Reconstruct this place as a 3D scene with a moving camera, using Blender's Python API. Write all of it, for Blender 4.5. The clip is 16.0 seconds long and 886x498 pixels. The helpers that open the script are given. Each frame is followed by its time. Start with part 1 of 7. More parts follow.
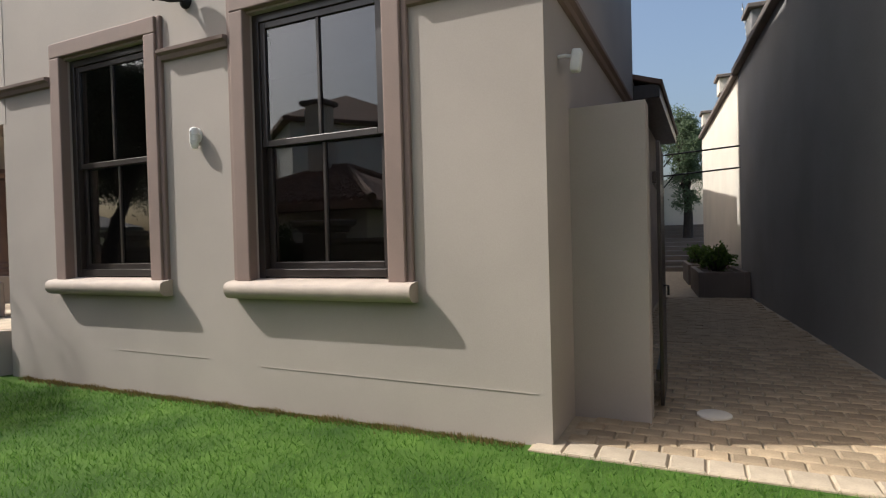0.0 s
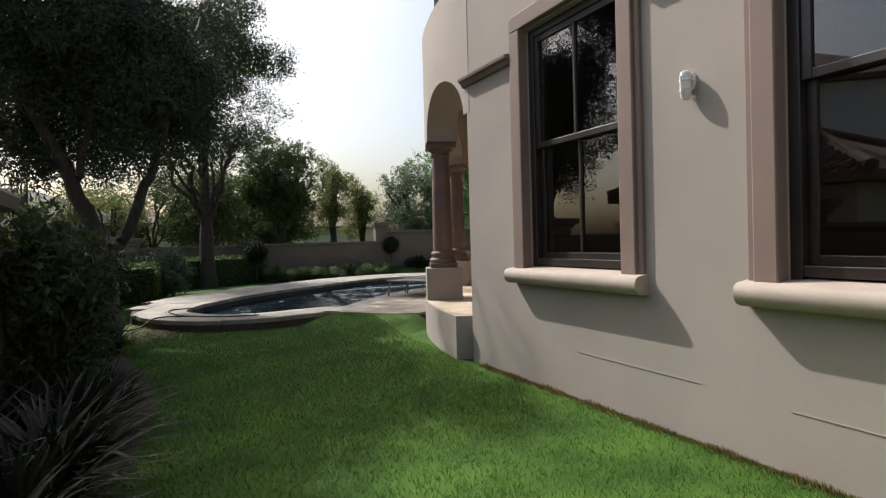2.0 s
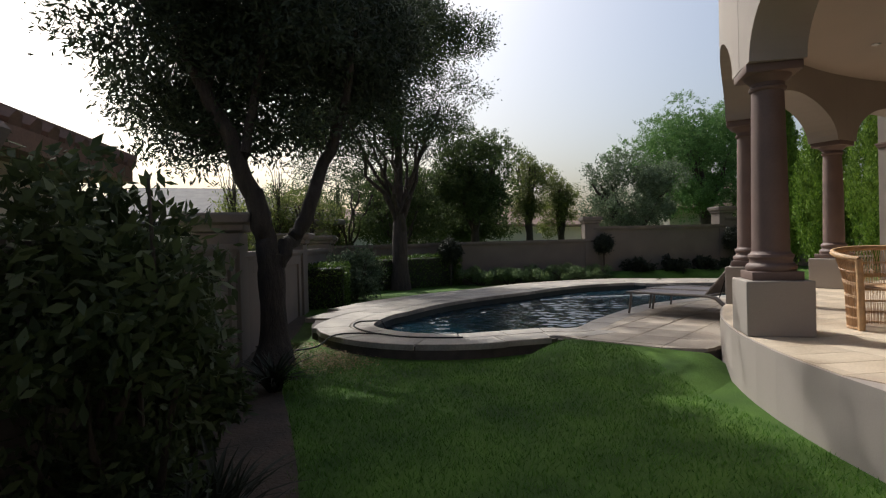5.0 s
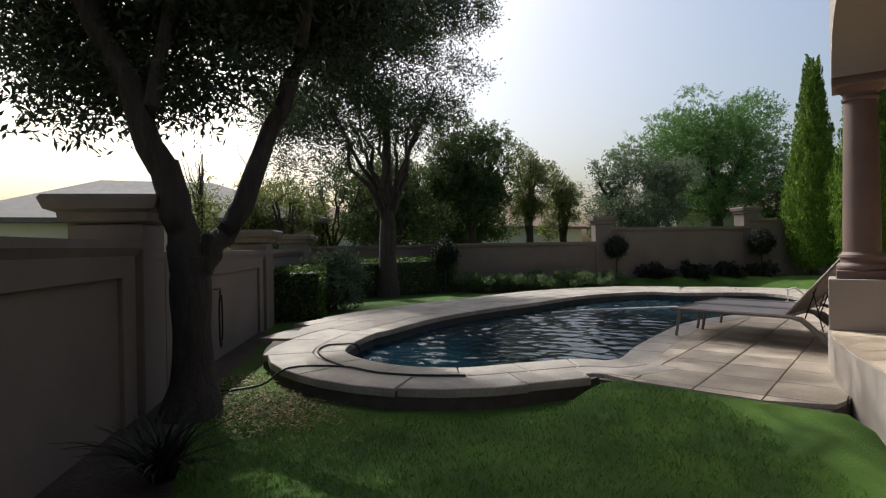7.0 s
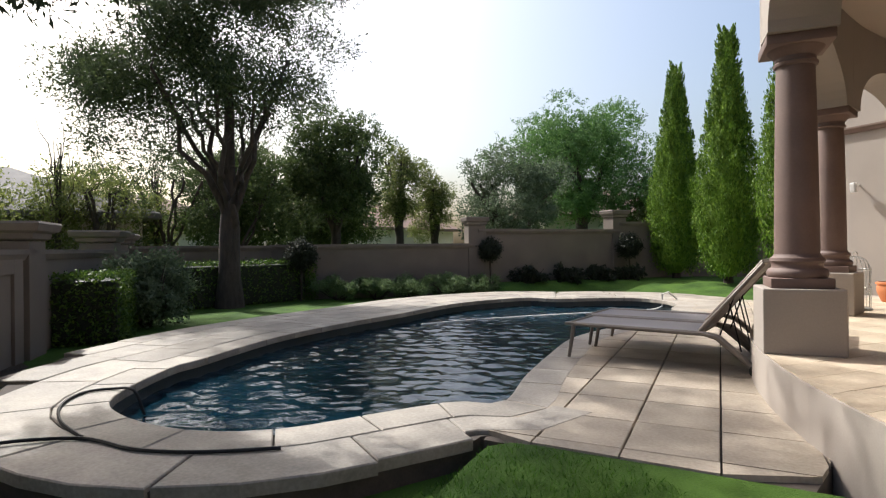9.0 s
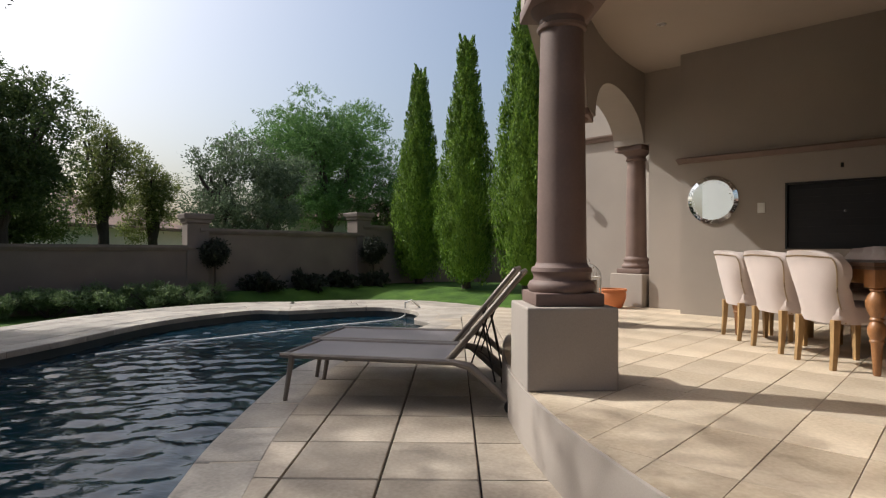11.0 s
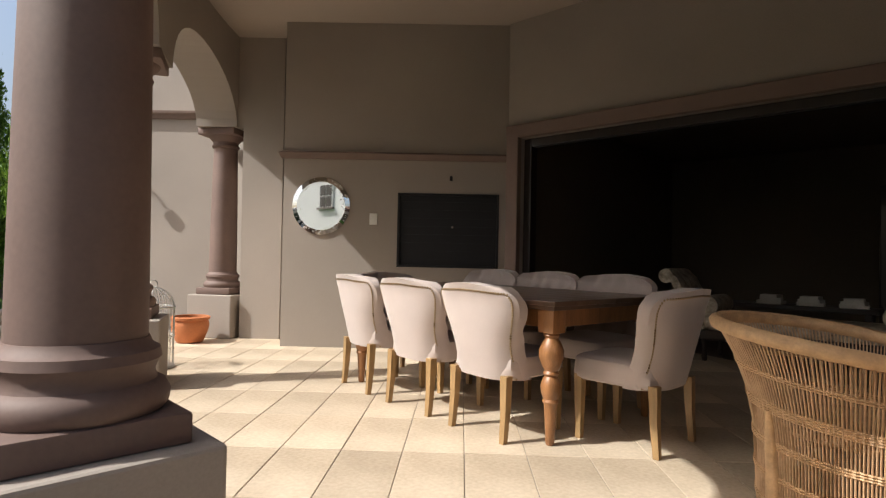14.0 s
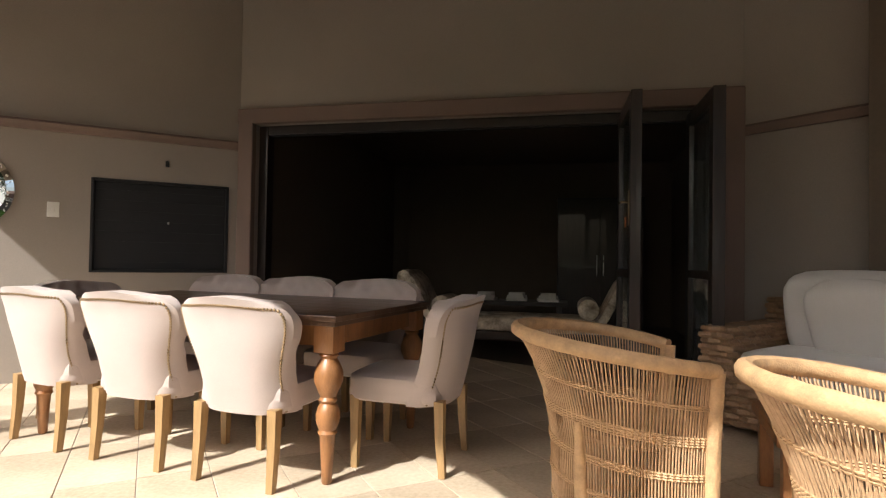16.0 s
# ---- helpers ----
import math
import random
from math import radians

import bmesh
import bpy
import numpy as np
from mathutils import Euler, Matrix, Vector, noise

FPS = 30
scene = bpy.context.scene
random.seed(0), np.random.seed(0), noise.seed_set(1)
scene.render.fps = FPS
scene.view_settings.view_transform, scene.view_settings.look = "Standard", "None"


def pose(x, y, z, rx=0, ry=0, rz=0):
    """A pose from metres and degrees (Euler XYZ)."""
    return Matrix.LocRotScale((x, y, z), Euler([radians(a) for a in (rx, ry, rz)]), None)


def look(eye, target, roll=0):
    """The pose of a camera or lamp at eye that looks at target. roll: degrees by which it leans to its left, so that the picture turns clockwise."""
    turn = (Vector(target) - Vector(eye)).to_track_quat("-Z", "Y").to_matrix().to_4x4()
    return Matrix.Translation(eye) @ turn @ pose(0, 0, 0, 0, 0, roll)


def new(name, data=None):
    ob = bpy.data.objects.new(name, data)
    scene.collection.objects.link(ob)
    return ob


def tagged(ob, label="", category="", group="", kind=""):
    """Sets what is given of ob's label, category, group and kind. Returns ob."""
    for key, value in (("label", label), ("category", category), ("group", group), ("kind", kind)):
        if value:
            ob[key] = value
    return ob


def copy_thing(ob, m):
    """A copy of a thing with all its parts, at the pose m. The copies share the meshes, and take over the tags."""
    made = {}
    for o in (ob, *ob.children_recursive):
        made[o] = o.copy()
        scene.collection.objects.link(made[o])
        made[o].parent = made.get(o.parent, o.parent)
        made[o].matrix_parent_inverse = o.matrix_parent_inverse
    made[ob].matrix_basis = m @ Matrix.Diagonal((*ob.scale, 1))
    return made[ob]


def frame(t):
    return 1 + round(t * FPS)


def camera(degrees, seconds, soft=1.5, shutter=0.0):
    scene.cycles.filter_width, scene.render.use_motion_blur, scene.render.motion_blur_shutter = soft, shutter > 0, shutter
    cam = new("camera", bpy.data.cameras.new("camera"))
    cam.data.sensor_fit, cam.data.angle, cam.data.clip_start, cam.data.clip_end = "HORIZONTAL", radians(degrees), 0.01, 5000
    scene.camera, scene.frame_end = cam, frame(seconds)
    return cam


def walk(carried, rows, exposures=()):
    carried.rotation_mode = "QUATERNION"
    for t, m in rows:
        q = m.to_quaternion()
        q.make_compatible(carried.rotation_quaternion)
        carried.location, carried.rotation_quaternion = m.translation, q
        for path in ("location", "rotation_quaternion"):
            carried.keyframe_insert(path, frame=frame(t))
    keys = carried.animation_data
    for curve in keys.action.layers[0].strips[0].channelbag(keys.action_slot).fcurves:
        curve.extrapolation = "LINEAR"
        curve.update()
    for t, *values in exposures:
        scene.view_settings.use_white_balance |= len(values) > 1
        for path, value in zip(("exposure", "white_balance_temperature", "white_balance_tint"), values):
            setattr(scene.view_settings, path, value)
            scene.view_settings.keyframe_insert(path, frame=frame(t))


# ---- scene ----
cam = camera(76.11, 16.0, 1.2)
ROWS = [
    (0.0, -0.000, -0.000, 1.505, 0.27, -0.94, 1.54),
    (0.5, -0.174, 0.259, 1.501, 10.06, -0.87, 1.70),
    (1.0, -0.474, 0.600, 1.497, 20.93, -0.83, 1.74),
    (1.5, -0.857, 0.898, 1.497, 30.29, -0.87, 1.57),
    (2.0, -1.235, 1.162, 1.497, 38.41, -0.96, 1.58),
    (2.5, -1.642, 1.483, 1.524, 45.72, -1.04, 1.80),
    (3.0, -2.116, 1.759, 1.551, 51.00, -1.05, 1.88),
    (3.5, -2.606, 2.034, 1.540, 54.43, -0.86, 1.78),
    (4.0, -3.121, 2.305, 1.505, 56.57, -0.52, 1.87),
    (6.5, -5.591, 3.690, 1.438, 56.63, -0.38, 1.01),
    (7.0, -6.007, 4.014, 1.431, 56.13, -0.24, 0.92),
    (7.5, -6.380, 4.372, 1.399, 54.52, -0.10, 0.80),
    (8.0, -6.753, 4.723, 1.375, 52.08, -0.03, 0.74),
    (8.5, -7.063, 5.043, 1.391, 48.22, -0.10, 0.65),
    (11.0, -7.940, 6.904, 1.387, 18.36, 0.24, -0.18),
    (11.5, -8.002, 7.334, 1.404, 11.72, 0.24, -0.42),
    (12.0, -8.001, 7.752, 1.430, 5.20, 0.33, -0.47),
    (12.5, -8.041, 8.118, 1.450, -0.84, 0.41, -0.55),
    (13.0, -8.062, 8.413, 1.482, -7.86, 0.53, -0.71),
    (13.5, -8.069, 8.704, 1.515, -15.53, 0.74, -1.03),
    (14.0, -8.077, 8.927, 1.538, -22.90, 0.90, -1.15),
    (14.5, -8.089, 9.112, 1.559, -31.44, 1.02, -1.07),
    (15.0, -8.092, 9.236, 1.564, -39.52, 1.12, -0.93),
    (15.5, -8.082, 9.376, 1.564, -46.10, 1.17, -0.92),
    (16.0, -8.095, 9.495, 1.575, -52.22, 1.21, -0.95),
]
EXPOSURES = [(t, e, 6200, 9) for t, e in ((0.0, 0.32), (1.0, 0.27), (2.0, 0.2), (3.0, 0.0), (4.0, -0.14), (6.5, -0.12), (7.5, 0.2), (8.5, 0.50), (11.0, 0.02), (12.5, -0.17), (13.5, 0.12), (14.5, 0.42), (16.0, 0.74))]
walk(cam, [(t, pose(x, y, z, 90 + pitch, roll, yaw)) for t, x, y, z, yaw, pitch, roll in ROWS], EXPOSURES)

# ---- light ----
SUN_ELEV, SUN_AZ = 45.0, 274.0   # degrees; azimuth clockwise from +y
world = bpy.data.worlds.new("sky")
scene.world = world
world.use_nodes = True
wn = world.node_tree
wn.nodes.clear()
sky = wn.nodes.new("ShaderNodeTexSky")
sky.sky_type = "NISHITA"
sky.sun_disc = False
sky.sun_elevation, sky.sun_rotation = radians(SUN_ELEV), radians(SUN_AZ)
sky.air_density, sky.dust_density, sky.ozone_density = 1.1, 6.0, 1.0
bg = wn.nodes.new("ShaderNodeBackground")
bg.inputs["Strength"].default_value = 0.15
wo = wn.nodes.new("ShaderNodeOutputWorld")
wn.links.new(sky.outputs[0], bg.inputs[0])
wn.links.new(bg.outputs[0], wo.inputs[0])
sun_data = bpy.data.lights.new("sun", "SUN")
sun_data.energy, sun_data.angle, sun_data.color = 4.6, radians(0.6), (1.0, 0.955, 0.885)
sun = new("sun", sun_data)
_se, _sa = radians(SUN_ELEV), radians(SUN_AZ)
sun_dir = Vector((math.sin(_sa) * math.cos(_se), math.cos(_sa) * math.cos(_se), math.sin(_se)))
sun.matrix_world = look(tuple(sun_dir * 60), (0, 0, 0))

# ---- materials ----
def mat(name, col, rough=0.7, var=0.25, scale=6.0, fine=60.0, bump=0.15, metal=0.0, col2=None, spec=0.5, piece=0.0, stretch=None, dist=0.01, coat=0.0, sheen=0.0):
    """A procedural surface: two scales of noise in colour, roughness and relief; piece: difference from piece to piece."""
    m = bpy.data.materials.new(name)
    m.use_nodes = True
    nt = m.node_tree
    b = nt.nodes["Principled BSDF"]
    b.inputs["Metallic"].default_value = metal
    b.inputs["Specular IOR Level"].default_value = spec
    b.inputs["Coat Weight"].default_value = coat
    b.inputs["Sheen Weight"].default_value = sheen
    co = nt.nodes.new("ShaderNodeTexCoord")
    mp = nt.nodes.new("ShaderNodeMapping")
    nt.links.new(co.outputs["Object"], mp.inputs[0])
    if stretch:
        mp.inputs["Scale"].default_value = stretch
    n1 = nt.nodes.new("ShaderNodeTexNoise")
    n1.inputs["Scale"].default_value, n1.inputs["Detail"].default_value = scale, 5
    n2 = nt.nodes.new("ShaderNodeTexNoise")
    n2.inputs["Scale"].default_value, n2.inputs["Detail"].default_value = fine, 4
    nt.links.new(mp.outputs[0], n1.inputs["Vector"])
    nt.links.new(mp.outputs[0], n2.inputs["Vector"])
    add = nt.nodes.new("ShaderNodeMath")
    add.operation = "MULTIPLY_ADD"
    nt.links.new(n2.outputs["Fac"], add.inputs[0])
    add.inputs[1].default_value = 0.45
    nt.links.new(n1.outputs["Fac"], add.inputs[2])
    rmp = nt.nodes.new("ShaderNodeValToRGB")
    c2 = col2 or tuple(min(1, c * (1 + var)) for c in col)
    c1 = tuple(c * (1 - var) for c in col)
    rmp.color_ramp.elements[0].position, rmp.color_ramp.elements[1].position = 0.48, 0.95
    rmp.color_ramp.elements[0].color, rmp.color_ramp.elements[1].color = (*c1, 1), (*c2, 1)
    nt.links.new(add.outputs[0], rmp.inputs[0])
    out = rmp.outputs[0]
    if piece:
        info = nt.nodes.new("ShaderNodeObjectInfo")
        hsv = nt.nodes.new("ShaderNodeHueSaturation")
        mr = nt.nodes.new("ShaderNodeMapRange")
        mr.inputs["To Min"].default_value, mr.inputs["To Max"].default_value = 1 - piece, 1 + piece
        nt.links.new(info.outputs["Random"], mr.inputs["Value"])
        nt.links.new(mr.outputs[0], hsv.inputs["Value"])
        nt.links.new(out, hsv.inputs["Color"])
        out = hsv.outputs[0]
    nt.links.new(out, b.inputs["Base Color"])
    rr = nt.nodes.new("ShaderNodeMapRange")
    rr.inputs["To Min"].default_value, rr.inputs["To Max"].default_value = max(0.02, rough - 0.12), min(1, rough + 0.12)
    nt.links.new(n1.outputs["Fac"], rr.inputs["Value"])
    nt.links.new(rr.outputs[0], b.inputs["Roughness"])
    if bump:
        bp = nt.nodes.new("ShaderNodeBump")
        bp.inputs["Strength"].default_value, bp.inputs["Distance"].default_value = bump, dist
        nt.links.new(add.outputs[0], bp.inputs["Height"])
        nt.links.new(bp.outputs[0], b.inputs["Normal"])
    return m


def leaf_mat(name, a, c, trans=0.35):
    m = bpy.data.materials.new(name)
    m.use_nodes = True
    nt = m.node_tree
    nt.nodes.clear()
    g = nt.nodes.new("ShaderNodeNewGeometry")
    r = nt.nodes.new("ShaderNodeValToRGB")
    r.color_ramp.elements[0].color, r.color_ramp.elements[1].color = (*a, 1), (*c, 1)
    nt.links.new(g.outputs["Random Per Island"], r.inputs[0])
    d = nt.nodes.new("ShaderNodeBsdfPrincipled")
    d.inputs["Roughness"].default_value = 0.6
    d.inputs["Specular IOR Level"].default_value = 0.3
    t = nt.nodes.new("ShaderNodeBsdfTranslucent")
    mx = nt.nodes.new("ShaderNodeMixShader")
    mx.inputs[0].default_value = trans
    o = nt.nodes.new("ShaderNodeOutputMaterial")
    nt.links.new(r.outputs[0], d.inputs["Base Color"])
    nt.links.new(r.outputs[0], t.inputs["Color"])
    nt.links.new(d.outputs[0], mx.inputs[1])
    nt.links.new(t.outputs[0], mx.inputs[2])
    nt.links.new(mx.outputs[0], o.inputs[0])
    return m


def glass_mat(name, tint, ior=1.9, trans=0.75):
    m = bpy.data.materials.new(name)
    m.use_nodes = True
    b = m.node_tree.nodes["Principled BSDF"]
    b.inputs["Base Color"].default_value = (*tint, 1)
    b.inputs["Roughness"].default_value = 0.015
    b.inputs["IOR"].default_value = ior
    b.inputs["Transmission Weight"].default_value = trans
    return m


def water_mat():
    m = bpy.data.materials.new("pool_water")
    m.use_nodes = True
    nt = m.node_tree
    b = nt.nodes["Principled BSDF"]
    b.inputs["Base Color"].default_value = (0.0035, 0.018, 0.030, 1)
    b.inputs["Roughness"].default_value = 0.04
    b.inputs["IOR"].default_value = 1.36
    co = nt.nodes.new("ShaderNodeTexCoord")
    mp = nt.nodes.new("ShaderNodeMapping")
    mp.inputs["Scale"].default_value = (1.0, 2.0, 1.0)
    mp.inputs["Rotation"].default_value = (0, 0, 0.6)
    n1 = nt.nodes.new("ShaderNodeTexNoise")
    n1.inputs["Scale"].default_value, n1.inputs["Detail"].default_value, n1.inputs["Distortion"].default_value = 9.0, 2, 0.4
    n2 = nt.nodes.new("ShaderNodeTexNoise")
    n2.inputs["Scale"].default_value, n2.inputs["Detail"].default_value = 1.3, 2
    nt.links.new(co.outputs["Object"], mp.inputs[0])
    nt.links.new(mp.outputs[0], n1.inputs["Vector"])
    nt.links.new(mp.outputs[0], n2.inputs["Vector"])
    a = nt.nodes.new("ShaderNodeMath")
    a.operation = "ADD"
    nt.links.new(n1.outputs["Fac"], a.inputs[0])
    nt.links.new(n2.outputs["Fac"], a.inputs[1])
    bp = nt.nodes.new("ShaderNodeBump")
    bp.inputs["Strength"].default_value, bp.inputs["Distance"].default_value = 0.22, 0.02
    nt.links.new(a.outputs[0], bp.inputs["Height"])
    nt.links.new(bp.outputs[0], b.inputs["Normal"])
    return m


PLASTER = mat("plaster_taupe", (0.346, 0.300, 0.259), 0.85, 0.12, 0.7, 130, 0.12, dist=0.004)
TRIM = mat("trim_brown", (0.212, 0.149, 0.122), 0.8, 0.12, 2.0, 120, 0.12, dist=0.004)
SILL = mat("sill_sandstone", (0.385, 0.315, 0.258), 0.75, 0.12, 4, 90, 0.15)
COLUMN = mat("column_brown_plaster", (0.167, 0.109, 0.089), 0.65, 0.14, 3, 60, 0.2, dist=0.006)
CEILING = mat("ceiling_paint", (0.435, 0.367, 0.304), 0.8, 0.05, 1, 60, 0.05)
BOUNDARY = mat("boundary_plaster", (0.160, 0.130, 0.108), 0.88, 0.16, 1.4, 70, 0.25)
BOUNDARY_CAP = mat("boundary_coping", (0.165, 0.135, 0.117), 0.85, 0.2, 3, 60, 0.25)
# Grey for the shaded stretch of the passage wall; shade is in the colour.
SHADED_WALL = mat("neighbour_wall_shaded", (0.225, 0.215, 0.208), 0.9, 0.14, 0.8, 60, 0.2)
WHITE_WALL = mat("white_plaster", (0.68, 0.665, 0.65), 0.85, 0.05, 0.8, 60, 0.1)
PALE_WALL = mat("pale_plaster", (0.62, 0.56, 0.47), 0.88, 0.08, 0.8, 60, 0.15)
LAWN = mat("lawn_soil_and_turf", (0.034, 0.092, 0.010), 0.95, 0.45, 1.6, 90, 0.8, col2=(0.080, 0.150, 0.022), dist=0.03, spec=0.2)
SOIL = mat("mulch_soil", (0.055, 0.038, 0.026), 0.95, 0.5, 3, 40, 0.9, dist=0.03)
PATIO = mat("sandstone_tile", (0.475, 0.372, 0.255), 0.6, 0.24, 1.7, 45, 0.25, col2=(0.60, 0.50, 0.375), piece=0.12)
DECK = mat("deck_sandstone", (0.36, 0.295, 0.222), 0.7, 0.32, 2.0, 40, 0.3, col2=(0.45, 0.38, 0.295), piece=0.13)
COPING = mat("pool_coping_stone", (0.287, 0.252, 0.213), 0.7, 0.3, 2.5, 40, 0.3, col2=(0.392, 0.348, 0.291), piece=0.14)
JOINT = mat("dark_joint", (0.07, 0.055, 0.045), 0.95, 0.3, 8, 60, 0.3)
GROUT = mat("sand_grout", (0.36, 0.29, 0.20), 0.9, 0.2, 8, 60, 0.2)
BASIN = mat("dark_pool_plaster", (0.03, 0.04, 0.045), 0.5, 0.3, 3, 40, 0.2)
PAVER = mat("clay_paver", (0.30, 0.215, 0.128), 0.85, 0.3, 5, 60, 0.4, col2=(0.37, 0.28, 0.18), piece=0.22)
PAVER_EDGE = mat("pale_paver", (0.36, 0.295, 0.215), 0.85, 0.2, 5, 60, 0.3, piece=0.12)
WINDOW_WOOD = mat("dark_window_timber", (0.022, 0.015, 0.012), 0.4, 0.3, 4, 80, 0.08, coat=0.2)
DOOR_WOOD = mat("dark_door_timber", (0.020, 0.012, 0.009), 0.4, 0.35, 3, 60, 0.1, coat=0.2, stretch=(6, 6, 1))
GLASS = glass_mat("window_glass", (0.20, 0.21, 0.22), 1.95, 1.0)
CLEAR = glass_mat("clear_glass", (0.8, 0.85, 0.85), 1.5, 0.95)
WATER = water_mat()
WHITE = mat("white_plastic", (0.72, 0.70, 0.66), 0.5, 0.06, 5, 50, 0.03)
IRON = mat("black_iron", (0.018, 0.017, 0.016), 0.5, 0.3, 10, 80, 0.1, metal=0.6)
STEEL = mat("brushed_steel", (0.55, 0.54, 0.52), 0.3, 0.1, 10, 80, 0.03, metal=1.0)
BRASS = mat("brass", (0.34, 0.25, 0.15), 0.3, 0.15, 10, 80, 0.03, metal=1.0)
BARK = mat("dark_bark", (0.040, 0.031, 0.024), 0.95, 0.5, 5, 30, 1.0, stretch=(3, 3, 0.7), dist=0.03)
BARK2 = mat("grey_brown_bark", (0.050, 0.037, 0.029), 0.95, 0.4, 5, 30, 0.9, stretch=(3, 3, 0.7), dist=0.03)
ROOF = mat("clay_roof_tile", (0.17, 0.105, 0.075), 0.8, 0.35, 3, 40, 0.3, piece=0.2)
GREY_ROOF = mat("grey_roof_tile", (0.13, 0.12, 0.115), 0.85, 0.3, 3, 30, 0.4)
MIRROR = bpy.data.materials.new("mirror_glass")
MIRROR.use_nodes = True
MIRROR.node_tree.nodes["Principled BSDF"].inputs["Metallic"].default_value = 1.0
MIRROR.node_tree.nodes["Principled BSDF"].inputs["Roughness"].default_value = 0.02
MIRROR.node_tree.nodes["Principled BSDF"].inputs["Base Color"].default_value = (0.92, 0.92, 0.91, 1)
# Room colours are set dark to carry the dimness of the unlit rooms.
ROOM_SHADE = mat("room_shade_tone", (0.16, 0.125, 0.095), 0.85, 0.1, 1, 40, 0.05)
ROOMFLOOR = mat("room_shade_floor", (0.10, 0.075, 0.055), 0.5, 0.2, 3, 40, 0.05)
FABRIC = mat("oatmeal_linen", (0.487, 0.405, 0.365), 0.92, 0.10, 3, 220, 0.25, dist=0.003, sheen=0.3)
CUSHION = mat("white_cotton", (0.78, 0.75, 0.72), 0.95, 0.05, 3, 160, 0.2, dist=0.004, sheen=0.3)
OAK = mat("oiled_oak", (0.33, 0.205, 0.088), 0.45, 0.25, 4, 40, 0.08, stretch=(8, 8, 1))
TABLEWOOD = mat("honey_table_wood", (0.28, 0.125, 0.045), 0.38, 0.3, 3, 30, 0.08, stretch=(6, 6, 1), coat=0.2)
TABLETOP = mat("dark_table_top", (0.10, 0.055, 0.032), 0.35, 0.35, 3, 30, 0.06, stretch=(1, 8, 1), coat=0.25)
CANE = mat("golden_cane", (0.500, 0.294, 0.146), 0.55, 0.3, 9, 70, 0.2, col2=(0.600, 0.392, 0.224))
CANE_BIND = mat("cane_binding", (0.52, 0.33, 0.17), 0.6, 0.2, 20, 120, 0.4)
RATTAN = mat("brown_rattan", (0.30, 0.185, 0.105), 0.6, 0.35, 9, 70, 0.3)
TERRACOTTA = mat("terracotta", (0.50, 0.17, 0.06), 0.7, 0.15, 4, 60, 0.1)
SLING = mat("grey_sling_mesh", (0.19, 0.17, 0.17), 0.55, 0.18, 4, 300, 0.3, dist=0.002)
LOUNGER_FRAME = mat("bronze_aluminium", (0.20, 0.17, 0.145), 0.45, 0.15, 6, 60, 0.05, metal=0.5)
FLORAL = mat("floral_upholstery", (0.30, 0.23, 0.16), 0.9, 0.4, 9, 40, 0.1, col2=(0.66, 0.58, 0.46))
PAPER = mat("book_paper", (0.66, 0.63, 0.58), 0.8, 0.08, 8, 60, 0.05)
BLACK = mat("black_steel_door", (0.012, 0.012, 0.014), 0.55, 0.3, 5, 60, 0.05)
LEAF_OLIVE = leaf_mat("olive_leaves", (0.022, 0.032, 0.016), (0.055, 0.072, 0.038), 0.2)
LEAF_TREE = leaf_mat("dark_tree_leaves", (0.034, 0.052, 0.020), (0.085, 0.11, 0.042), 0.36)
LEAF_BACK = leaf_mat("background_tree_leaves", (0.04, 0.068, 0.020), (0.11, 0.145, 0.045), 0.45)
LEAF_CYP = leaf_mat("cypress_foliage", (0.065, 0.135, 0.014), (0.21, 0.33, 0.036), 0.25)
LEAF_PEPPER = leaf_mat("pepper_tree_leaves", (0.06, 0.13, 0.035), (0.15, 0.27, 0.075), 0.45)
LEAF_GREY = leaf_mat("silver_green_leaves", (0.065, 0.098, 0.05), (0.16, 0.205, 0.115), 0.35)
LEAF_YELLOW = leaf_mat("yellow_green_leaves", (0.085, 0.115, 0.028), (0.22, 0.24, 0.075), 0.5)
LEAF_LAVENDER = leaf_mat("lavender_leaves", (0.085, 0.135, 0.05), (0.19, 0.26, 0.11), 0.35)
LEAF_HEDGE = leaf_mat("hedge_leaves", (0.03, 0.07, 0.012), (0.12, 0.19, 0.03), 0.3)
LEAF_DRY = leaf_mat("dry_fallen_leaves", (0.13, 0.085, 0.03), (0.30, 0.22, 0.09), 0.1)
LEAF_DARK = leaf_mat("near_black_leaves", (0.010, 0.014, 0.008), (0.028, 0.034, 0.018), 0.15)
GRASS = leaf_mat("grass_blades", (0.036, 0.112, 0.010), (0.11, 0.225, 0.027), 0.38)

# ---- mesh helpers ----
def link(name, bm, material, parent=None, label="", smooth=False, kind="", category="", group=""):
    me = bpy.data.meshes.new(name)
    bm.to_mesh(me)
    bm.free()
    me.materials.append(material)
    if smooth:
        me.polygons.foreach_set("use_smooth", [True] * len(me.polygons))
        me.set_sharp_from_angle(angle=radians(40))
    ob = new(name, me)
    ob.parent = parent
    return tagged(ob, label, category, group, kind)


def part(name, bm, material, parent, label="", smooth=False):
    return link(name, bm, material, parent, label, smooth)


def structure(name, bm, material, label, category, smooth=False):
    return link(name, bm, material, None, label, smooth, "structure", category)


def thing(name, at, turn, label, category, group=""):
    ob = new(name)
    ob.empty_display_size = 0.1
    ob.matrix_basis = pose(*at, 0, 0, turn)
    return tagged(ob, label, category, group)


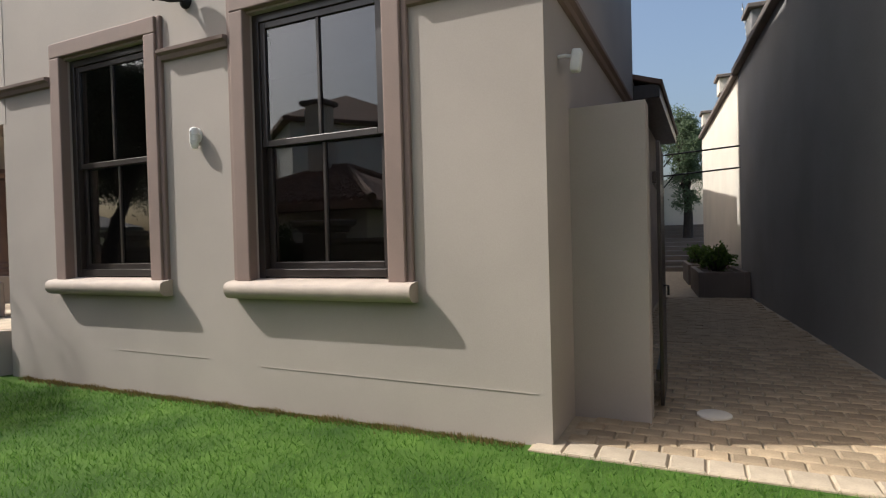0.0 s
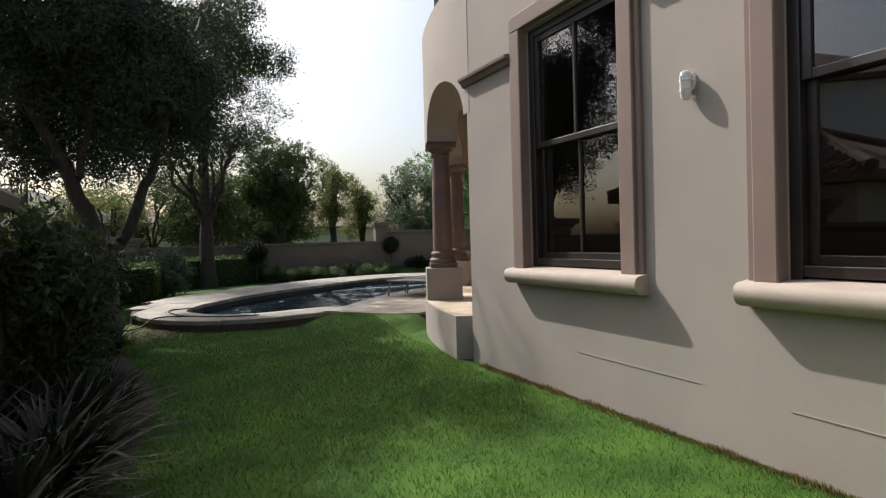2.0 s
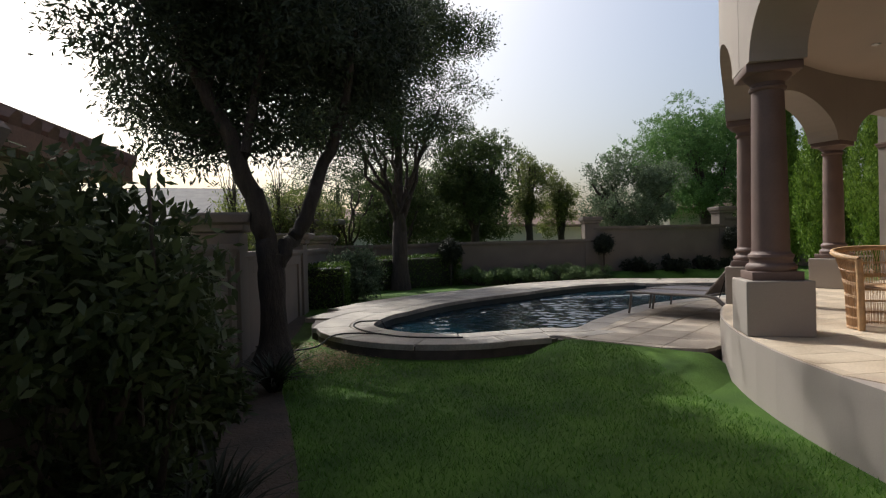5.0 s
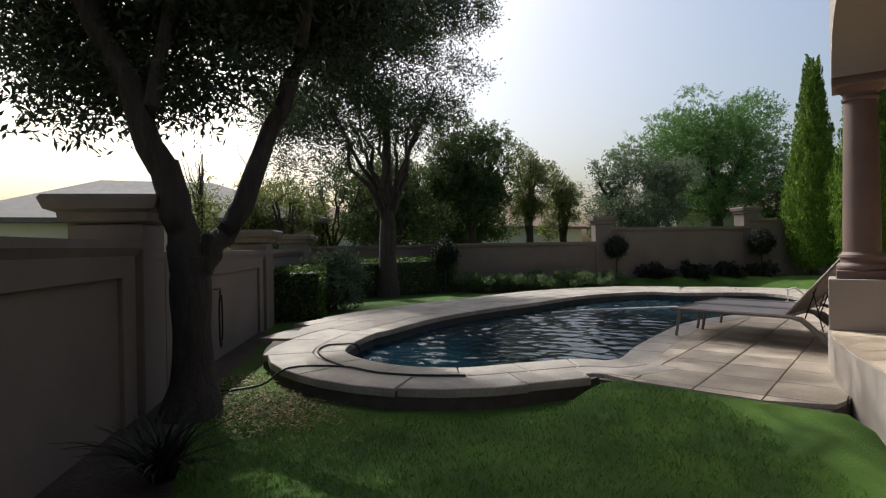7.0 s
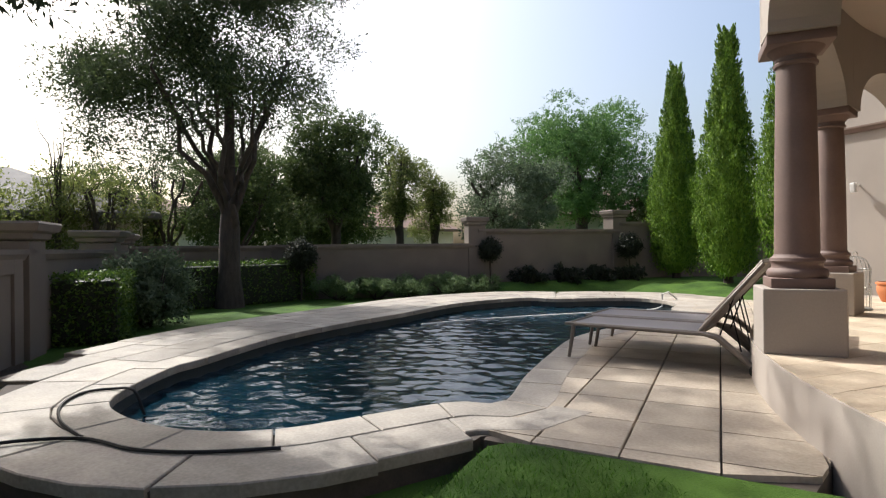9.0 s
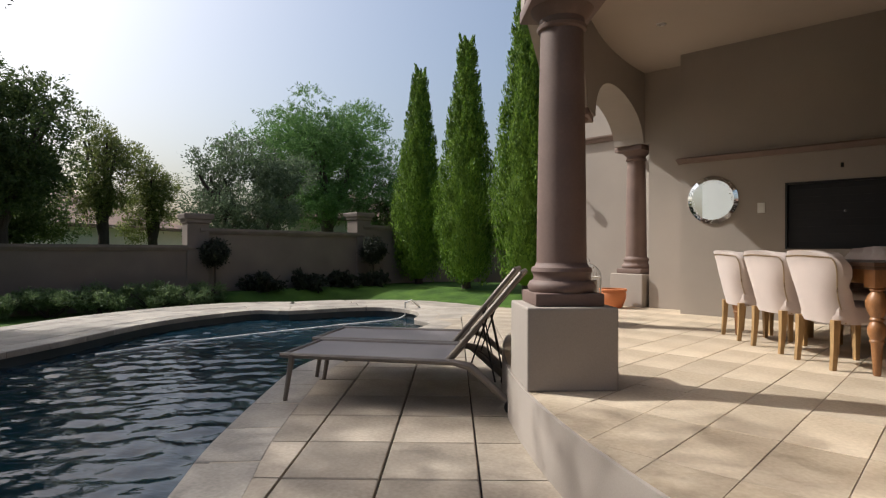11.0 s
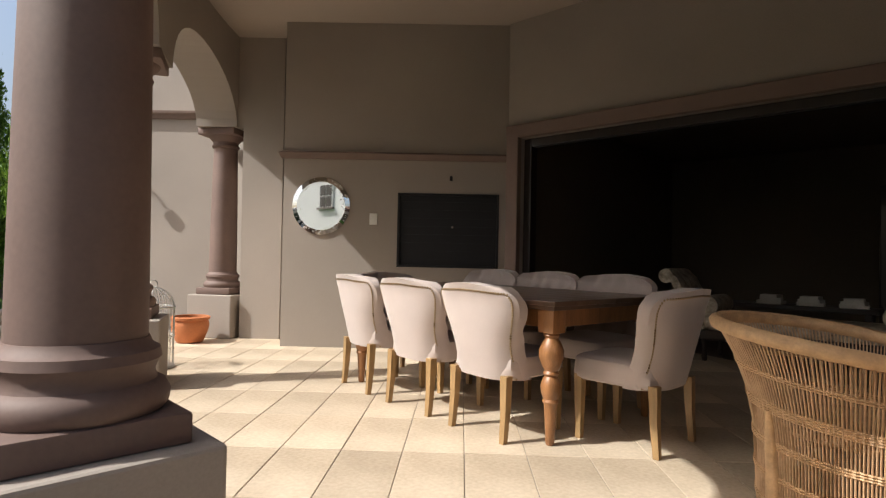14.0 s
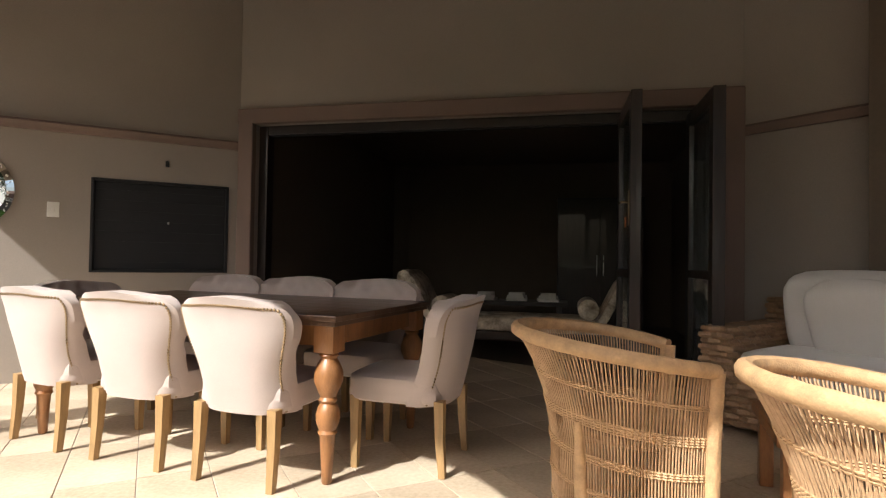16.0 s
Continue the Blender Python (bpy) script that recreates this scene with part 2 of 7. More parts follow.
def box(bm, c, s, turn=0.0, bevel=0.0, m=None):
    """Add a box: middle c, size s, turned about z by degrees."""
    vs = bmesh.ops.create_cube(bm, size=1.0)["verts"]
    bmesh.ops.transform(bm, matrix=(m or Matrix()) @ pose(*c, 0, 0, turn) @ Matrix.Diagonal((*s, 1)), verts=vs)
    if bevel:
        es = list({e for v in vs for e in v.link_edges})
        bmesh.ops.bevel(bm, geom=es, offset=bevel, segments=2, affect="EDGES", profile=0.5)
    return bm


def lathe(bm, profile, at=(0, 0, 0), seg=24, m=None):
    """Turn a profile of (radius, height) about z."""
    m = m or Matrix()
    rings = []
    for r, z in profile:
        rings.append([bm.verts.new(m @ Vector((at[0] + r * math.cos(a), at[1] + r * math.sin(a), at[2] + z)))
                      for a in [2 * math.pi * k / seg for k in range(seg)]])
    for lo, hi in zip(rings, rings[1:]):
        for k in range(seg):
            bm.faces.new((lo[k], lo[(k + 1) % seg], hi[(k + 1) % seg], hi[k]))
    if profile[0][0] > 1e-4:
        bm.faces.new(rings[0][::-1])
    if profile[-1][0] > 1e-4:
        bm.faces.new(rings[-1])
    return bm


def tube(bm, pts, radii, seg=8, closed=False):
    """A tube along points; radii: one number or one a point."""
    pts = [Vector(p) for p in pts]
    n = len(pts)
    rr = [radii] * n if isinstance(radii, (int, float)) else radii
    rings = []
    up = Vector((0.13, 0.21, 1.0)).normalized()
    for i, p in enumerate(pts):
        d = (pts[(i + 1) % n] - pts[i - 1]) if closed else (pts[min(i + 1, n - 1)] - pts[max(i - 1, 0)])
        d.normalize()
        ref = up if abs(d.dot(up)) < 0.95 else Vector((1, 0, 0))
        a = d.cross(ref).normalized()
        b = d.cross(a)
        rings.append([bm.verts.new(p + (a * math.cos(t) + b * math.sin(t)) * rr[i]) for t in [2 * math.pi * k / seg for k in range(seg)]])
    pairs = list(zip(rings, rings[1:])) + ([(rings[-1], rings[0])] if closed else [])
    for lo, hi in pairs:
        for k in range(seg):
            bm.faces.new((lo[k], hi[k], hi[(k + 1) % seg], lo[(k + 1) % seg]))
    if not closed:
        bm.faces.new(rings[0])
        bm.faces.new(rings[-1][::-1])
    return bm


def spline(ctrl, n, closed=False):
    """A smooth line through control points, n steps for each span."""
    P = [Vector(p) for p in ctrl]
    k = len(P)
    out = []
    for i in range(k if closed else k - 1):
        p0 = P[(i - 1) % k] if closed else P[max(i - 1, 0)]
        p1, p2 = P[i], P[(i + 1) % k]
        p3 = P[(i + 2) % k] if closed else P[min(i + 2, k - 1)]
        for j in range(n):
            t = j / n
            out.append(0.5 * (2 * p1 + (p2 - p0) * t + (2 * p0 - 5 * p1 + 4 * p2 - p3) * t * t + (3 * p1 - p0 - 3 * p2 + p3) * t ** 3))
    if not closed:
        out.append(P[-1])
    return out


def prism(bm, loop, z0, z1):
    """Extrude a plan outline (anticlockwise) between two heights."""
    lo = [bm.verts.new((p[0], p[1], z0)) for p in loop]
    hi = [bm.verts.new((p[0], p[1], z1)) for p in loop]
    n = len(loop)
    for k in range(n):
        bm.faces.new((lo[k], lo[(k + 1) % n], hi[(k + 1) % n], hi[k]))
    bm.faces.new(hi)
    bm.faces.new(lo[::-1])
    return bm


def sweep(bm, path, profile, side):
    """Sweep a profile of (out, z) along a plan path of points; side +1 lays 'out' on the left of the way."""
    P = [Vector((p[0], p[1])) for p in path]
    rows = []
    for i, p in enumerate(P):
        d0 = (P[i] - P[i - 1]).normalized() if i else (P[1] - P[0]).normalized()
        d1 = (P[i + 1] - P[i]).normalized() if i < len(P) - 1 else d0
        nn = (Vector((-d0.y, d0.x)) + Vector((-d1.y, d1.x))).normalized()
        nn = nn / max(0.5, nn.dot(Vector((-d1.y, d1.x)))) * side
        rows.append([bm.verts.new((p.x + nn.x * o, p.y + nn.y * o, z)) for o, z in profile])
    for a, b in zip(rows, rows[1:]):
        for k in range(len(profile)):
            j = (k + 1) % len(profile)
            bm.faces.new((a[k], b[k], b[j], a[j]))
    bm.faces.new(rows[0])
    bm.faces.new(rows[-1][::-1])
    bmesh.ops.recalc_face_normals(bm, faces=bm.faces[:])
    return bm


def wall_mesh(p0, p1, thick, z0, z1, holes=()):
    """A wall from p0 to p1 in plan, its thickness on the left of the way, with holes (s0, s1, z0, z1) right through."""
    p0, p1 = Vector(p0), Vector(p1)
    L = (p1 - p0).length
    d = (p1 - p0) / L
    nn = Vector((-d.y, d.x))
    ss = sorted({0.0, L, *[h[0] for h in holes], *[h[1] for h in holes]})
    zs = sorted({z0, z1, *[h[2] for h in holes], *[h[3] for h in holes]})
    ns, nz = len(ss) - 1, len(zs) - 1
    solid = [[not any(h[0] <= (ss[i] + ss[i + 1]) / 2 <= h[1] and h[2] <= (zs[j] + zs[j + 1]) / 2 <= h[3] for h in holes)
              for j in range(nz)] for i in range(ns)]
    bm = bmesh.new()
    memo = {}

    def v(i, j, k):
        if (i, j, k) not in memo:
            q = p0 + d * ss[i] + nn * thick * k
            memo[i, j, k] = bm.verts.new((q.x, q.y, zs[j]))
        return memo[i, j, k]
    for i in range(ns):
        for j in range(nz):
            if not solid[i][j]:
                continue
            bm.faces.new((v(i, j, 0), v(i + 1, j, 0), v(i + 1, j + 1, 0), v(i, j + 1, 0)))
            bm.faces.new((v(i, j, 1), v(i, j + 1, 1), v(i + 1, j + 1, 1), v(i + 1, j, 1)))
            if i == 0 or not solid[i - 1][j]:
                bm.faces.new((v(i, j, 0), v(i, j + 1, 0), v(i, j + 1, 1), v(i, j, 1)))
            if i == ns - 1 or not solid[i + 1][j]:
                bm.faces.new((v(i + 1, j, 0), v(i + 1, j, 1), v(i + 1, j + 1, 1), v(i + 1, j + 1, 0)))
            if j == 0 or not solid[i][j - 1]:
                bm.faces.new((v(i, j, 0), v(i, j, 1), v(i + 1, j, 1), v(i + 1, j, 0)))
            if j == nz - 1 or not solid[i][j + 1]:
                bm.faces.new((v(i, j + 1, 0), v(i + 1, j + 1, 0), v(i + 1, j + 1, 1), v(i, j + 1, 1)))
    return bm


def inside(p, loop):
    """Whether a plan point lies in an outline."""
    c = False
    x, y = p[0], p[1]
    for i in range(len(loop)):
        a, b = loop[i], loop[i - 1]
        if (a[1] > y) != (b[1] > y) and x < (b[0] - a[0]) * (y - a[1]) / (b[1] - a[1]) + a[0]:
            c = not c
    return c


def sheet(bm, outer, holes, z):
    """A flat sheet with holes in it."""
    es = []
    for loop in (outer, *holes):
        vs = [bm.verts.new((p[0], p[1], z)) for p in loop]
        es += [bm.edges.new((vs[i], vs[i - 1])) for i in range(len(vs))]
    bmesh.ops.triangle_fill(bm, use_beauty=True, use_dissolve=False, edges=es, normal=(0, 0, 1))
    return bm


# the house's own directions: along the front, and into the house
HC = Vector((-5.264, 6.782))
HU = Vector((0.9076, -0.4199))
HV = Vector((0.4199, 0.9076))
HANG = math.degrees(math.atan2(HU.y, HU.x))


def hp(u, v):
    q = HC + HU * u + HV * v
    return (q.x, q.y)


Z_PATIO, Z_DECK, Z_CEIL = 0.545, 0.195, 4.10

# ---- house ----
Z_STRING = 3.40
SIDE = 6.60          # length of the front
win_1, win_2 = (1.20, 2.56), (3.87, 5.31)   # openings along the front
WZ0, WZ1 = 1.17, 3.60
front_holes = [(a, b, WZ0, WZ1) for a, b in (win_1, win_2)]
structure("wall_front", wall_mesh(hp(0, 0), hp(SIDE, 0), 0.30, -0.3, 9.0, front_holes), PLASTER, "smooth taupe plastered house front with two sash windows", "wall", )
structure("wall_side", wall_mesh(hp(SIDE, 0.30), hp(SIDE, 5.4), 0.30, -0.3, 9.0), PLASTER, "taupe plastered side wall along the paved passage", "wall")
structure("wall_side_rear", wall_mesh(hp(SIDE, 5.4), hp(SIDE, 10.4), 0.30, -0.3, 3.9), PLASTER, "lower taupe plastered rear side wall", "wall")
structure("wall_side_return", wall_mesh(hp(SIDE - 0.002, 5.1), hp(4.9, 5.1), -0.296, 3.0, 9.0), PLASTER, "upper return wall of the house", "wall")
# Hidden from view; length and height chosen to keep sun off the passage wall.
structure("wall_side_upper", wall_mesh(hp(5.2, 5.4), hp(5.2, 10.7), 0.30, 3.0, 9.0), PLASTER, "unseen set-back upper storey wall of the house, shading the passage", "wall")
structure("wall_room_back", wall_mesh(hp(SIDE - 0.31, 10.4), hp(-3.0, 11.5), 0.3, -0.3, 4.5), ROOM_SHADE, "plain back wall of the house", "wall")


def string_course(name, path, side, label="brown plaster string course along the wall"):
    bm = sweep(bmesh.new(), path, [(-0.02, Z_STRING - 0.075), (0.035, Z_STRING - 0.06), (0.05, Z_STRING - 0.02), (0.085, Z_STRING), (0.09, Z_STRING + 0.03), (-0.02, Z_STRING + 0.05)], side)
    return structure(name, bm, TRIM, label, "moulding")


string_course("trim_string_1", [hp(-0.06, 0), hp(0.985, 0)], -1)
string_course("trim_string_2", [hp(2.77, 0), hp(3.655, 0)], -1)
string_course("trim_string_3", [hp(5.525, 0), hp(6.60, 0), hp(6.60, 5.4)], -1)
# a fine crack line near the foot of the wall
bm = bmesh.new()
box(bm, (0, 0, 0), (2.6, 0.006, 0.006), 0)
cr = structure("trim_plinth_line", bm, PLASTER, "thin joint line in the plaster near the ground", "joint line")
cr.matrix_basis = pose(*hp(5.2, -0.001), 0.385, 0, 0.35, HANG)
bm = bmesh.new()
box(bm, (0, 0, 0), (1.3, 0.006, 0.006), 0)
cr = structure("trim_plinth_line", bm, PLASTER, "thin joint line in the plaster near the ground", "joint line")
cr.matrix_basis = pose(*hp(2.6, -0.001), 0.43, 0, 0.4, HANG)


def sash_window(name, u0, u1):
    """A sash window set back in the wall: trim, sill, frame, two sashes with panes."""
    w, h = u1 - u0, WZ1 - WZ0
    ob = thing(name, (*hp((u0 + u1) / 2, 0), WZ0), HANG, "dark timber sash window with brown plaster surround", "window")
    ob["kind"] = "structure"
    bm = bmesh.new()
    tw = 0.165
    for x, z, sx, sz in ((-w / 2 - tw / 2, h / 2 + 0.01, tw, h + 0.02), (w / 2 + tw / 2, h / 2 + 0.01, tw, h + 0.02), (0, h + tw / 2 + 0.02, w + 2 * tw, tw)):
        box(bm, (x, -0.005, z), (sx, 0.11, sz), 0, 0.012)
    for x in (-w / 2 - tw - 0.025, w / 2 + tw + 0.025):
        box(bm, (x, 0.0, h / 2 + tw / 2 + 0.01), (0.055, 0.07, h + tw + 0.03), 0, 0.01)
    part("surround", bm, TRIM, ob)
    bm = bmesh.new()
    prof = [(0.18, -0.15), (0.0, -0.15), (-0.08, -0.15), (-0.12, -0.135), (-0.145, -0.10), (-0.152, -0.06), (-0.14, -0.02), (-0.11, 0.0), (0.18, 0.04)]
    pts = [[bm.verts.new((x, y, z)) for y, z in prof] for x in (-w / 2 - 0.24, w / 2 + 0.24)]
    for k in range(len(prof)):
        j = (k + 1) % len(prof)
        bm.faces.new((pts[0][k], pts[1][k], pts[1][j], pts[0][j]))
    bm.faces.new(pts[0][::-1])
    bm.faces.new(pts[1])
    bmesh.ops.recalc_face_normals(bm, faces=bm.faces[:])
    part("window_sill", bm, SILL, ob, "rounded sandstone sill", True)
    bm = bmesh.new()
    f = 0.075
    for x, z, sx, sz in ((-w / 2 + f / 2, h / 2, f, h), (w / 2 - f / 2, h / 2, f, h), (0, h - f / 2, w - 2 * f, f), (0, 0.075, w - 2 * f, 0.07)):
        box(bm, (x, 0.125, z), (sx, 0.13, sz), 0, 0.006)
    part("window_frame", bm, WINDOW_WOOD, ob)
    mid = h * 0.515
    for nm, z0, z1, y in (("upper_sash", mid - 0.03, h - f, 0.10), ("lower_sash", 0.11, mid + 0.03, 0.147)):
        bm = bmesh.new()
        r = 0.06
        zc, hh = (z0 + z1) / 2, z1 - z0
        for x, z, sx, sz in ((-w / 2 + f + r / 2, zc, r, hh), (w / 2 - f - r / 2, zc, r, hh), (0, z1 - r / 2, w - 2 * f - 2 * r, r), (0, z0 + r / 2, w - 2 * f - 2 * r, r), (0, zc, 0.032, hh - 2 * r)):
            box(bm, (x, y, z), (sx, 0.045, sz), 0, 0.005)
        sash = part(nm, bm, WINDOW_WOOD, ob)
        pw = (w - 2 * f - 2 * r) / 2
        for sx in (-1, 1):
            bm = bmesh.new()
            box(bm, (sx * pw / 2, y, zc), (pw, 0.006, hh - 2 * r))
            p = part("pane", bm, GLASS, sash)
            p.visible_shadow = False
    return ob


sash_window("window_1", *win_1)
sash_window("window_2", *win_2)
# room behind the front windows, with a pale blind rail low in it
structure("wall_room_front", wall_mesh(hp(SIDE - 0.3, 3.2), hp(0.3, 3.2), 0.12, -0.3, 4.2), ROOM_SHADE, "plain inner wall of the front room", "wall")
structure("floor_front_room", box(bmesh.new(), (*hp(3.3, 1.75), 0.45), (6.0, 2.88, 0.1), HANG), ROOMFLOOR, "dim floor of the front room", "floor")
structure("ceiling_front_room", box(bmesh.new(), (*hp(3.3, 1.75), 4.15), (6.0, 2.88, 0.1), HANG), ROOM_SHADE, "dim ceiling of the front room", "ceiling")

# ---- patio: curved edge, arcade of columns, back walls ----
PC, PR = Vector((-1.33, 13.40)), 7.85


def on_arc(deg, r=PR):
    return (PC.x + r * math.cos(radians(deg)), PC.y + r * math.sin(radians(deg)))


COLS = [on_arc(222.0, PR - 0.30), on_arc(201.4, PR - 0.29), (-8.62, 13.76), (-7.86, 16.33)]
COL_TURN = [222.0, 201.4, 177.0, 147.0]
BRAAI_L, CORNER = (-7.295, 15.272), (-5.06, 14.31)
DOOR_END = (-3.19, 10.35)
edge = [hp(0.0, 0.25)] + [on_arc(a) for a in range(238, 166, -3)] + [(-8.75, 15.6), (-8.62, 16.4), (-8.75, 17.0)]
back = [(-4.0, 17.4), (-3.0, 10.4), (-3.95, 7.5), hp(0.3, 0.3)]
patio_loop = ([hp(0.02, 0.29)] + [p for p in edge[1:]] + back)[::-1]
bm = prism(bmesh.new(), patio_loop, -0.3, Z_PATIO - 0.005)
bmesh.ops.recalc_face_normals(bm, faces=bm.faces[:])
structure("patio_base", bm, PLASTER, "raised curved patio with a plastered edge", "patio")

SPRING, RISE, ATOP = 3.03, 0.86, 4.75


def arcade():
    """The curved wall over the columns: one arch a bay."""
    made = []
    start = Vector((-5.10, 6.965))
    stops = [start] + [Vector(c) for c in COLS] + [Vector((-7.15, 16.02))]
    half = [0.16] + [0.27] * 4 + [0.0]
    half_t = 0.24
    for b in range(len(stops) - 1):
        p, q = stops[b], stops[b + 1]
        L = (q - p).length
        d = (q - p) / L
        out = Vector((-d.y, d.x))
        if (p + out - PC).length < (p - PC).length:
            out = -out
        sag = 0.0 if b == len(stops) - 2 else L * L / (8 * 7.55)
        s0, s1 = half[b], L - half[b + 1]
        ss = [0, s0 * 0.5] + [s0 + (s1 - s0) * (1 - math.cos(math.pi * k / 22)) / 2 for k in range(23)] + [L - half[b + 1] * 0.5, L]
        ss = sorted(set(round(s, 4) for s in ss + ([0.30, 0.305] if b == len(stops) - 2 else [])))
        rows = []
        bm = bmesh.new()
        for s in ss:
            t = s / L
            c = p + d * s + out * sag * 4 * t * (1 - t)
            nn = (out - d * (sag * 4 * (1 - 2 * t) / L)).normalized()
            if s0 - 1e-3 <= s <= s1 + 1e-3 and b < len(stops) - 2:
                x = (2 * (s - s0) / (s1 - s0) - 1)
                zb = SPRING + (RISE - 0.24) * math.sqrt(max(0.0, 1 - x * x))
            elif b == len(stops) - 2:
                zb = -0.2 if s > 0.30 else SPRING
            else:
                zb = SPRING
            o, i = c + nn * half_t, c - nn * half_t
            rows.append([bm.verts.new((o.x, o.y, zb)), bm.verts.new((o.x, o.y, ATOP)), bm.verts.new((i.x, i.y, ATOP)), bm.verts.new((i.x, i.y, zb))])
        for a, c in zip(rows, rows[1:]):
            for k in range(4):
                j = (k + 1) % 4
                bm.faces.new((a[k], a[j], c[j], c[k]))
        bm.faces.new(rows[0])
        bm.faces.new(rows[-1][::-1])
        bmesh.ops.recalc_face_normals(bm, faces=bm.faces[:])
        made.append(bm)
    return made


for k, bm in enumerate(arcade()):
    structure("wall_arcade_%d" % (k + 1), bm, PLASTER, "curved taupe plastered wall with a round arch over columns", "arcade")
ceil_loop = [hp(0.1, 0.3)] + [on_arc(a, PR - 0.4) for a in range(236, 170, -6)] + [(-8.4, 16.0), (-7.6, 16.6), (-4.0, 16.6), (-2.6, 10.3), (-3.8, 7.4)]
structure("ceiling_patio", prism(bmesh.new(), ceil_loop[::-1], Z_CEIL, Z_CEIL + 0.12), CEILING, "cream painted patio ceiling", "ceiling")
roof_loop = [hp(0.2, 0.3)] + [on_arc(a, PR - 0.3) for a in range(234, 170, -6)] + [(-7.6, 16.8), hp(5.5, 11.4), hp(6.2, 0.4)]
structure("ceiling_balcony_slab", prism(bmesh.new(), roof_loop[::-1], 4.55, 4.68), PLASTER, "balcony floor slab above the patio", "slab")
# downlights in the ceiling
for x, y in ((-7.45, 12.3), (-7.6, 14.1), (-5.6, 9.6)):
    dl = thing("ceiling_downlight", (x, y, Z_CEIL), 0, "small round recessed steel ceiling downlight", "downlight", "patio downlights")
    part("ring", lathe(bmesh.new(), [(0.03, -0.004), (0.05, -0.012), (0.058, -0.004), (0.058, 0.001), (0.03, 0.001)], seg=20), STEEL, dl, "", True)
    part("lens", lathe(bmesh.new(), [(0.0, -0.003), (0.029, -0.003), (0.029, 0.002), (0.0, 0.002)], seg=16), WHITE, dl)

# back walls
cw = Vector(CORNER) - Vector(BRAAI_L)
braai_hole = (1.245, 2.345, 1.43, 2.235)
lower = wall_mesh(BRAAI_L, CORNER, 0.62, -0.2, 2.62, [braai_hole])
structure("wall_braai", lower, PLASTER, "taupe plastered fireplace breast with a black firebox door", "wall")
cd = cw.normalized()
cn = Vector((-cd.y, cd.x))
a0 = Vector(BRAAI_L) - cd * 0.015 + cn * 0.035
structure("wall_braai_upper", wall_mesh(a0, Vector(CORNER) + cn * 0.035 + cd * 0.2, 0.58, 2.62, Z_CEIL + 0.02), PLASTER, "upper taupe plastered chimney breast", "wall")
bm = sweep(bmesh.new(), [Vector(BRAAI_L) + cn * 0.5, Vector(BRAAI_L), Vector(CORNER)], [(-0.01, 2.585), (0.03, 2.59), (0.04, 2.62), (0.055, 2.645), (0.02, 2.67), (-0.06, 2.675)], -1)
structure("trim_braai_ledge", bm, TRIM, "brown plaster ledge across the chimney breast", "moulding")
dd = (Vector(DOOR_END) - Vector(CORNER)).normalized()
DL = (Vector(DOOR_END) - Vector(CORNER)).length
dn = Vector((-dd.y, dd.x))
OPEN = (0.17, DL - 0.20, Z_PATIO - 0.005, 2.83)
structure("wall_door", wall_mesh(CORNER, DOOR_END, 0.3, -0.2, Z_CEIL + 0.05, [OPEN]), PLASTER, "taupe plastered wall with a wide folding door opening", "wall")
bm = bmesh.new()
DTURN = math.degrees(math.atan2(dd.y, dd.x))


def dp(s, out=0.0):
    q = Vector(CORNER) + dd * s - dn * out
    return (q.x, q.y)


for s, z, ls, lz in ((OPEN[0] - 0.075, 1.75, 0.15, 2.40), (OPEN[1] + 0.10, 1.75, 0.20, 2.40), ((OPEN[0] + OPEN[1]) / 2 + 0.02, 2.90, OPEN[1] - OPEN[0] + 0.36, 0.14)):
    box(bm, (*dp(s, 0.02), z), (ls, 0.09, lz), DTURN, 0.012)
structure("trim_door_surround", bm, TRIM, "brown plaster surround of the folding door", "door surround")
WEST = spline([DOOR_END, (-3.36, 9.75), (-3.56, 9.0), (-4.0, 8.1), (-4.75, 7.25)], 6)
bm = bmesh.new()
rows = []
for i, p in enumerate(WEST):
    dq = (WEST[min(i + 1, len(WEST) - 1)] - WEST[max(i - 1, 0)]).normalized()
    nn = Vector((-dq.y, dq.x))
    q = p + nn * 0.3
    rows.append([bm.verts.new((p.x, p.y, -0.2)), bm.verts.new((p.x, p.y, Z_CEIL + 0.05)), bm.verts.new((q.x, q.y, Z_CEIL + 0.05)), bm.verts.new((q.x, q.y, -0.2))])
for a, c in zip(rows, rows[1:]):
    for k in range(4):
        bm.faces.new((a[k], a[(k + 1) % 4], c[(k + 1) % 4], c[k]))
bmesh.ops.recalc_face_normals(bm, faces=bm.faces[:])
structure("wall_lounge", bm, PLASTER, "gently curved taupe plastered wall behind the sofa", "wall", True)
bm = sweep(bmesh.new(), WEST, [(-0.01, 2.585), (0.03, 2.59), (0.04, 2.62), (0.055, 2.645), (0.02, 2.67), (-0.02, 2.675)], -1)
structure("trim_lounge_ledge", bm, TRIM, "brown plaster ledge along the curved wall", "moulding")
# wing of the house beyond the arcade
WING_L = Vector((-9.35, 17.75))
bmw = wall_mesh(WING_L, WING_L + HU * 4.2, 0.3, -0.2, 6.4)
structure("wall_wing", bmw, PLASTER, "sunlit taupe plastered wing of the house", "wall")
string_course("trim_string_wing", [WING_L, WING_L + HU * 4.2], -1)
structure("wall_wing_return", wall_mesh(WING_L + HV * 8, WING_L, 0.3, -0.2, 6.4), PLASTER, "taupe plastered return wall of the wing", "wall")
structure("wall_arch_end", wall_mesh((-7.72, 16.62), (-6.9, 15.9), 0.35, -0.2, Z_CEIL + 0.05), PLASTER, "short plastered wall beside the chimney breast", "wall")
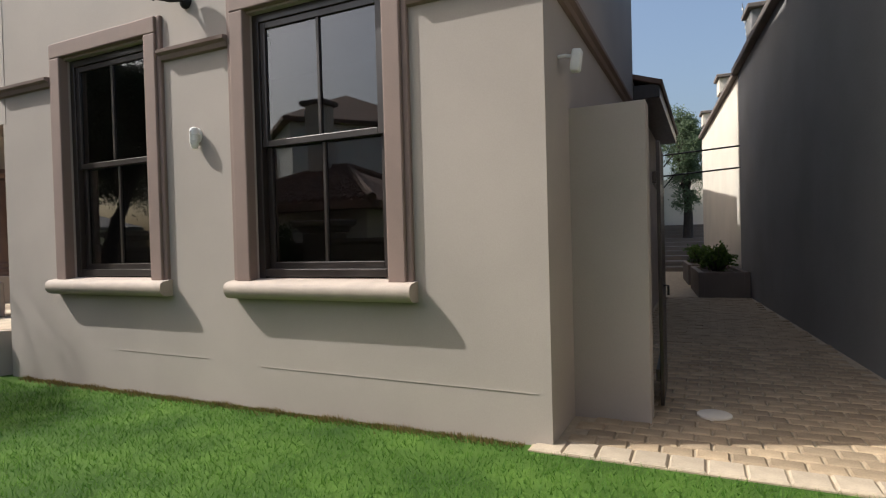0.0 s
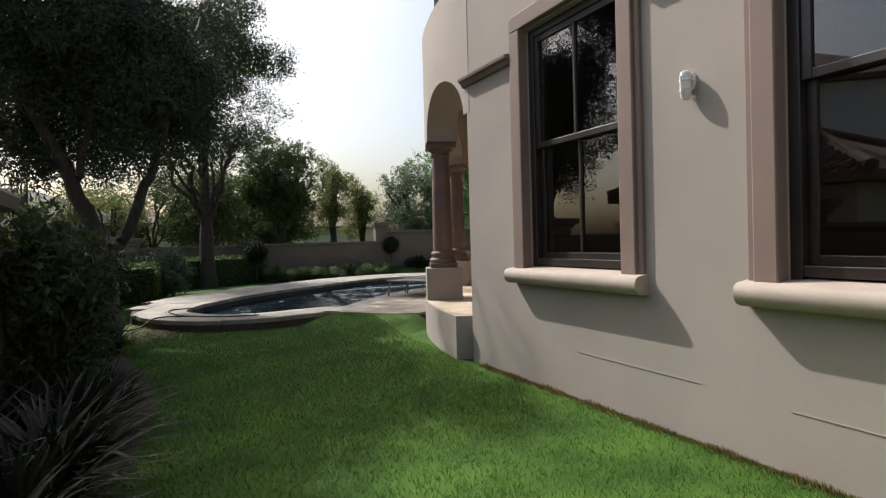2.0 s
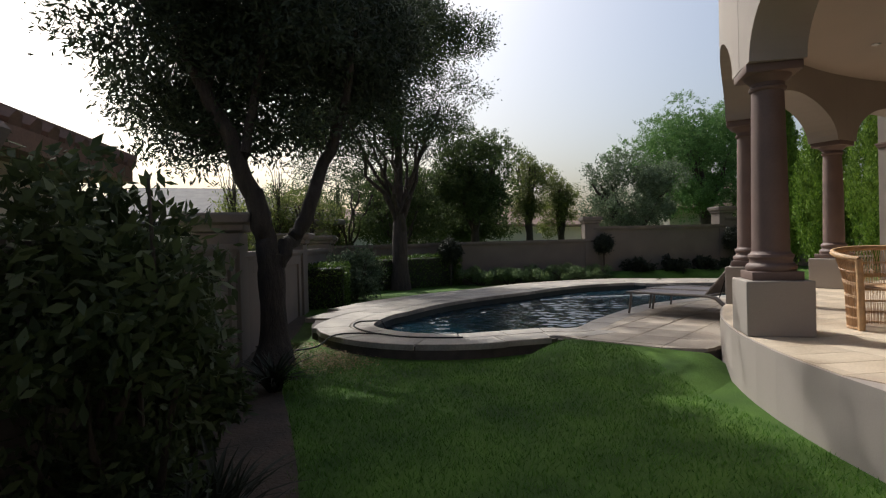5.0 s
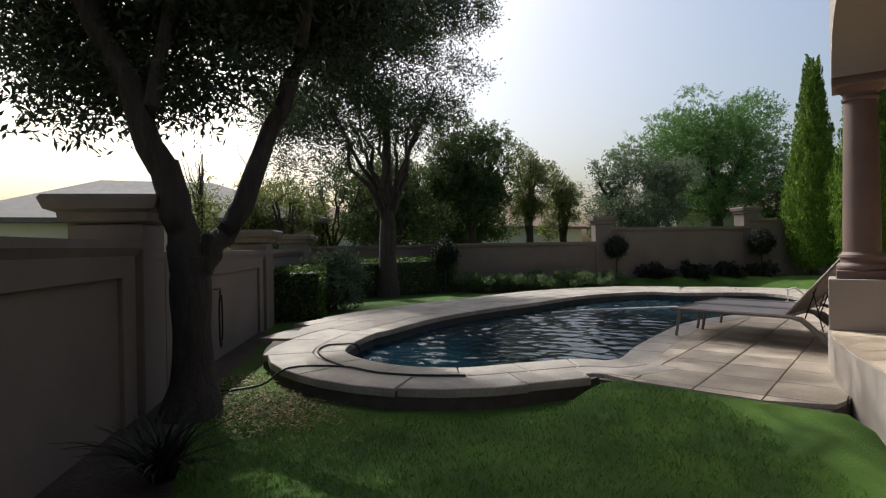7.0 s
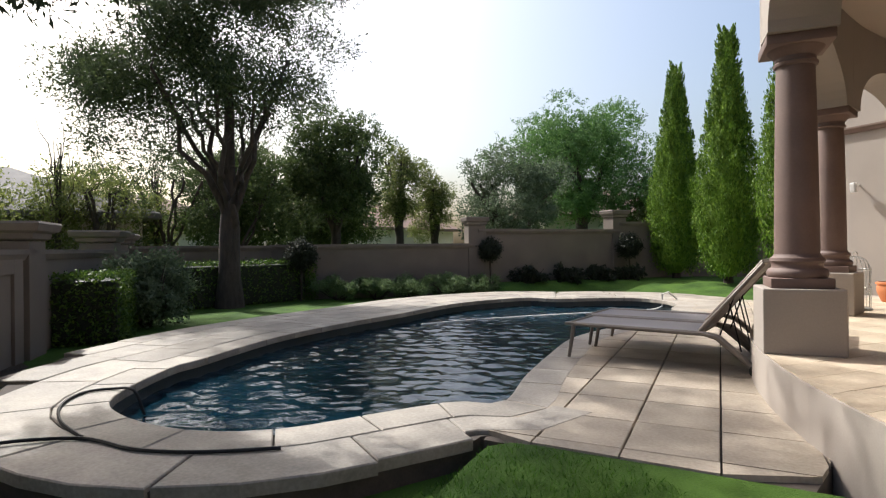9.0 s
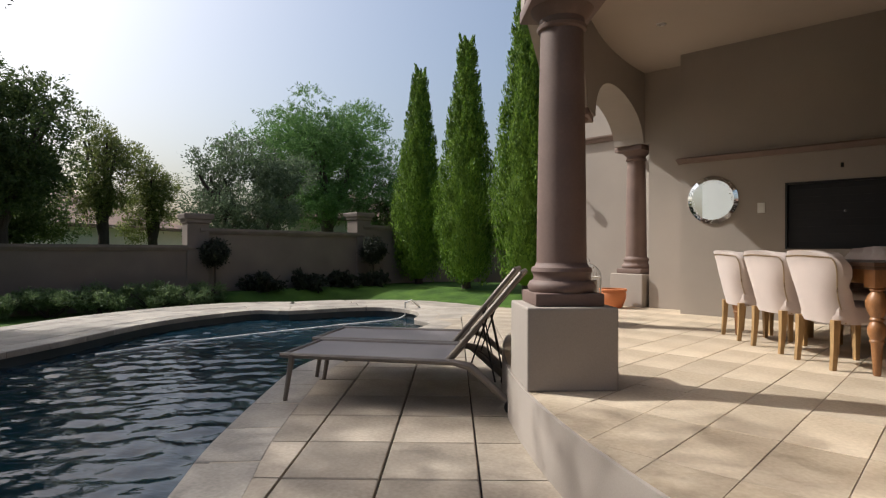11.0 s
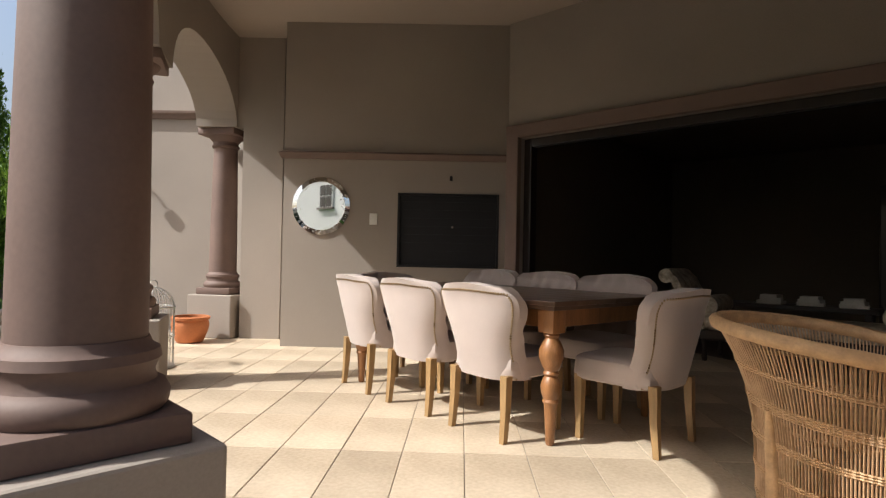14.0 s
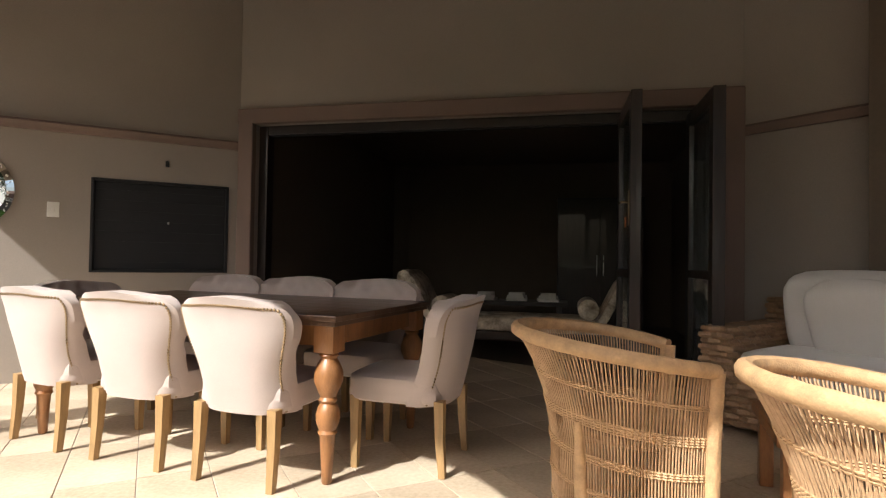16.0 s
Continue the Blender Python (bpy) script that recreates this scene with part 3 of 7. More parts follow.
structure("wall_upper_back", wall_mesh(hp(1.6, 6.2), hp(1.6, 2.4), 0.25, 4.6, 7.2), PLASTER, "upper storey wall behind the balcony", "wall")

# dim room behind the folding doors, its dimness put into the dark colours
structure("floor_lounge", prism(bmesh.new(), [dp(-0.3, -0.3), dp(-0.3, -5.6), dp(DL + 0.9, -5.6), dp(DL + 0.9, -0.3)][::1], Z_PATIO - 0.12, Z_PATIO - 0.01), ROOMFLOOR, "lounge floor, coloured dark for the unlit room", "floor")
structure("ceiling_lounge", prism(bmesh.new(), [dp(-0.3, -0.3), dp(-0.3, -5.6), dp(DL + 0.9, -5.6), dp(DL + 0.9, -0.3)][::1], 3.3, 3.4), ROOM_SHADE, "dim lounge ceiling", "ceiling")
structure("wall_lounge_back", wall_mesh(dp(-0.3, -5.2), dp(DL + 0.9, -5.2), 0.15, 0.3, 3.4), ROOM_SHADE, "dim back wall of the lounge", "wall")
structure("wall_lounge_left", wall_mesh(dp(-0.2, -5.2), dp(-0.2, -0.3), 0.15, 0.3, 3.4), ROOM_SHADE, "dim side wall of the lounge", "wall")
structure("wall_lounge_right", wall_mesh(dp(DL + 0.5, -0.3), dp(DL + 0.5, -5.2), 0.15, 0.3, 3.4), ROOM_SHADE, "dim side wall of the lounge", "wall")


def column(c, turn):
    ob = thing("column", (*c, Z_PATIO), turn, "brown plastered round column on a square taupe plinth", "column", "arcade columns")
    part("plinth", box(bmesh.new(), (0, 0, 0.2525), (0.56, 0.56, 0.505), 0, 0.012), PLASTER, ob, "square taupe plastered plinth")
    bm = box(bmesh.new(), (0, 0, 0.545), (0.43, 0.43, 0.08), 0, 0.01)
    lathe(bm, [(0.205, 0.585), (0.215, 0.60), (0.218, 0.625), (0.205, 0.65), (0.185, 0.66), (0.178, 0.68), (0.185, 0.70), (0.195, 0.715), (0.19, 0.74), (0.172, 0.75), (0.164, 0.77)], seg=40)
    part("base", bm, COLUMN, ob, "", True)
    part("shaft", lathe(bmesh.new(), [(0.160, 0.765), (0.158, 1.0), (0.153, 1.4), (0.145, 1.9), (0.137, 2.27)], seg=40), COLUMN, ob, "", True)
    bm = lathe(bmesh.new(), [(0.137, 2.265), (0.155, 2.275), (0.16, 2.295), (0.145, 2.31), (0.145, 2.34), (0.165, 2.36), (0.195, 2.39), (0.205, 2.41)], seg=40)
    box(bm, (0, 0, 2.447), (0.47, 0.47, 0.08), 0, 0.01)
    part("capital", bm, COLUMN, ob, "", True)
    return ob


for c, a in zip(COLS, COL_TURN):
    column(c, a)

# balcony rail of wrought iron on the curved parapet
rail = thing("balcony_railing", (0, 0, 0), 0, "black wrought-iron balcony railing on the curved parapet", "railing")
arc = [on_arc(a, PR - 0.29) for a in np.linspace(232, 172, 41)]
part("top_rail", tube(bmesh.new(), [(x, y, 5.70) for x, y in arc], 0.022, 8), IRON, rail, "", True)
part("bottom_rail", tube(bmesh.new(), [(x, y, 4.86) for x, y in arc], 0.014, 8), IRON, rail, "", True)
for x, y in arc[::1]:
    part("baluster", tube(bmesh.new(), [(x, y, 4.74), (x, y, 5.70)], 0.011, 6), IRON, rail)
for (x, y), (x2, y2) in list(zip(arc, arc[1:]))[::2]:
    a, b = Vector((x, y, 4.88)), Vector((x2, y2, 4.88))
    pts = []
    for k in range(19):
        t = k / 18
        ang = t * 4 * math.pi
        rr = 0.10 * (1 - 0.75 * t)
        m = a.lerp(b, 0.5 + rr * math.cos(ang) / 0.26)
        pts.append((m.x, m.y, 5.26 + 0.16 * math.cos(t * 3.1) + rr * math.sin(ang)))
    part("scroll", tube(bmesh.new(), pts, 0.009, 5), IRON, rail)

# ---- ground, pool and paving ----
POOL_IN = [(-12.35, 6.78), (-11.75, 6.73), (-11.1, 6.92), (-10.68, 7.33), (-10.46, 8.0), (-10.25, 8.60), (-9.95, 8.86), (-10.35, 9.75), (-10.78, 10.85), (-11.16, 12.0), (-11.20, 13.2), (-11.12, 14.4), (-11.04, 15.7), (-11.50, 16.15), (-11.72, 17.0), (-12.2, 17.65), (-13.0, 17.95), (-13.75, 17.45), (-14.4, 16.65), (-15.15, 16.45), (-15.5, 14.5), (-15.05, 12.4), (-14.75, 10.8), (-14.3, 9.4), (-13.52, 8.02), (-13.36, 7.68), (-12.85, 7.14)]
pool = spline([(x, y, 0) for x, y in POOL_IN], 5, True)          # anticlockwise seen from above
NP = len(pool)


def pool_out(i):
    d = (pool[(i + 2) % NP] - pool[i - 2]).normalized()
    return Vector((d.y, -d.x, 0))


def pool_width(i):
    """Width of the paving round the water."""
    t = i / NP * len(POOL_IN)
    ws = [0.86, 0.86, 0.86, 0.84, 0.80, 0.78, 0.5, 0.42, 0.42, 0.42, 0.42, 0.42, 0.42, 0.5, 1.2, 1.7, 1.8, 1.9, 1.9, 1.9, 1.9, 1.9, 1.9, 1.9, 1.8, 1.5, 1.15, 0.92]
    a, f = int(t) % len(ws), t - int(t)
    return ws[a] * (1 - f) + ws[(a + 1) % len(ws)] * f


# smooth the outward direction so that the paving does not fold at tight bends
outs = [pool_out(i) for i in range(NP)]
for _ in range(6):
    outs = [(outs[i - 1] + outs[i] * 2 + outs[(i + 1) % NP]).normalized() for i in range(NP)]
rim = [pool[i] + outs[i] * pool_width(i) for i in range(NP)]
hor = [(-900, -900), (900, -900), (900, 900), (-900, 900)]
structure("ground", sheet(bmesh.new(), hor, [[(p.x, p.y) for p in pool]], 0.0), LAWN, "green mown lawn reaching to the garden walls", "lawn")
bm = bmesh.new()
tops = [bm.verts.new((p.x, p.y, 0.17)) for p in pool]
bots = [bm.verts.new((p.x, p.y, -1.4)) for p in pool]
for i in range(NP):
    bm.faces.new((tops[i], bots[i], bots[(i + 1) % NP], tops[(i + 1) % NP]))
bm.faces.new(bots)
structure("pool_basin", bm, BASIN, "dark plastered swimming pool basin", "pool")
def ripples(x, y):
    """Height of small wind waves on the pool."""
    rng = np.random.default_rng(4)
    h = np.zeros_like(x)
    for _ in range(40):
        wl = 0.13 + 0.34 * rng.random() ** 1.5
        a = 2.05 + 0.75 * rng.normal()
        k = 2 * math.pi / wl
        ph = k * (x * math.cos(a) + y * math.sin(a)) + rng.random() * 6.283
        h += 0.0034 * wl * np.sin(ph + 0.5 * np.sin(0.9 * x + 1.3 * y + rng.random() * 6.283))
    calm = 0.55 + 0.45 * np.sin(0.55 * x - 0.4 * y + 0.7) * np.sin(0.35 * x + 0.6 * y)
    return h * (0.6 + 0.6 * calm)


STEP = 0.034
WATER_Z = 0.0
gx, gy = np.meshgrid(np.arange(-16.2, -9.6, STEP), np.arange(6.4, 18.4, STEP), indexing="ij")
wet = np.zeros(gx.shape, bool)
for i in range(NP):
    p, q = pool[i], pool[(i + 1) % NP]
    wet ^= ((p.y > gy) != (q.y > gy)) & (gx < (q.x - p.x) * (gy - p.y) / (q.y - p.y + 1e-12) + p.x)
cell = wet[:-1, :-1] | wet[1:, :-1] | wet[:-1, 1:] | wet[1:, 1:]
idx = np.arange(gx.size).reshape(gx.shape)
quads = np.stack([idx[:-1, :-1], idx[1:, :-1], idx[1:, 1:], idx[:-1, 1:]], -1)[cell]
used, inv = np.unique(quads, return_inverse=True)
wv = np.stack([gx.ravel(), gy.ravel(), WATER_Z + ripples(gx, gy).ravel()], 1)[used]
me = bpy.data.meshes.new("pool_water")
me.from_pydata(wv.tolist(), [], inv.reshape(-1, 4).tolist())
me.polygons.foreach_set("use_smooth", [True] * len(me.polygons))
me.materials.append(WATER)
tagged(new("pool_water", me), "rippling dark blue pool water", "water", "", "structure")
# bed of the paving
bm = bmesh.new()
for i in range(NP):
    j = (i + 1) % NP
    q = [pool[i], pool[j], rim[j] + (rim[j] - pool[j]).normalized() * -0.03, rim[i] + (rim[i] - pool[i]).normalized() * -0.03]
    vs = [bm.verts.new((p.x, p.y, 0.165)) for p in q] + [bm.verts.new((q[2].x, q[2].y, -0.2)), bm.verts.new((q[3].x, q[3].y, -0.2))]
    bm.faces.new(vs[:4])
    bm.faces.new((vs[3], vs[2], vs[4], vs[5]))
structure("pool_coping_bed", bm, JOINT, "dark bed under the pool coping", "coping bed")
DA, DB = Vector((0.955, 0.297)), Vector((-0.297, 0.955))
deck_loop = [(-9.62, 8.18), (-7.90, 8.62), (-7.90, 9.3), (-8.3, 10.1), (-8.66, 11.2), (-8.85, 13), (-8.8, 15), (-8.55, 17.4), (-9.3, 18.0), (-9.7, 18.5), (-12.0, 19.3), (-11.6, 17), (-11.0, 15.6), (-11.1, 13), (-10.9, 11.5), (-10.0, 9.0)]
bm = prism(bmesh.new(), deck_loop, -0.2, 0.160)
bmesh.ops.recalc_face_normals(bm, faces=bm.faces[:])
structure("deck_base", bm, JOINT, "dark mortar bed under the pool deck", "deck bed")
# paved passage
pass_loop = [hp(6.45, -0.12), hp(10.6, -0.12), hp(9.2, 22), hp(4.4, 22), hp(4.4, 10.6), hp(6.45, 10.6)]
structure("pavement_bed", prism(bmesh.new(), pass_loop, -0.2, 0.010), GROUT, "sandy bed of the paved passage", "paving bed")
# far right passage walls
structure("wall_passage_stub", box(bmesh.new(), (*hp(6.88, 0.86), 1.25), (0.64, 0.22, 2.62), HANG, 0.01), PLASTER, "low taupe plastered screen wall beside the passage", "wall")

# turf rising to the edge of the deck
bm = bmesh.new()
n = 14
ds, de = Vector((-9.58, 8.17)), Vector((-7.45, 8.72))
dperp = Vector((0.25, -0.968))
rows = []
for i in range(n + 1):
    p = ds.lerp(de, i / n)
    w = 1.5
    rows.append([bm.verts.new((p.x + dperp.x * w * k / 6, p.y + dperp.y * w * k / 6, 0.19 * (0.5 + 0.5 * math.cos(math.pi * k / 6)) * min(1, 0.7 + i / 4) * min(1, (n - i) / 2) - 0.003)) for k in range(7)])
for a, b in zip(rows, rows[1:]):
    for k in range(6):
        bm.faces.new((a[k], a[k + 1], b[k + 1], b[k]))
bmesh.ops.recalc_face_normals(bm, faces=bm.faces[:])
structure("lawn_bank", bm, LAWN, "lawn rising gently to the pool deck", "lawn", True)

# lawn rising gently behind the pool towards the conifers
rise_in = [(-16.9, 17.6), (-16.1, 19.0), (-15.5, 20.3), (-14.6, 20.5), (-13.6, 20.1), (-12.8, 19.9), (-11.6, 19.9), (-10.4, 19.4), (-9.2, 18.9), (-8.2, 18.6)]
rise_out = [(-17.9, 18.9), (-17.2, 20.2), (-16.5, 21.7), (-15.9, 22.9), (-14.6, 24.9), (-13.0, 25.6), (-11.4, 25.2), (-9.8, 24.6), (-8.4, 24.0), (-7.2, 23.4)]
bm = bmesh.new()
rows = []
for p, q in zip(spline([(x, y, 0) for x, y in rise_in], 3), spline([(x, y, 0) for x, y in rise_out], 3)):
    rows.append([bm.verts.new((*p.lerp(q, k / 8).xy, -0.01 + 0.36 * min(1.0, k / 5) ** 2 * (3 - 2 * min(1.0, k / 5)))) for k in range(9)])
for a, b in zip(rows, rows[1:]):
    for k in range(8):
        bm.faces.new((a[k], b[k], b[k + 1], a[k + 1]))
bmesh.ops.recalc_face_normals(bm, faces=bm.faces[:])
structure("lawn_rise", bm, LAWN, "bright lawn rising towards the conifers", "lawn", True)

# ---- garden walls and neighbours ----


def rw(v, o=0.0):
    return (3.21 + 0.335 * v + 0.942 * o, 2.53 + 0.942 * v - 0.335 * o)


# One wall in two colours: grey where shaded, pale where the sun falls.
structure("wall_passage_right", wall_mesh(rw(-14), rw(12.2), -0.3, -0.3, 5.4), SHADED_WALL, "tall neighbouring wall along the passage, its shade put into the grey colour", "wall")
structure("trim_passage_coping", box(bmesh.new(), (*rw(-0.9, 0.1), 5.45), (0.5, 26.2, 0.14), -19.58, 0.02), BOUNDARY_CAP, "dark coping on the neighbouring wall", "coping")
structure("wall_passage_far", wall_mesh(rw(12.2), rw(22.0), -0.3, -0.3, 5.35), PALE_WALL, "sunlit stretch of the neighbouring wall, its light put into the pale colour", "wall")
structure("trim_passage_coping_far", box(bmesh.new(), (*rw(17.1, 0.1), 5.40), (0.46, 9.8, 0.12), -19.58, 0.02), BOUNDARY_CAP, "dark coping on the pale wall", "coping")
# Piers take the shaded or sunlit colour of their stretch of wall.
for v, m in ((9.6, SHADED_WALL), (14.9, PALE_WALL), (20.0, PALE_WALL)):
    pp = thing("parapet_pier", (*rw(v, 0.12), 5.50), -19.58, "square plastered parapet pier with a dark cap", "pier", "parapet piers")
    part("shaft", box(bmesh.new(), (0, 0, 0.21), (0.55, 0.62, 0.42), 0, 0.02), m, pp)
    part("cap", box(bmesh.new(), (0, 0, 0.47), (0.70, 0.78, 0.10), 0, 0.02), BOUNDARY_CAP, pp)
structure("wall_passage_end", wall_mesh(hp(3.0, 33), hp(12, 33), 0.25, -0.3, 4.75), PALE_WALL, "pale low wall closing the raised end of the passage", "wall")
# Added out of sight; its height sets how far shade climbs the passage wall.
structure("wall_yard_shade", wall_mesh(hp(4.2, 10.8), hp(4.2, 33), 0.25, -0.3, 6.8), PLASTER, "unseen tall plastered wall added to shade the passage", "wall")


def garden_wall(name, p, q, top, label, panel=False):
    wall = structure(name, wall_mesh(p, q, 0.22, -0.3, top - 0.09), BOUNDARY, label, "garden wall")
    if panel:
        # raised border round a sunk panel on the garden side
        a, b = Vector(p), Vector(q)
        d = (b - a).normalized()
        n = Vector((-d.y, d.x))
        L, ang = (b - a).length, math.degrees(math.atan2(d.y, d.x))
        for s, w, z0, z1 in ((0.52, 0.28, -0.2, top - 0.1), (L - 0.52, 0.28, -0.2, top - 0.1), (L / 2, L - 1.32, top - 0.30, top - 0.1)):
            for face in (0.235, -0.015):
                c = a + d * s + n * face
                part("panel_border", box(bmesh.new(), (c.x, c.y, (z0 + z1) / 2), (w, 0.05, z1 - z0), ang, 0.006), BOUNDARY, wall)
    p, q = Vector(p), Vector(q)
    d = (q - p).normalized()
    n = Vector((-d.y, d.x))
    bm = sweep(bmesh.new(), [p + n * 0.11, q + n * 0.11], [(-0.14, top - 0.14), (0.14, top - 0.14), (0.19, top - 0.06), (0.19, top), (-0.19, top), (-0.19, top - 0.06)], 1)
    structure(name + "_coping", bm, BOUNDARY_CAP, "moulded dark coping along the garden wall", "coping")


def pier(p, turn, top, w=0.62, lip=1.0):
    ob = thing("garden_pier", (*p, 0), turn, "plastered garden wall pier with a moulded cap", "pier", "garden wall piers")
    part("shaft", box(bmesh.new(), (0, 0, (top - 0.25) / 2 - 0.1), (w, w, top - 0.05), 0, 0.01), BOUNDARY, ob)
    bm = bmesh.new()
    rows = []
    for h, o in ((-0.24, 0.0), (-0.22, 0.05), (-0.15, 0.06), (-0.12, 0.13), (-0.03, 0.16), (0.0, 0.14)):
        a = w / 2 + o * lip
        rows.append([bm.verts.new((x * a, y * a, top + h)) for x, y in ((-1, -1), (1, -1), (1, 1), (-1, 1))])
    for lo, hi in zip(rows, rows[1:]):
        for k in range(4):
            bm.faces.new((lo[k], lo[(k + 1) % 4], hi[(k + 1) % 4], hi[k]))
    bm.faces.new(rows[0][::-1])
    bm.faces.new(rows[-1])
    part("cap", bm, BOUNDARY_CAP, ob, "moulded cap")
    return ob


LEFT = [(-1.4, -0.2), (-6.55, 2.05), (-11.95, 4.44), (-16.5, 6.88), (-20.2, 8.95), (-21.8, 9.7)]
for i, (p, q, top, cap) in enumerate(zip(LEFT, LEFT[1:], (1.58, 1.52, 1.42, 1.42, 1.40), (1.95, 1.92, 1.78, 1.80, 1.78))):
    garden_wall("wall_garden_left_%d" % (i + 1), q, p, top, "shaded plastered garden wall between piers", i < 3)
    pier(q, math.degrees(math.atan2(q[1] - p[1], q[0] - p[0])), cap, 0.60)
FAR = [(-21.8, 9.7), (-21.6, 13.5), (-18.28, 18.4), (-16.05, 22.95), (-13.2, 27.0), (-6.0, 30.0)]
TOPS = [1.5, 1.52, 1.95, 2.20, 2.20]
for i, (p, q) in enumerate(zip(FAR, FAR[1:])):
    garden_wall("wall_garden_far_%d" % (i + 1), q, p, TOPS[i], "plastered garden wall at the far end of the pool")
    if i:
        pier(q, math.degrees(math.atan2(q[1] - p[1], q[0] - p[0])), (0, 2.30, 2.58, 2.6, 2.6)[i], 0.52, 0.6)
garden_wall("wall_garden_front", (-1.4, -0.2), (-0.2, -7.0), 1.58, "shaded plastered garden wall")
garden_wall("wall_garden_gate", (-0.2, -7.0), rw(-14), 2.0, "plastered garden wall behind the walker")


def tiled_house(name, at, turn, size, eave, ridge, label, over=0.45, tiles=True, wall=PALE_WALL, cover=None):
    """A house with a hipped roof of half-round clay tiles."""
    ob = thing(name, (*at, 0), turn, label, "house")
    L, W = size
    part("wall", box(bmesh.new(), (0, 0, eave / 2 - 0.1), (L, W, eave + 0.2)), wall, ob)
    bm = bmesh.new()
    a, b = L / 2 + over, W / 2 + over
    rl = max(0.4, a - b)
    ev = [bm.verts.new((x * a, y * b, eave)) for x, y in ((-1, -1), (1, -1), (1, 1), (-1, 1))]
    eb = [bm.verts.new((x * a, y * b, eave - 0.16)) for x, y in ((-1, -1), (1, -1), (1, 1), (-1, 1))]
    r0, r1 = bm.verts.new((-rl, 0, ridge)), bm.verts.new((rl, 0, ridge))
    bm.faces.new((ev[0], ev[1], r1, r0))
    bm.faces.new((ev[2], ev[3], r0, r1))
    bm.faces.new((ev[1], ev[2], r1))
    bm.faces.new((ev[3], ev[0], r0))
    for k in range(4):
        bm.faces.new((eb[k], eb[(k + 1) % 4], ev[(k + 1) % 4], ev[k]))
    bm.faces.new(eb[::-1])
    roof = part("roof", bm, cover or ROOF, ob, "tiled hipped roof")
    if tiles:
        bm = bmesh.new()
        for sgn in (-1, 1):
            n = int(2 * a / 0.26)
            for k in range(n + 1):
                x = -a + 0.13 + k * 0.26
                if x > a:
                    break
                t = 1.0 if abs(x) <= rl else max(0.02, (a - abs(x)) / (a - rl))
                steps = max(1, int(t * 9))
                for s in range(steps):
                    f0, f1 = t * s / steps, t * (s + 1) / steps
                    p = Vector((x, sgn * b * (1 - f0), eave + (ridge - eave) * f0 + 0.03))
                    q = Vector((x, sgn * b * (1 - f1), eave + (ridge - eave) * f1 + 0.005))
                    tube(bm, [p, q], [0.085, 0.07], 6)
        tagged(part("roof_tiles", bm, ROOF, roof, "rows of half-round clay tiles"), kind="stuff")
        part("ridge", tube(bmesh.new(), [(-rl, 0, ridge + 0.03), (rl, 0, ridge + 0.03)], 0.11, 8), ROOF, roof)
        for sx in (-1, 1):
            for sy in (-1, 1):
                part("hip_ridge", tube(bmesh.new(), [(sx * rl, 0, ridge + 0.03), (sx * a, sy * b, eave + 0.04)], 0.10, 8), ROOF, roof)
    return ob


# the neighbour's outbuilding close behind the garden wall, and the larger house that the windows mirror
LTURN = math.degrees(math.atan2(2.3, -5.2))
tiled_house("neighbour_outbuilding", (-9.61, 0.01), LTURN, (4.6, 4.2), 2.36, 3.42, "neighbouring outbuilding with pale walls and a clay tiled roof", 0.4)
nb = bpy.data.objects["neighbour_outbuilding"]
part("chimney", box(bmesh.new(), (0.35, -0.1, 4.2), (0.55, 0.5, 1.7), 0, 0.02), PALE_WALL, nb, "plastered chimney")
part("chimney_cap", box(bmesh.new(), (0.35, -0.1, 5.1), (0.75, 0.68, 0.12), 0, 0.02), BOUNDARY_CAP, nb)
nh = tiled_house("neighbour_house", (-4.0, -13.0), HANG + 4, (15, 9), 3.6, 5.7, "neighbouring house with a clay tiled roof behind the garden wall", 0.5)
part("chimney", box(bmesh.new(), (1.5, 2.0, 6.1), (0.58, 0.55, 2.6), 0, 0.03), PALE_WALL, nh, "pale plastered chimney")
part("chimney_cap", box(bmesh.new(), (1.5, 2.0, 7.45), (0.76, 0.72, 0.14), 0, 0.03), BOUNDARY_CAP, nh)
ph = tiled_house("white_house", (-18.94, -5.78), 15.0, (7, 6), 6.2, 8.0, "white neighbouring house with a dark upstairs window", 0.3, False, WHITE_WALL)
wi = part("window", box(bmesh.new(), (0.1, 3.0, 4.45), (1.05, 0.10, 1.25), 0, 0.01), WHITE_WALL, ph, "white framed sash window")
for sx in (-1, 1):
    for sz in (-1, 1):
        part("pane", box(bmesh.new(), (0.1 + sx * 0.225, 3.055, 4.45 + sz * 0.275), (0.41, 0.012, 0.51)), WINDOW_WOOD, wi)
part("sill", box(bmesh.new(), (0.1, 3.05, 3.85), (1.2, 0.16, 0.09), 0, 0.01), BOUNDARY_CAP, wi)
tiled_house("neighbour_bungalow", (-31.0, 7.2), 78, (11, 7), 2.55, 4.2, "pale low bungalow with a grey hipped roof beyond the garden wall", 0.5, False, PALE_WALL, GREY_ROOF)
tiled_house("distant_house", (-44.0, 16.0), 25, (14, 8), 2.6, 4.6, "distant low house with a grey tiled roof beyond the garden wall", 0.5, False)
tiled_house("distant_house", (-42.0, 30.0), 5, (16, 9), 2.7, 4.8, "distant low house with a tiled roof among trees", 0.5, False)
tiled_house("distant_house", (-27.0, 42.0), 60, (12, 8), 3.4, 5.4, "distant pale house glimpsed between trees", 0.5, False)


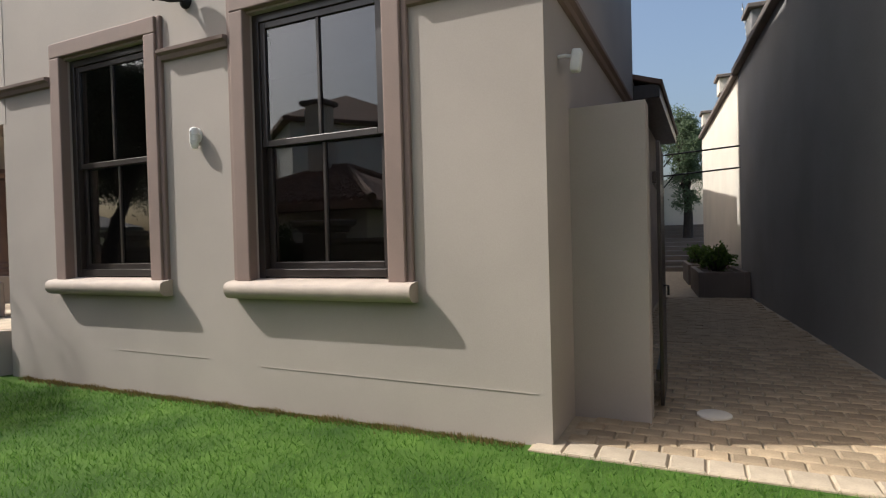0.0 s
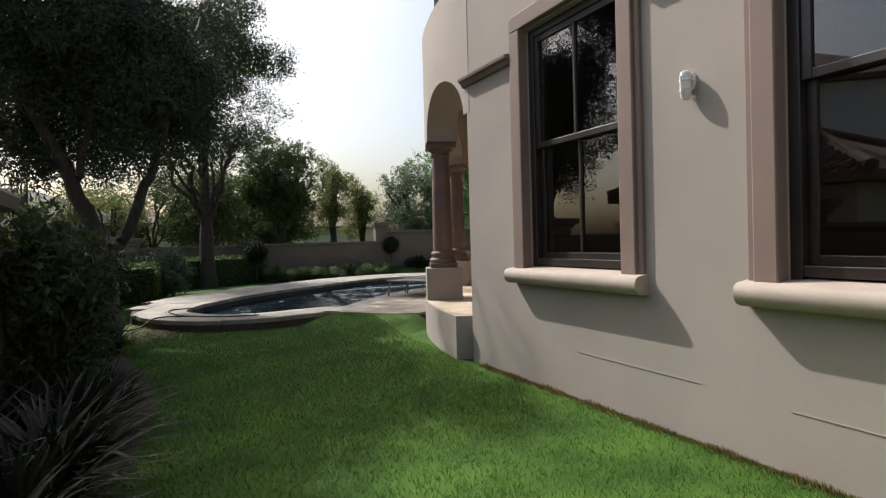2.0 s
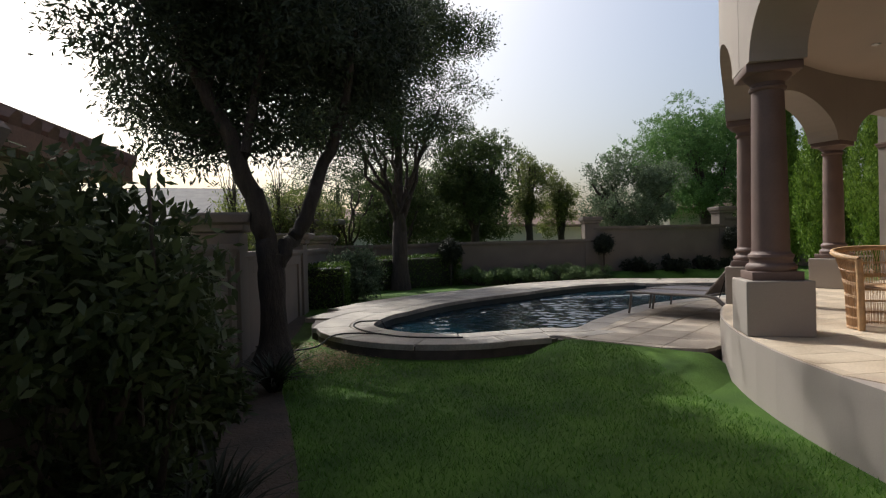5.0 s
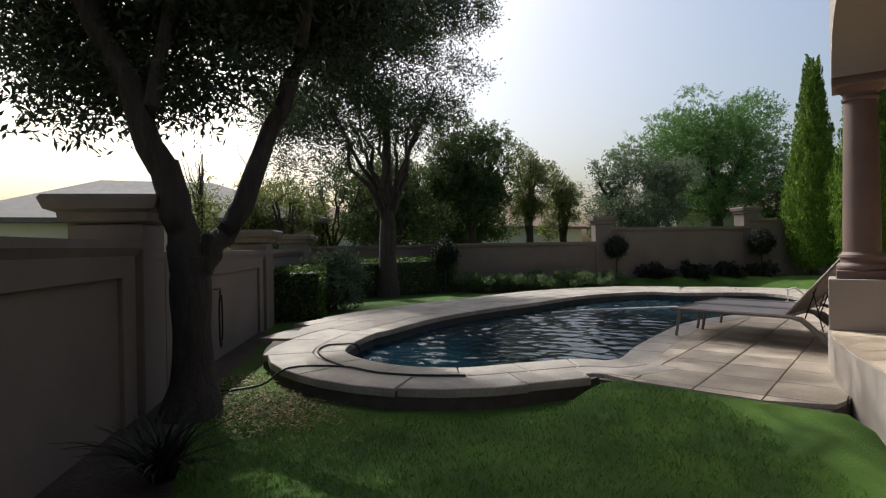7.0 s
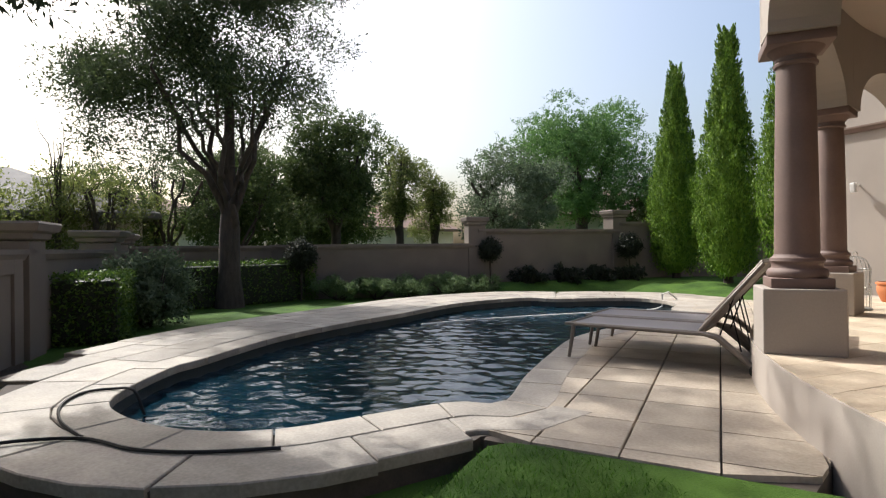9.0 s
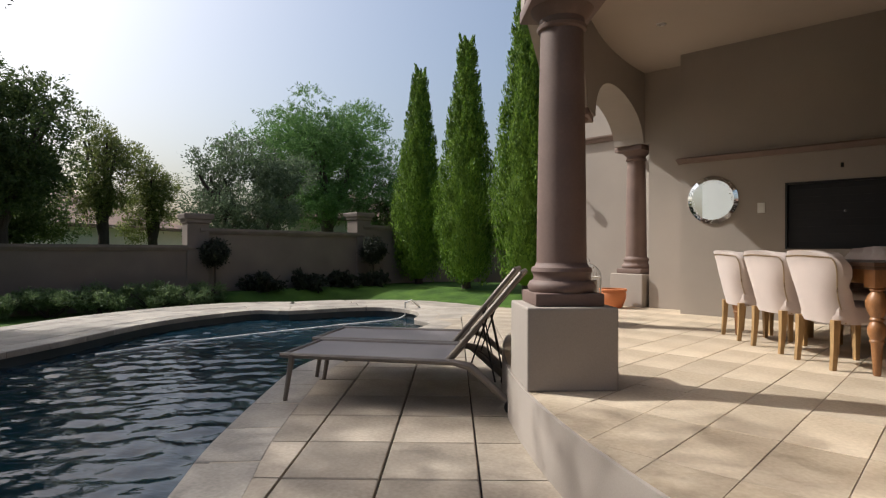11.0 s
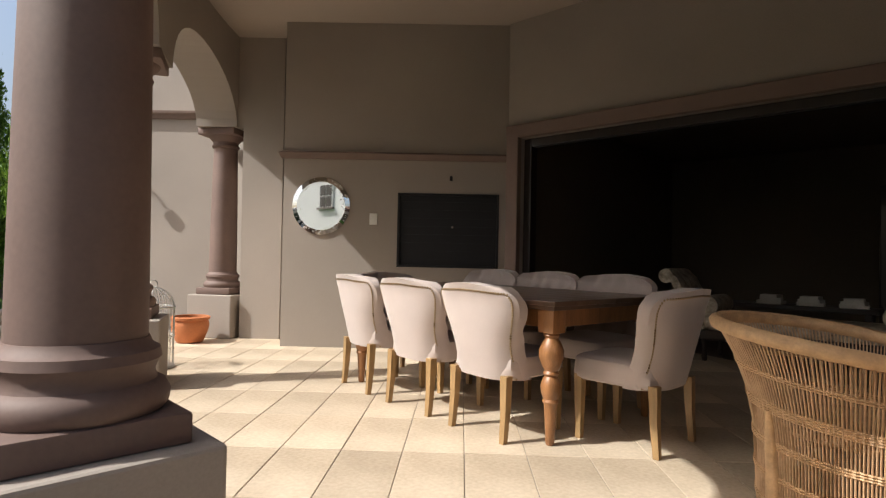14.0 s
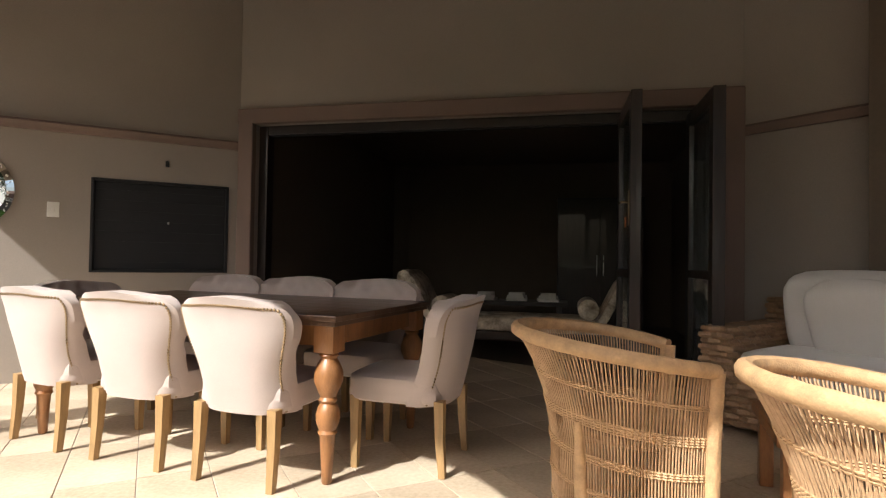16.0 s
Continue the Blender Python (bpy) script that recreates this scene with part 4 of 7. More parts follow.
# ---- planting ----
def leaf_cloud(rng, blobs, n, size, aspect=2.2, cluster=14, spread=0.16, flat=0.5, shell=0.55):
    """Vertices and faces of many small leaves, in twig-like clusters inside ellipsoids (centre, radii)."""
    vols = np.array([b[1][0] * b[1][1] * b[1][2] for b in blobs]) ** 0.75
    pick = rng.choice(len(blobs), size=n // cluster, p=vols / vols.sum())
    cen = np.array([b[0] for b in blobs])[pick]
    rad = np.array([b[1] for b in blobs])[pick]
    d = rng.normal(size=(len(pick), 3))
    d /= np.linalg.norm(d, axis=1)[:, None]
    r = (shell + (1 - shell) * rng.random(len(pick))) ** 0.7
    r *= 0.86 + 0.28 * rng.random(len(pick))
    c = cen + d * rad * r[:, None]
    twig = d * 0.7 + rng.normal(size=d.shape) * 0.6
    twig /= np.linalg.norm(twig, axis=1)[:, None]
    along = rng.random((len(pick), cluster, 1)) * spread * 2.2
    P = (c[:, None, :] + twig[:, None, :] * along + rng.normal(size=(len(pick), cluster, 3)) * spread * 0.45).reshape(-1, 3)
    ax = (np.repeat(twig, cluster, 0) + rng.normal(size=P.shape) * 0.7)
    ax /= np.linalg.norm(ax, axis=1)[:, None]
    sd = np.cross(ax, np.repeat(d, cluster, 0) + rng.normal(size=P.shape) * flat)
    sd /= np.linalg.norm(sd, axis=1)[:, None] + 1e-9
    L = size * (0.6 + 0.8 * rng.random((len(P), 1)))
    W = L / aspect
    V = np.stack([P - ax * L / 2, P + sd * W / 2, P + ax * L / 2, P - sd * W / 2], 1).reshape(-1, 3)
    F = np.arange(len(P) * 4).reshape(-1, 4)
    return V, F


def cloud_part(name, V, F, material, parent, label=""):
    me = bpy.data.meshes.new(name)
    me.from_pydata(V.tolist(), [], F.tolist())
    me.materials.append(material)
    ob = new(name, me)
    ob.parent = parent
    return tagged(ob, label)


def limb(bm, rng, p, q, r0, r1, wob=0.08, n=7):
    p, q = Vector(p), Vector(q)
    pts, rr = [], []
    L = (q - p).length
    for k in range(n + 1):
        t = k / n
        o = Vector(rng.normal(size=3)) * wob * L * 0.35 * math.sin(math.pi * t)
        pts.append(p.lerp(q, t) + o)
        rr.append(r0 * (1 - t) + r1 * t)
    tube(bm, pts, rr, 10)
    return pts


def tree(name, at, label, trunk, limbs, blobs, leaves, leaf, material, bark, seed, twigs=30, cluster=14, spread=0.16, aspect=2.2, shell=0.55, category="tree"):
    """trunk: points with radii; limbs: (start, end, r0, r1); blobs: crown ellipsoids. All from the base."""
    rng = np.random.default_rng(seed)
    ob = thing(name, at, 0, label, category)
    bm = bmesh.new()
    pts = spline([(x, y, z) for x, y, z, r in trunk], 4)
    rr = np.interp(np.linspace(0, len(trunk) - 1, len(pts)), range(len(trunk)), [t[3] for t in trunk])
    tube(bm, pts, [float(r) * (1 + 0.06 * math.sin(7 * k)) for k, r in enumerate(rr)], 12)
    part("trunk", bm, bark, ob, "", True)
    for s, e, r0, r1 in limbs:
        bm = bmesh.new()
        lp = limb(bm, rng, s, e, r0, r1)
        for _ in range(max(1, twigs // max(1, len(limbs))) if e[2] > 3.0 else 0):
            b = blobs[rng.integers(len(blobs))]
            st = lp[rng.integers(len(lp) // 2, len(lp))]
            near = min(blobs, key=lambda bb: (Vector(bb[0]) - st).length + rng.random() * 1.2)
            tgt = Vector(near[0]) + Vector(rng.normal(size=3) * 0.5) * Vector(near[1]).length * 0.5
            limb(bm, rng, st, tgt, min(r1 * 0.5, 0.014), 0.004, 0.14, 4)
        part("limb", bm, bark, ob, "", True)
    V, F = leaf_cloud(rng, blobs, leaves, leaf, aspect, cluster, spread, shell=shell)
    cloud_part("crown", V, F, material, ob)
    return ob


def many_blobs(rng, c, r, n, small):
    """Clumps scattered over an ellipsoid crown, for an uneven outline."""
    out = []
    for _ in range(n):
        d = rng.normal(size=3)
        d /= np.linalg.norm(d)
        k = 0.35 + 0.6 * rng.random()
        s = small * (0.6 + 0.7 * rng.random())
        out.append(((c[0] + d[0] * r[0] * k, c[1] + d[1] * r[1] * k, c[2] + d[2] * r[2] * k), (s, s, s * 0.75)))
    return out


R1 = np.random.default_rng(5)
# the dark tree on the lawn beside the garden wall, with added shading clumps
tree("garden_tree", (-11.4, 4.95, 0), "dark-barked tree forking low, standing on the lawn by the wall",
     [(0.10, -0.05, -0.1, 0.30), (0.03, 0.0, 0.25, 0.20), (0, 0.0, 0.75, 0.165), (-0.03, 0.0, 1.15, 0.17), (0.0, 0.0, 1.4, 0.15)],
     [((0, 0, 1.15), (-0.04, -0.20, 2.2), 0.15, 0.125), ((-0.04, -0.20, 2.15), (-0.12, -0.75, 3.5), 0.125, 0.08), ((-0.12, -0.72, 3.4), (-0.6, -1.3, 5.2), 0.08, 0.03), ((0, 0.03, 1.2), (0.03, 0.46, 1.85), 0.115, 0.10), ((0.03, 0.44, 1.80), (0.05, 0.93, 3.15), 0.10, 0.075), ((0.05, 0.90, 3.05), (0.9, 1.1, 5.0), 0.07, 0.03), ((-0.05, -0.3, 2.4), (0.3, 0.0, 4.4), 0.07, 0.03), ((0.05, 0.90, 3.05), (-3.3, 3.7, 7.2), 0.07, 0.03), ((-0.12, -0.72, 3.4), (-1.8, 0.4, 7.4), 0.07, 0.03)],
     # Clumps from z 5.5 up are added for ground shade, the highest unseen.
     many_blobs(R1, (-0.35, -0.2, 5.0), (2.0, 2.0, 1.7), 58, 0.48) + many_blobs(R1, (-0.7, -0.7, 3.6), (1.6, 1.4, 0.7), 22, 0.36) + many_blobs(R1, (-0.3, 1.25, 4.3), (1.1, 0.9, 0.9), 28, 0.44) + many_blobs(R1, (-1.3, 1.8, 4.9), (1.2, 0.9, 0.8), 18, 0.46) + many_blobs(R1, (-2.9, 2.1, 5.5), (1.6, 1.2, 0.8), 22, 0.48) + many_blobs(R1, (-4.4, 1.6, 5.5), (1.4, 1.2, 0.8), 15, 0.46) + many_blobs(R1, (-2.1, 0.4, 7.8), (2.9, 2.7, 0.9), 29, 0.52) + many_blobs(R1, (-1.2, -2.5, 7.6), (2.4, 1.4, 0.8), 24, 0.55) + many_blobs(R1, (-0.05, 0.4, 3.05), (0.8, 0.8, 0.6), 13, 0.22) + many_blobs(R1, (-3.9, 4.3, 7.5), (2.0, 1.8, 0.6), 9, 0.36) + many_blobs(R1, (-0.8, -0.9, 2.95), (1.2, 0.9, 0.5), 12, 0.24), 285000, 0.086, LEAF_OLIVE, BARK, 11, 36, aspect=3.2, spread=0.15)
tree("garden_tree", (-20.4, 11.75, 0.05), "broad spreading tree on the lawn beyond the pool",
     [(0, 0, -0.2, 0.36), (0, 0, 0.5, 0.28), (0.02, 0, 1.3, 0.25), (0, 0.02, 2.0, 0.21), (0.05, 0, 3.4, 0.14), (0.0, 0.05, 5.6, 0.08)],
     [((0, 0, 1.6 + 0.13 * k), ((1.3 + 0.25 * (k % 3)) * math.cos(2.4 * k), (1.3 + 0.25 * (k % 3)) * math.sin(2.4 * k), 4.6 + 0.35 * (k % 5)), 0.105 - 0.004 * k, 0.03) for k in range(11)],
     many_blobs(R1, (0.0, -0.2, 7.6), (3.1, 3.1, 3.6), 105, 0.55) + many_blobs(R1, (0.0, -0.5, 4.8), (3.0, 3.2, 0.8), 34, 0.34) + many_blobs(R1, (-1.8, -2.0, 5.5), (1.6, 1.6, 1.2), 22, 0.45) + many_blobs(R1, (-1.3, -1.5, 3.9), (1.2, 1.3, 0.6), 12, 0.28), 130000, 0.10, LEAF_TREE, BARK2, 12, 90, aspect=3.0, spread=0.2)


def cypress(at, h, r, seed):
    rng = np.random.default_rng(seed)
    ob = thing("cypress_tree", at, 0, "tall narrow bright green conifer by the garden wall", "tree", "row of conifers")
    part("trunk", tube(bmesh.new(), [(0, 0, -0.2), (0, 0, h * 0.5), (0, 0, h * 0.95)], [0.14, 0.09, 0.02], 8), BARK2, ob)
    plumes = 440
    V = []
    for k in range(plumes):
        t = ((k + 0.5) / plumes) ** 0.85
        rad = r * min(1.0, (1 - t) * 1.42) ** 1.2 * (0.70 + 0.30 * min(1, t * 4)) * (0.90 + 0.16 * rng.random())
        a = k * 2.39996 + rng.normal() * 0.25
        up = np.array([0.30 * math.cos(a), 0.30 * math.sin(a), 1.0])
        c = np.array([rad * math.cos(a) * 0.86, rad * math.sin(a) * 0.86, 0.1 + t * (h - 0.55)])
        m = 130
        f = rng.random((m, 1)) ** 0.8
        L = 0.42 + 0.42 * rng.random()
        wide = 0.19 * np.sin(np.pi * np.clip(f * 0.9 + 0.08, 0, 1)) * min(1.0, 0.35 + rad)
        P = c + up * f * L + rng.normal(size=(m, 3)) * wide * 0.55
        ax = up + rng.normal(size=(m, 3)) * 0.35
        ax /= np.linalg.norm(ax, axis=1)[:, None]
        out = np.array([math.cos(a), math.sin(a), 0.35])
        sd = np.cross(ax, out + rng.normal(size=(m, 3)) * 0.45)
        sd /= np.linalg.norm(sd, axis=1)[:, None]
        q = 0.042 * (0.7 + 0.7 * rng.random((m, 1)))
        V.append(np.stack([P - ax * q, P + sd * q * 0.38, P + ax * q, P - sd * q * 0.38], 1).reshape(-1, 3))
    V = np.concatenate(V)
    cloud_part("crown", V, np.arange(len(V)).reshape(-1, 4), LEAF_CYP, ob)
    core = bmesh.new()
    lathe(core, [(0.0, 0.1), (r * 0.62, 0.5), (r * 0.70, h * 0.25), (r * 0.50, h * 0.5), (r * 0.19, h * 0.75), (0.0, h * 0.95)], seg=12)
    part("inner_foliage", core, LEAF_CYP, ob)
    return ob


for (x, y), h, r, s in (((-14.4, 23.9), 7.0, 0.76, 1), ((-12.5, 22.8), 7.5, 0.84, 2), ((-10.55, 21.8), 8.6, 0.88, 3), ((-9.3, 21.4), 8.3, 0.84, 4)):
    cypress((x, y, 0.30), h - 0.25, r, s)


def bush_tree(name, at, c, r, n_blob, small, leaves, leaf, material, label, seed, trunk_r=0.2, aspect=2.2):
    rng = np.random.default_rng(seed)
    tree(name, at, label, [(0, 0, -0.2, trunk_r * 1.2), (0.05, 0, c[2] * 0.3, trunk_r), (0, 0.05, c[2] * 0.6, trunk_r * 0.8)],
         [((0, 0, c[2] * 0.4), (c[0] + (rng.random() - 0.5) * r[0] * 1.2, c[1] + (rng.random() - 0.5) * r[1] * 1.2, c[2] + r[2] * 0.3), trunk_r * 0.6, 0.04) for _ in range(5)],
         many_blobs(rng, c, r, n_blob, small), int(leaves * 2.2), leaf * 0.66, material, BARK2, seed, 30, aspect=aspect, spread=0.13, shell=0.7)


bush_tree("background_tree", (-25.3, 18.4, 0), (0, 0, 4.5), (2.0, 2.0, 2.3), 36, 0.8, 22000, 0.17, LEAF_BACK, "dense dark green tree beyond the garden wall", 21)
bush_tree("background_tree", (-27.5, 15.5, 0), (0, 0, 3.4), (2.6, 2.6, 2.4), 40, 0.8, 20000, 0.17, LEAF_BACK, "dense dark green tree beyond the garden wall", 22)
bush_tree("background_tree", (-26.6, 22.9, 0), (0, 0, 4.6), (0.95, 0.95, 2.7), 26, 0.45, 8000, 0.14, LEAF_YELLOW, "slender yellow-green tree beyond the garden wall", 23)
bush_tree("background_tree", (-26.3, 24.9, 0), (0, 0, 3.5), (1.0, 1.0, 2.2), 24, 0.45, 7000, 0.14, LEAF_YELLOW, "small yellow-green tree beyond the garden wall", 24)
bush_tree("background_tree", (-21.8, 25.2, 0), (0, 0, 3.4), (2.6, 2.6, 2.5), 40, 0.7, 22000, 0.15, LEAF_GREY, "silvery green rounded tree beyond the garden wall", 25)
bush_tree("background_tree", (-23.0, 33.0, 0), (0, 0, 5.9), (4.6, 4.6, 3.3), 75, 1.1, 46000, 0.20, LEAF_PEPPER, "wide feathery bright green tree beyond the garden wall", 26, 0.35, 3.0)
bush_tree("background_tree", (-30.0, 21.0, 0), (0, 0, 3.2), (3.0, 3.0, 2.2), 40, 0.9, 18000, 0.18, LEAF_BACK, "dense dark green tree beyond the garden wall", 27)
bush_tree("background_tree", (-19.5, 36.5, 0), (0, 0, 3.0), (3.0, 3.0, 2.3), 40, 0.9, 15000, 0.20, LEAF_BACK, "dark green tree behind the conifers", 28)
bush_tree("passage_tree", (*hp(6.7, 27.0), 1.3), (0, 0, 4.3), (0.95, 0.95, 2.9), 36, 0.42, 12000, 0.15, LEAF_GREY, "loose dark green tree behind the passage wall", 29)
for k, (x, y, z, w) in enumerate(((-25.8, 10.6, 2.5, 1.4), (-26.4, 12.6, 3.0, 1.6), (-25.2, 14.4, 2.6, 1.5), (-27.0, 9.2, 2.2, 1.3), (-29.5, 11.6, 3.2, 1.8))):
    bush_tree("background_shrub", (x, y, 0), (0, 0, z), (w, w, z * 0.75), 20, 0.42, 2600, 0.14, LEAF_YELLOW if k % 3 == 0 else LEAF_BACK, "loose olive-yellow shrub beyond the garden wall", 140 + k, 0.08)
# thin bare poplars beyond the left wall
for k, (x, y) in enumerate(((-27.0, 8.0), (-26.0, 9.5), (-30.0, 12.0), (-29.0, 10.5), (-31.5, 14.0), (-24.5, 7.5), (-28.5, 13.0))):
    rng = np.random.default_rng(40 + k)
    ob = thing("bare_tree", (x, y, 0), 0, "slender leafless tree with upright branches", "tree", "bare trees")
    part("trunk", tube(bmesh.new(), [(0, 0, -0.2), (0.1, 0, 1.8), (0, 0.1, 4.4)], [0.09, 0.06, 0.015], 7), BARK2, ob)
    for _ in range(16):
        bm = bmesh.new()
        z = 0.8 + 2.6 * rng.random()
        a = rng.random() * 6.28
        limb(bm, rng, (0.03, 0, z), (0.6 * math.cos(a) * rng.random(), 0.6 * math.sin(a) * rng.random(), z + 1.0 + 0.9 * rng.random()), 0.025, 0.006, 0.08, 5)
        part("branch", bm, BARK2, ob)
    V, F = leaf_cloud(rng, [((0, 0, 2.2), (0.6, 0.6, 1.6))], 2600, 0.10, 2.0, 8, 0.2, shell=0.2)
    cloud_part("sparse_leaves", V, F, LEAF_YELLOW, ob)


def shrub(name, at, r, leaves, leaf, material, label, seed, aspect=2.4, trunk=0.05, group="", category="shrub"):
    rng = np.random.default_rng(seed)
    ob = thing(name, at, 0, label, category, group)
    bm = bmesh.new()
    for _ in range(9):
        a = rng.random() * 6.28
        limb(bm, rng, (0, 0, -0.05), (r[0] * 0.7 * math.cos(a), r[1] * 0.7 * math.sin(a), r[2] * (0.8 + rng.random() * 0.9)), trunk * 0.5, 0.006, 0.1, 4)
    part("woody_base", bm, BARK2, ob)
    blobs = many_blobs(rng, (0, 0, r[2]), (r[0] * 0.85, r[1] * 0.85, r[2] * 0.85), 26, min(r) * 0.42)
    V, F = leaf_cloud(rng, blobs, leaves, leaf, aspect, 12, min(r) * 0.14, shell=0.3)
    V[:, 2] = np.maximum(V[:, 2], 0.0)
    cloud_part("foliage", V, F, material, ob)
    return ob


def hedge(at, turn, size, leaves, label, seed, material=None, leaf=0.07):
    rng = np.random.default_rng(seed)
    ob = thing("hedge", at, turn, label, "hedge")
    # Near-black core: the shade between the leaves is put into its colour.
    part("inner_shade", box(bmesh.new(), (0, 0, size[2] * 0.46), (size[0] * 0.9, size[1] * 0.8, size[2] * 0.9), 0, 0.05), LEAF_DARK, ob)
    P = rng.random((leaves, 3)) - 0.5
    ax = rng.integers(0, 3, leaves)
    P[np.arange(leaves), ax] = np.sign(P[np.arange(leaves), ax]) * (0.5 - 0.05 * rng.random(leaves))
    P = P * np.array(size) + np.array([0, 0, size[2] / 2])
    P += 0.03 * rng.normal(size=P.shape)
    a = rng.normal(size=P.shape)
    a /= np.linalg.norm(a, axis=1)[:, None]
    b = np.cross(a, rng.normal(size=P.shape))
    b /= np.linalg.norm(b, axis=1)[:, None]
    V = np.stack([P - a * leaf / 2, P + b * leaf / 4, P + a * leaf / 2, P - b * leaf / 4], 1).reshape(-1, 3)
    V[:, 2] = np.maximum(V[:, 2], 0)
    cloud_part("foliage", V, np.arange(len(P) * 4).reshape(-1, 4), material or LEAF_HEDGE, ob)


hedge((-20.9, 11.1, 0), 92, (6.5, 0.9, 1.1), 14000, "clipped sunlit hedge in front of the garden wall", 51)
hedge((-17.6, 8.05, 0), LTURN, (1.7, 1.2, 1.05), 7000, "clipped dark green hedge beside the garden wall", 52)
shrub("shrub", (-18.35, 9.2, 0), (1.0, 0.95, 0.70), 11000, 0.085, LEAF_GREY, "loose grey-green shrub beside the hedge", 53)
for k, (x, y) in enumerate(((-19.9, 14.6), (-19.3, 15.4), (-18.75, 16.2), (-18.2, 17.0), (-17.7, 17.8))):
    shrub("lavender_bush", (x, y, 0), (0.82, 0.82, 0.33), 12000, 0.06, LEAF_LAVENDER, "low grey-green lavender bush along the wall", 60 + k, 4.0, group="lavender border")
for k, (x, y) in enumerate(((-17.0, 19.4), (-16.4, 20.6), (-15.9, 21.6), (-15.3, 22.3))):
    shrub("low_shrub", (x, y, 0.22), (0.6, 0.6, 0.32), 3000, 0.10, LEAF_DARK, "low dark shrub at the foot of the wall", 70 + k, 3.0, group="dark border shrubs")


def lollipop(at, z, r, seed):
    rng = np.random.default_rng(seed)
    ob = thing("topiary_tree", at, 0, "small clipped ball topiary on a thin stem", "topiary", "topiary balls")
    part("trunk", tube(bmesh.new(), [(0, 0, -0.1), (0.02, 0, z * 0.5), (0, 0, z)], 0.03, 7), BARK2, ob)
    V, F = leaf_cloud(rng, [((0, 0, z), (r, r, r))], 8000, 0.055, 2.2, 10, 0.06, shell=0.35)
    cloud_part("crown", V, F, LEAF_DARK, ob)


lollipop((-20.5, 13.8, 0), 1.25, 0.38, 81)
lollipop((-17.75, 18.45, 0), 1.32, 0.27, 82)
lollipop((-15.4, 22.6, 0.30), 1.1, 0.34, 83)
# tall shrub and strap-leaved plants against the left wall
shrub("tall_shrub", (-7.15, 2.95, 0), (0.66, 0.55, 1.08), 10000, 0.075, LEAF_TREE, "tall leafy green shrub against the garden wall", 90, 2.6)
shrub("tall_shrub", (-7.95, 3.30, 0), (0.5, 0.45, 0.62), 5000, 0.09, LEAF_TREE, "leafy dark shrub against the garden wall", 91, 2.6)


def strap_leaf(h, lean, w):
    """One arching strap leaf that grows from the origin towards +x."""
    V, F = [], []
    for k in range(6):
        t = k / 5
        s = h * lean * t * (0.6 + 0.5 * t)
        z = max(h * (t - 0.62 * lean * t * t), 0.01)
        ww = w * (1 - t ** 3) + 0.002
        V += [(s, ww, z), (s, 0.0, z - 0.35 * ww), (s, -ww, z)]
    for k in range(5):
        for c in (0, 1):
            F.append((3 * k + c, 3 * k + c + 1, 3 * k + c + 4, 3 * k + c + 3))
    me = bpy.data.meshes.new("leaf")
    me.from_pydata(V, [], F)
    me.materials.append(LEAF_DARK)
    return me


STRAPS = [strap_leaf(0.9 + 0.2 * (k % 3) / 2, 0.35 + 0.09 * k, 0.022 + 0.003 * (k % 4)) for k in range(8)]


def strap_plant(at, n, h, seed):
    rng = random.Random(seed)
    ob = thing("strap_leaf_plant", at, 0, "clump of dark arching strap leaves in the shaded bed", "plant", "strap-leaved plants")
    for _ in range(n):
        lf = new("leaf", rng.choice(STRAPS))
        lf.parent = ob
        s = h * rng.uniform(0.65, 1.25)
        lf.matrix_local = pose(rng.uniform(-0.06, 0.06), rng.uniform(-0.06, 0.06), 0, 0, 0, rng.uniform(0, 360)) @ Matrix.Scale(s, 4)


for k, (x, y) in enumerate(((-4.6, 2.0), (-5.3, 2.35), (-6.0, 2.75), (-6.6, 3.2), (-7.2, 3.4), (-5.6, 1.95), (-3.9, 1.6), (-6.4, 2.5), (-7.6, 3.0), (-4.9, 1.5), (-9.9, 4.5), (-5.0, 2.3), (-6.9, 3.0))):
    strap_plant((x, y, 0), 110, 0.75 if x > -6.5 else 0.5, 100 + k)
bed = spline([(-3.2, 0.75), (-4.2, 1.95), (-5.6, 2.95), (-7.0, 3.75), (-8.6, 4.25), (-10.2, 4.65), (-11.2, 4.95), (-12.3, 5.35)], 4) + [(-13.6, 6.0), (-15.6, 6.9), (-16.5, 6.85), (-11.7, 4.45), (-6.5, 2.15), (-2.8, 0.45)]
structure("flower_bed", sheet(bmesh.new(), [(p[0], p[1]) for p in bed], [], 0.012), SOIL, "dark mulched flower bed along the garden wall", "flower bed")

# iron scrolls on the wall top, and fallen leaves under the tree
for k in range(3):
    q = Vector(LEFT[1]).lerp(Vector(LEFT[2]), 0.35 + 0.14 * k)
    sc = thing("iron_scroll", (q.x, q.y, 1.58), LTURN, "small wrought-iron scroll standing on the wall coping", "ironwork", "wall scrolls")
    bm = bmesh.new()
    for sx in (-1, 1):
        tube(bm, [(sx * (0.11 - 0.10 * (1 - 0.8 * t) * math.cos(11 * t)), 0.1, 0.11 + 0.10 * (1 - 0.8 * t) * math.sin(11 * t)) for t in np.linspace(0, 1, 34)], 0.007, 6)
    part("scroll", bm, IRON, sc)
    part("stem", tube(bmesh.new(), [(0, 0.1, -0.01), (0, 0.1, 0.13)], 0.008, 6), IRON, sc)
lr = np.random.default_rng(77)
n = 3200
cx = np.concatenate([lr.normal(-11.05, 0.42, n // 2), lr.uniform(-12.5, -10.3, n // 2)])
cy = np.concatenate([lr.normal(5.55, 0.26, n // 2), lr.uniform(5.0, 5.9, n // 2)])
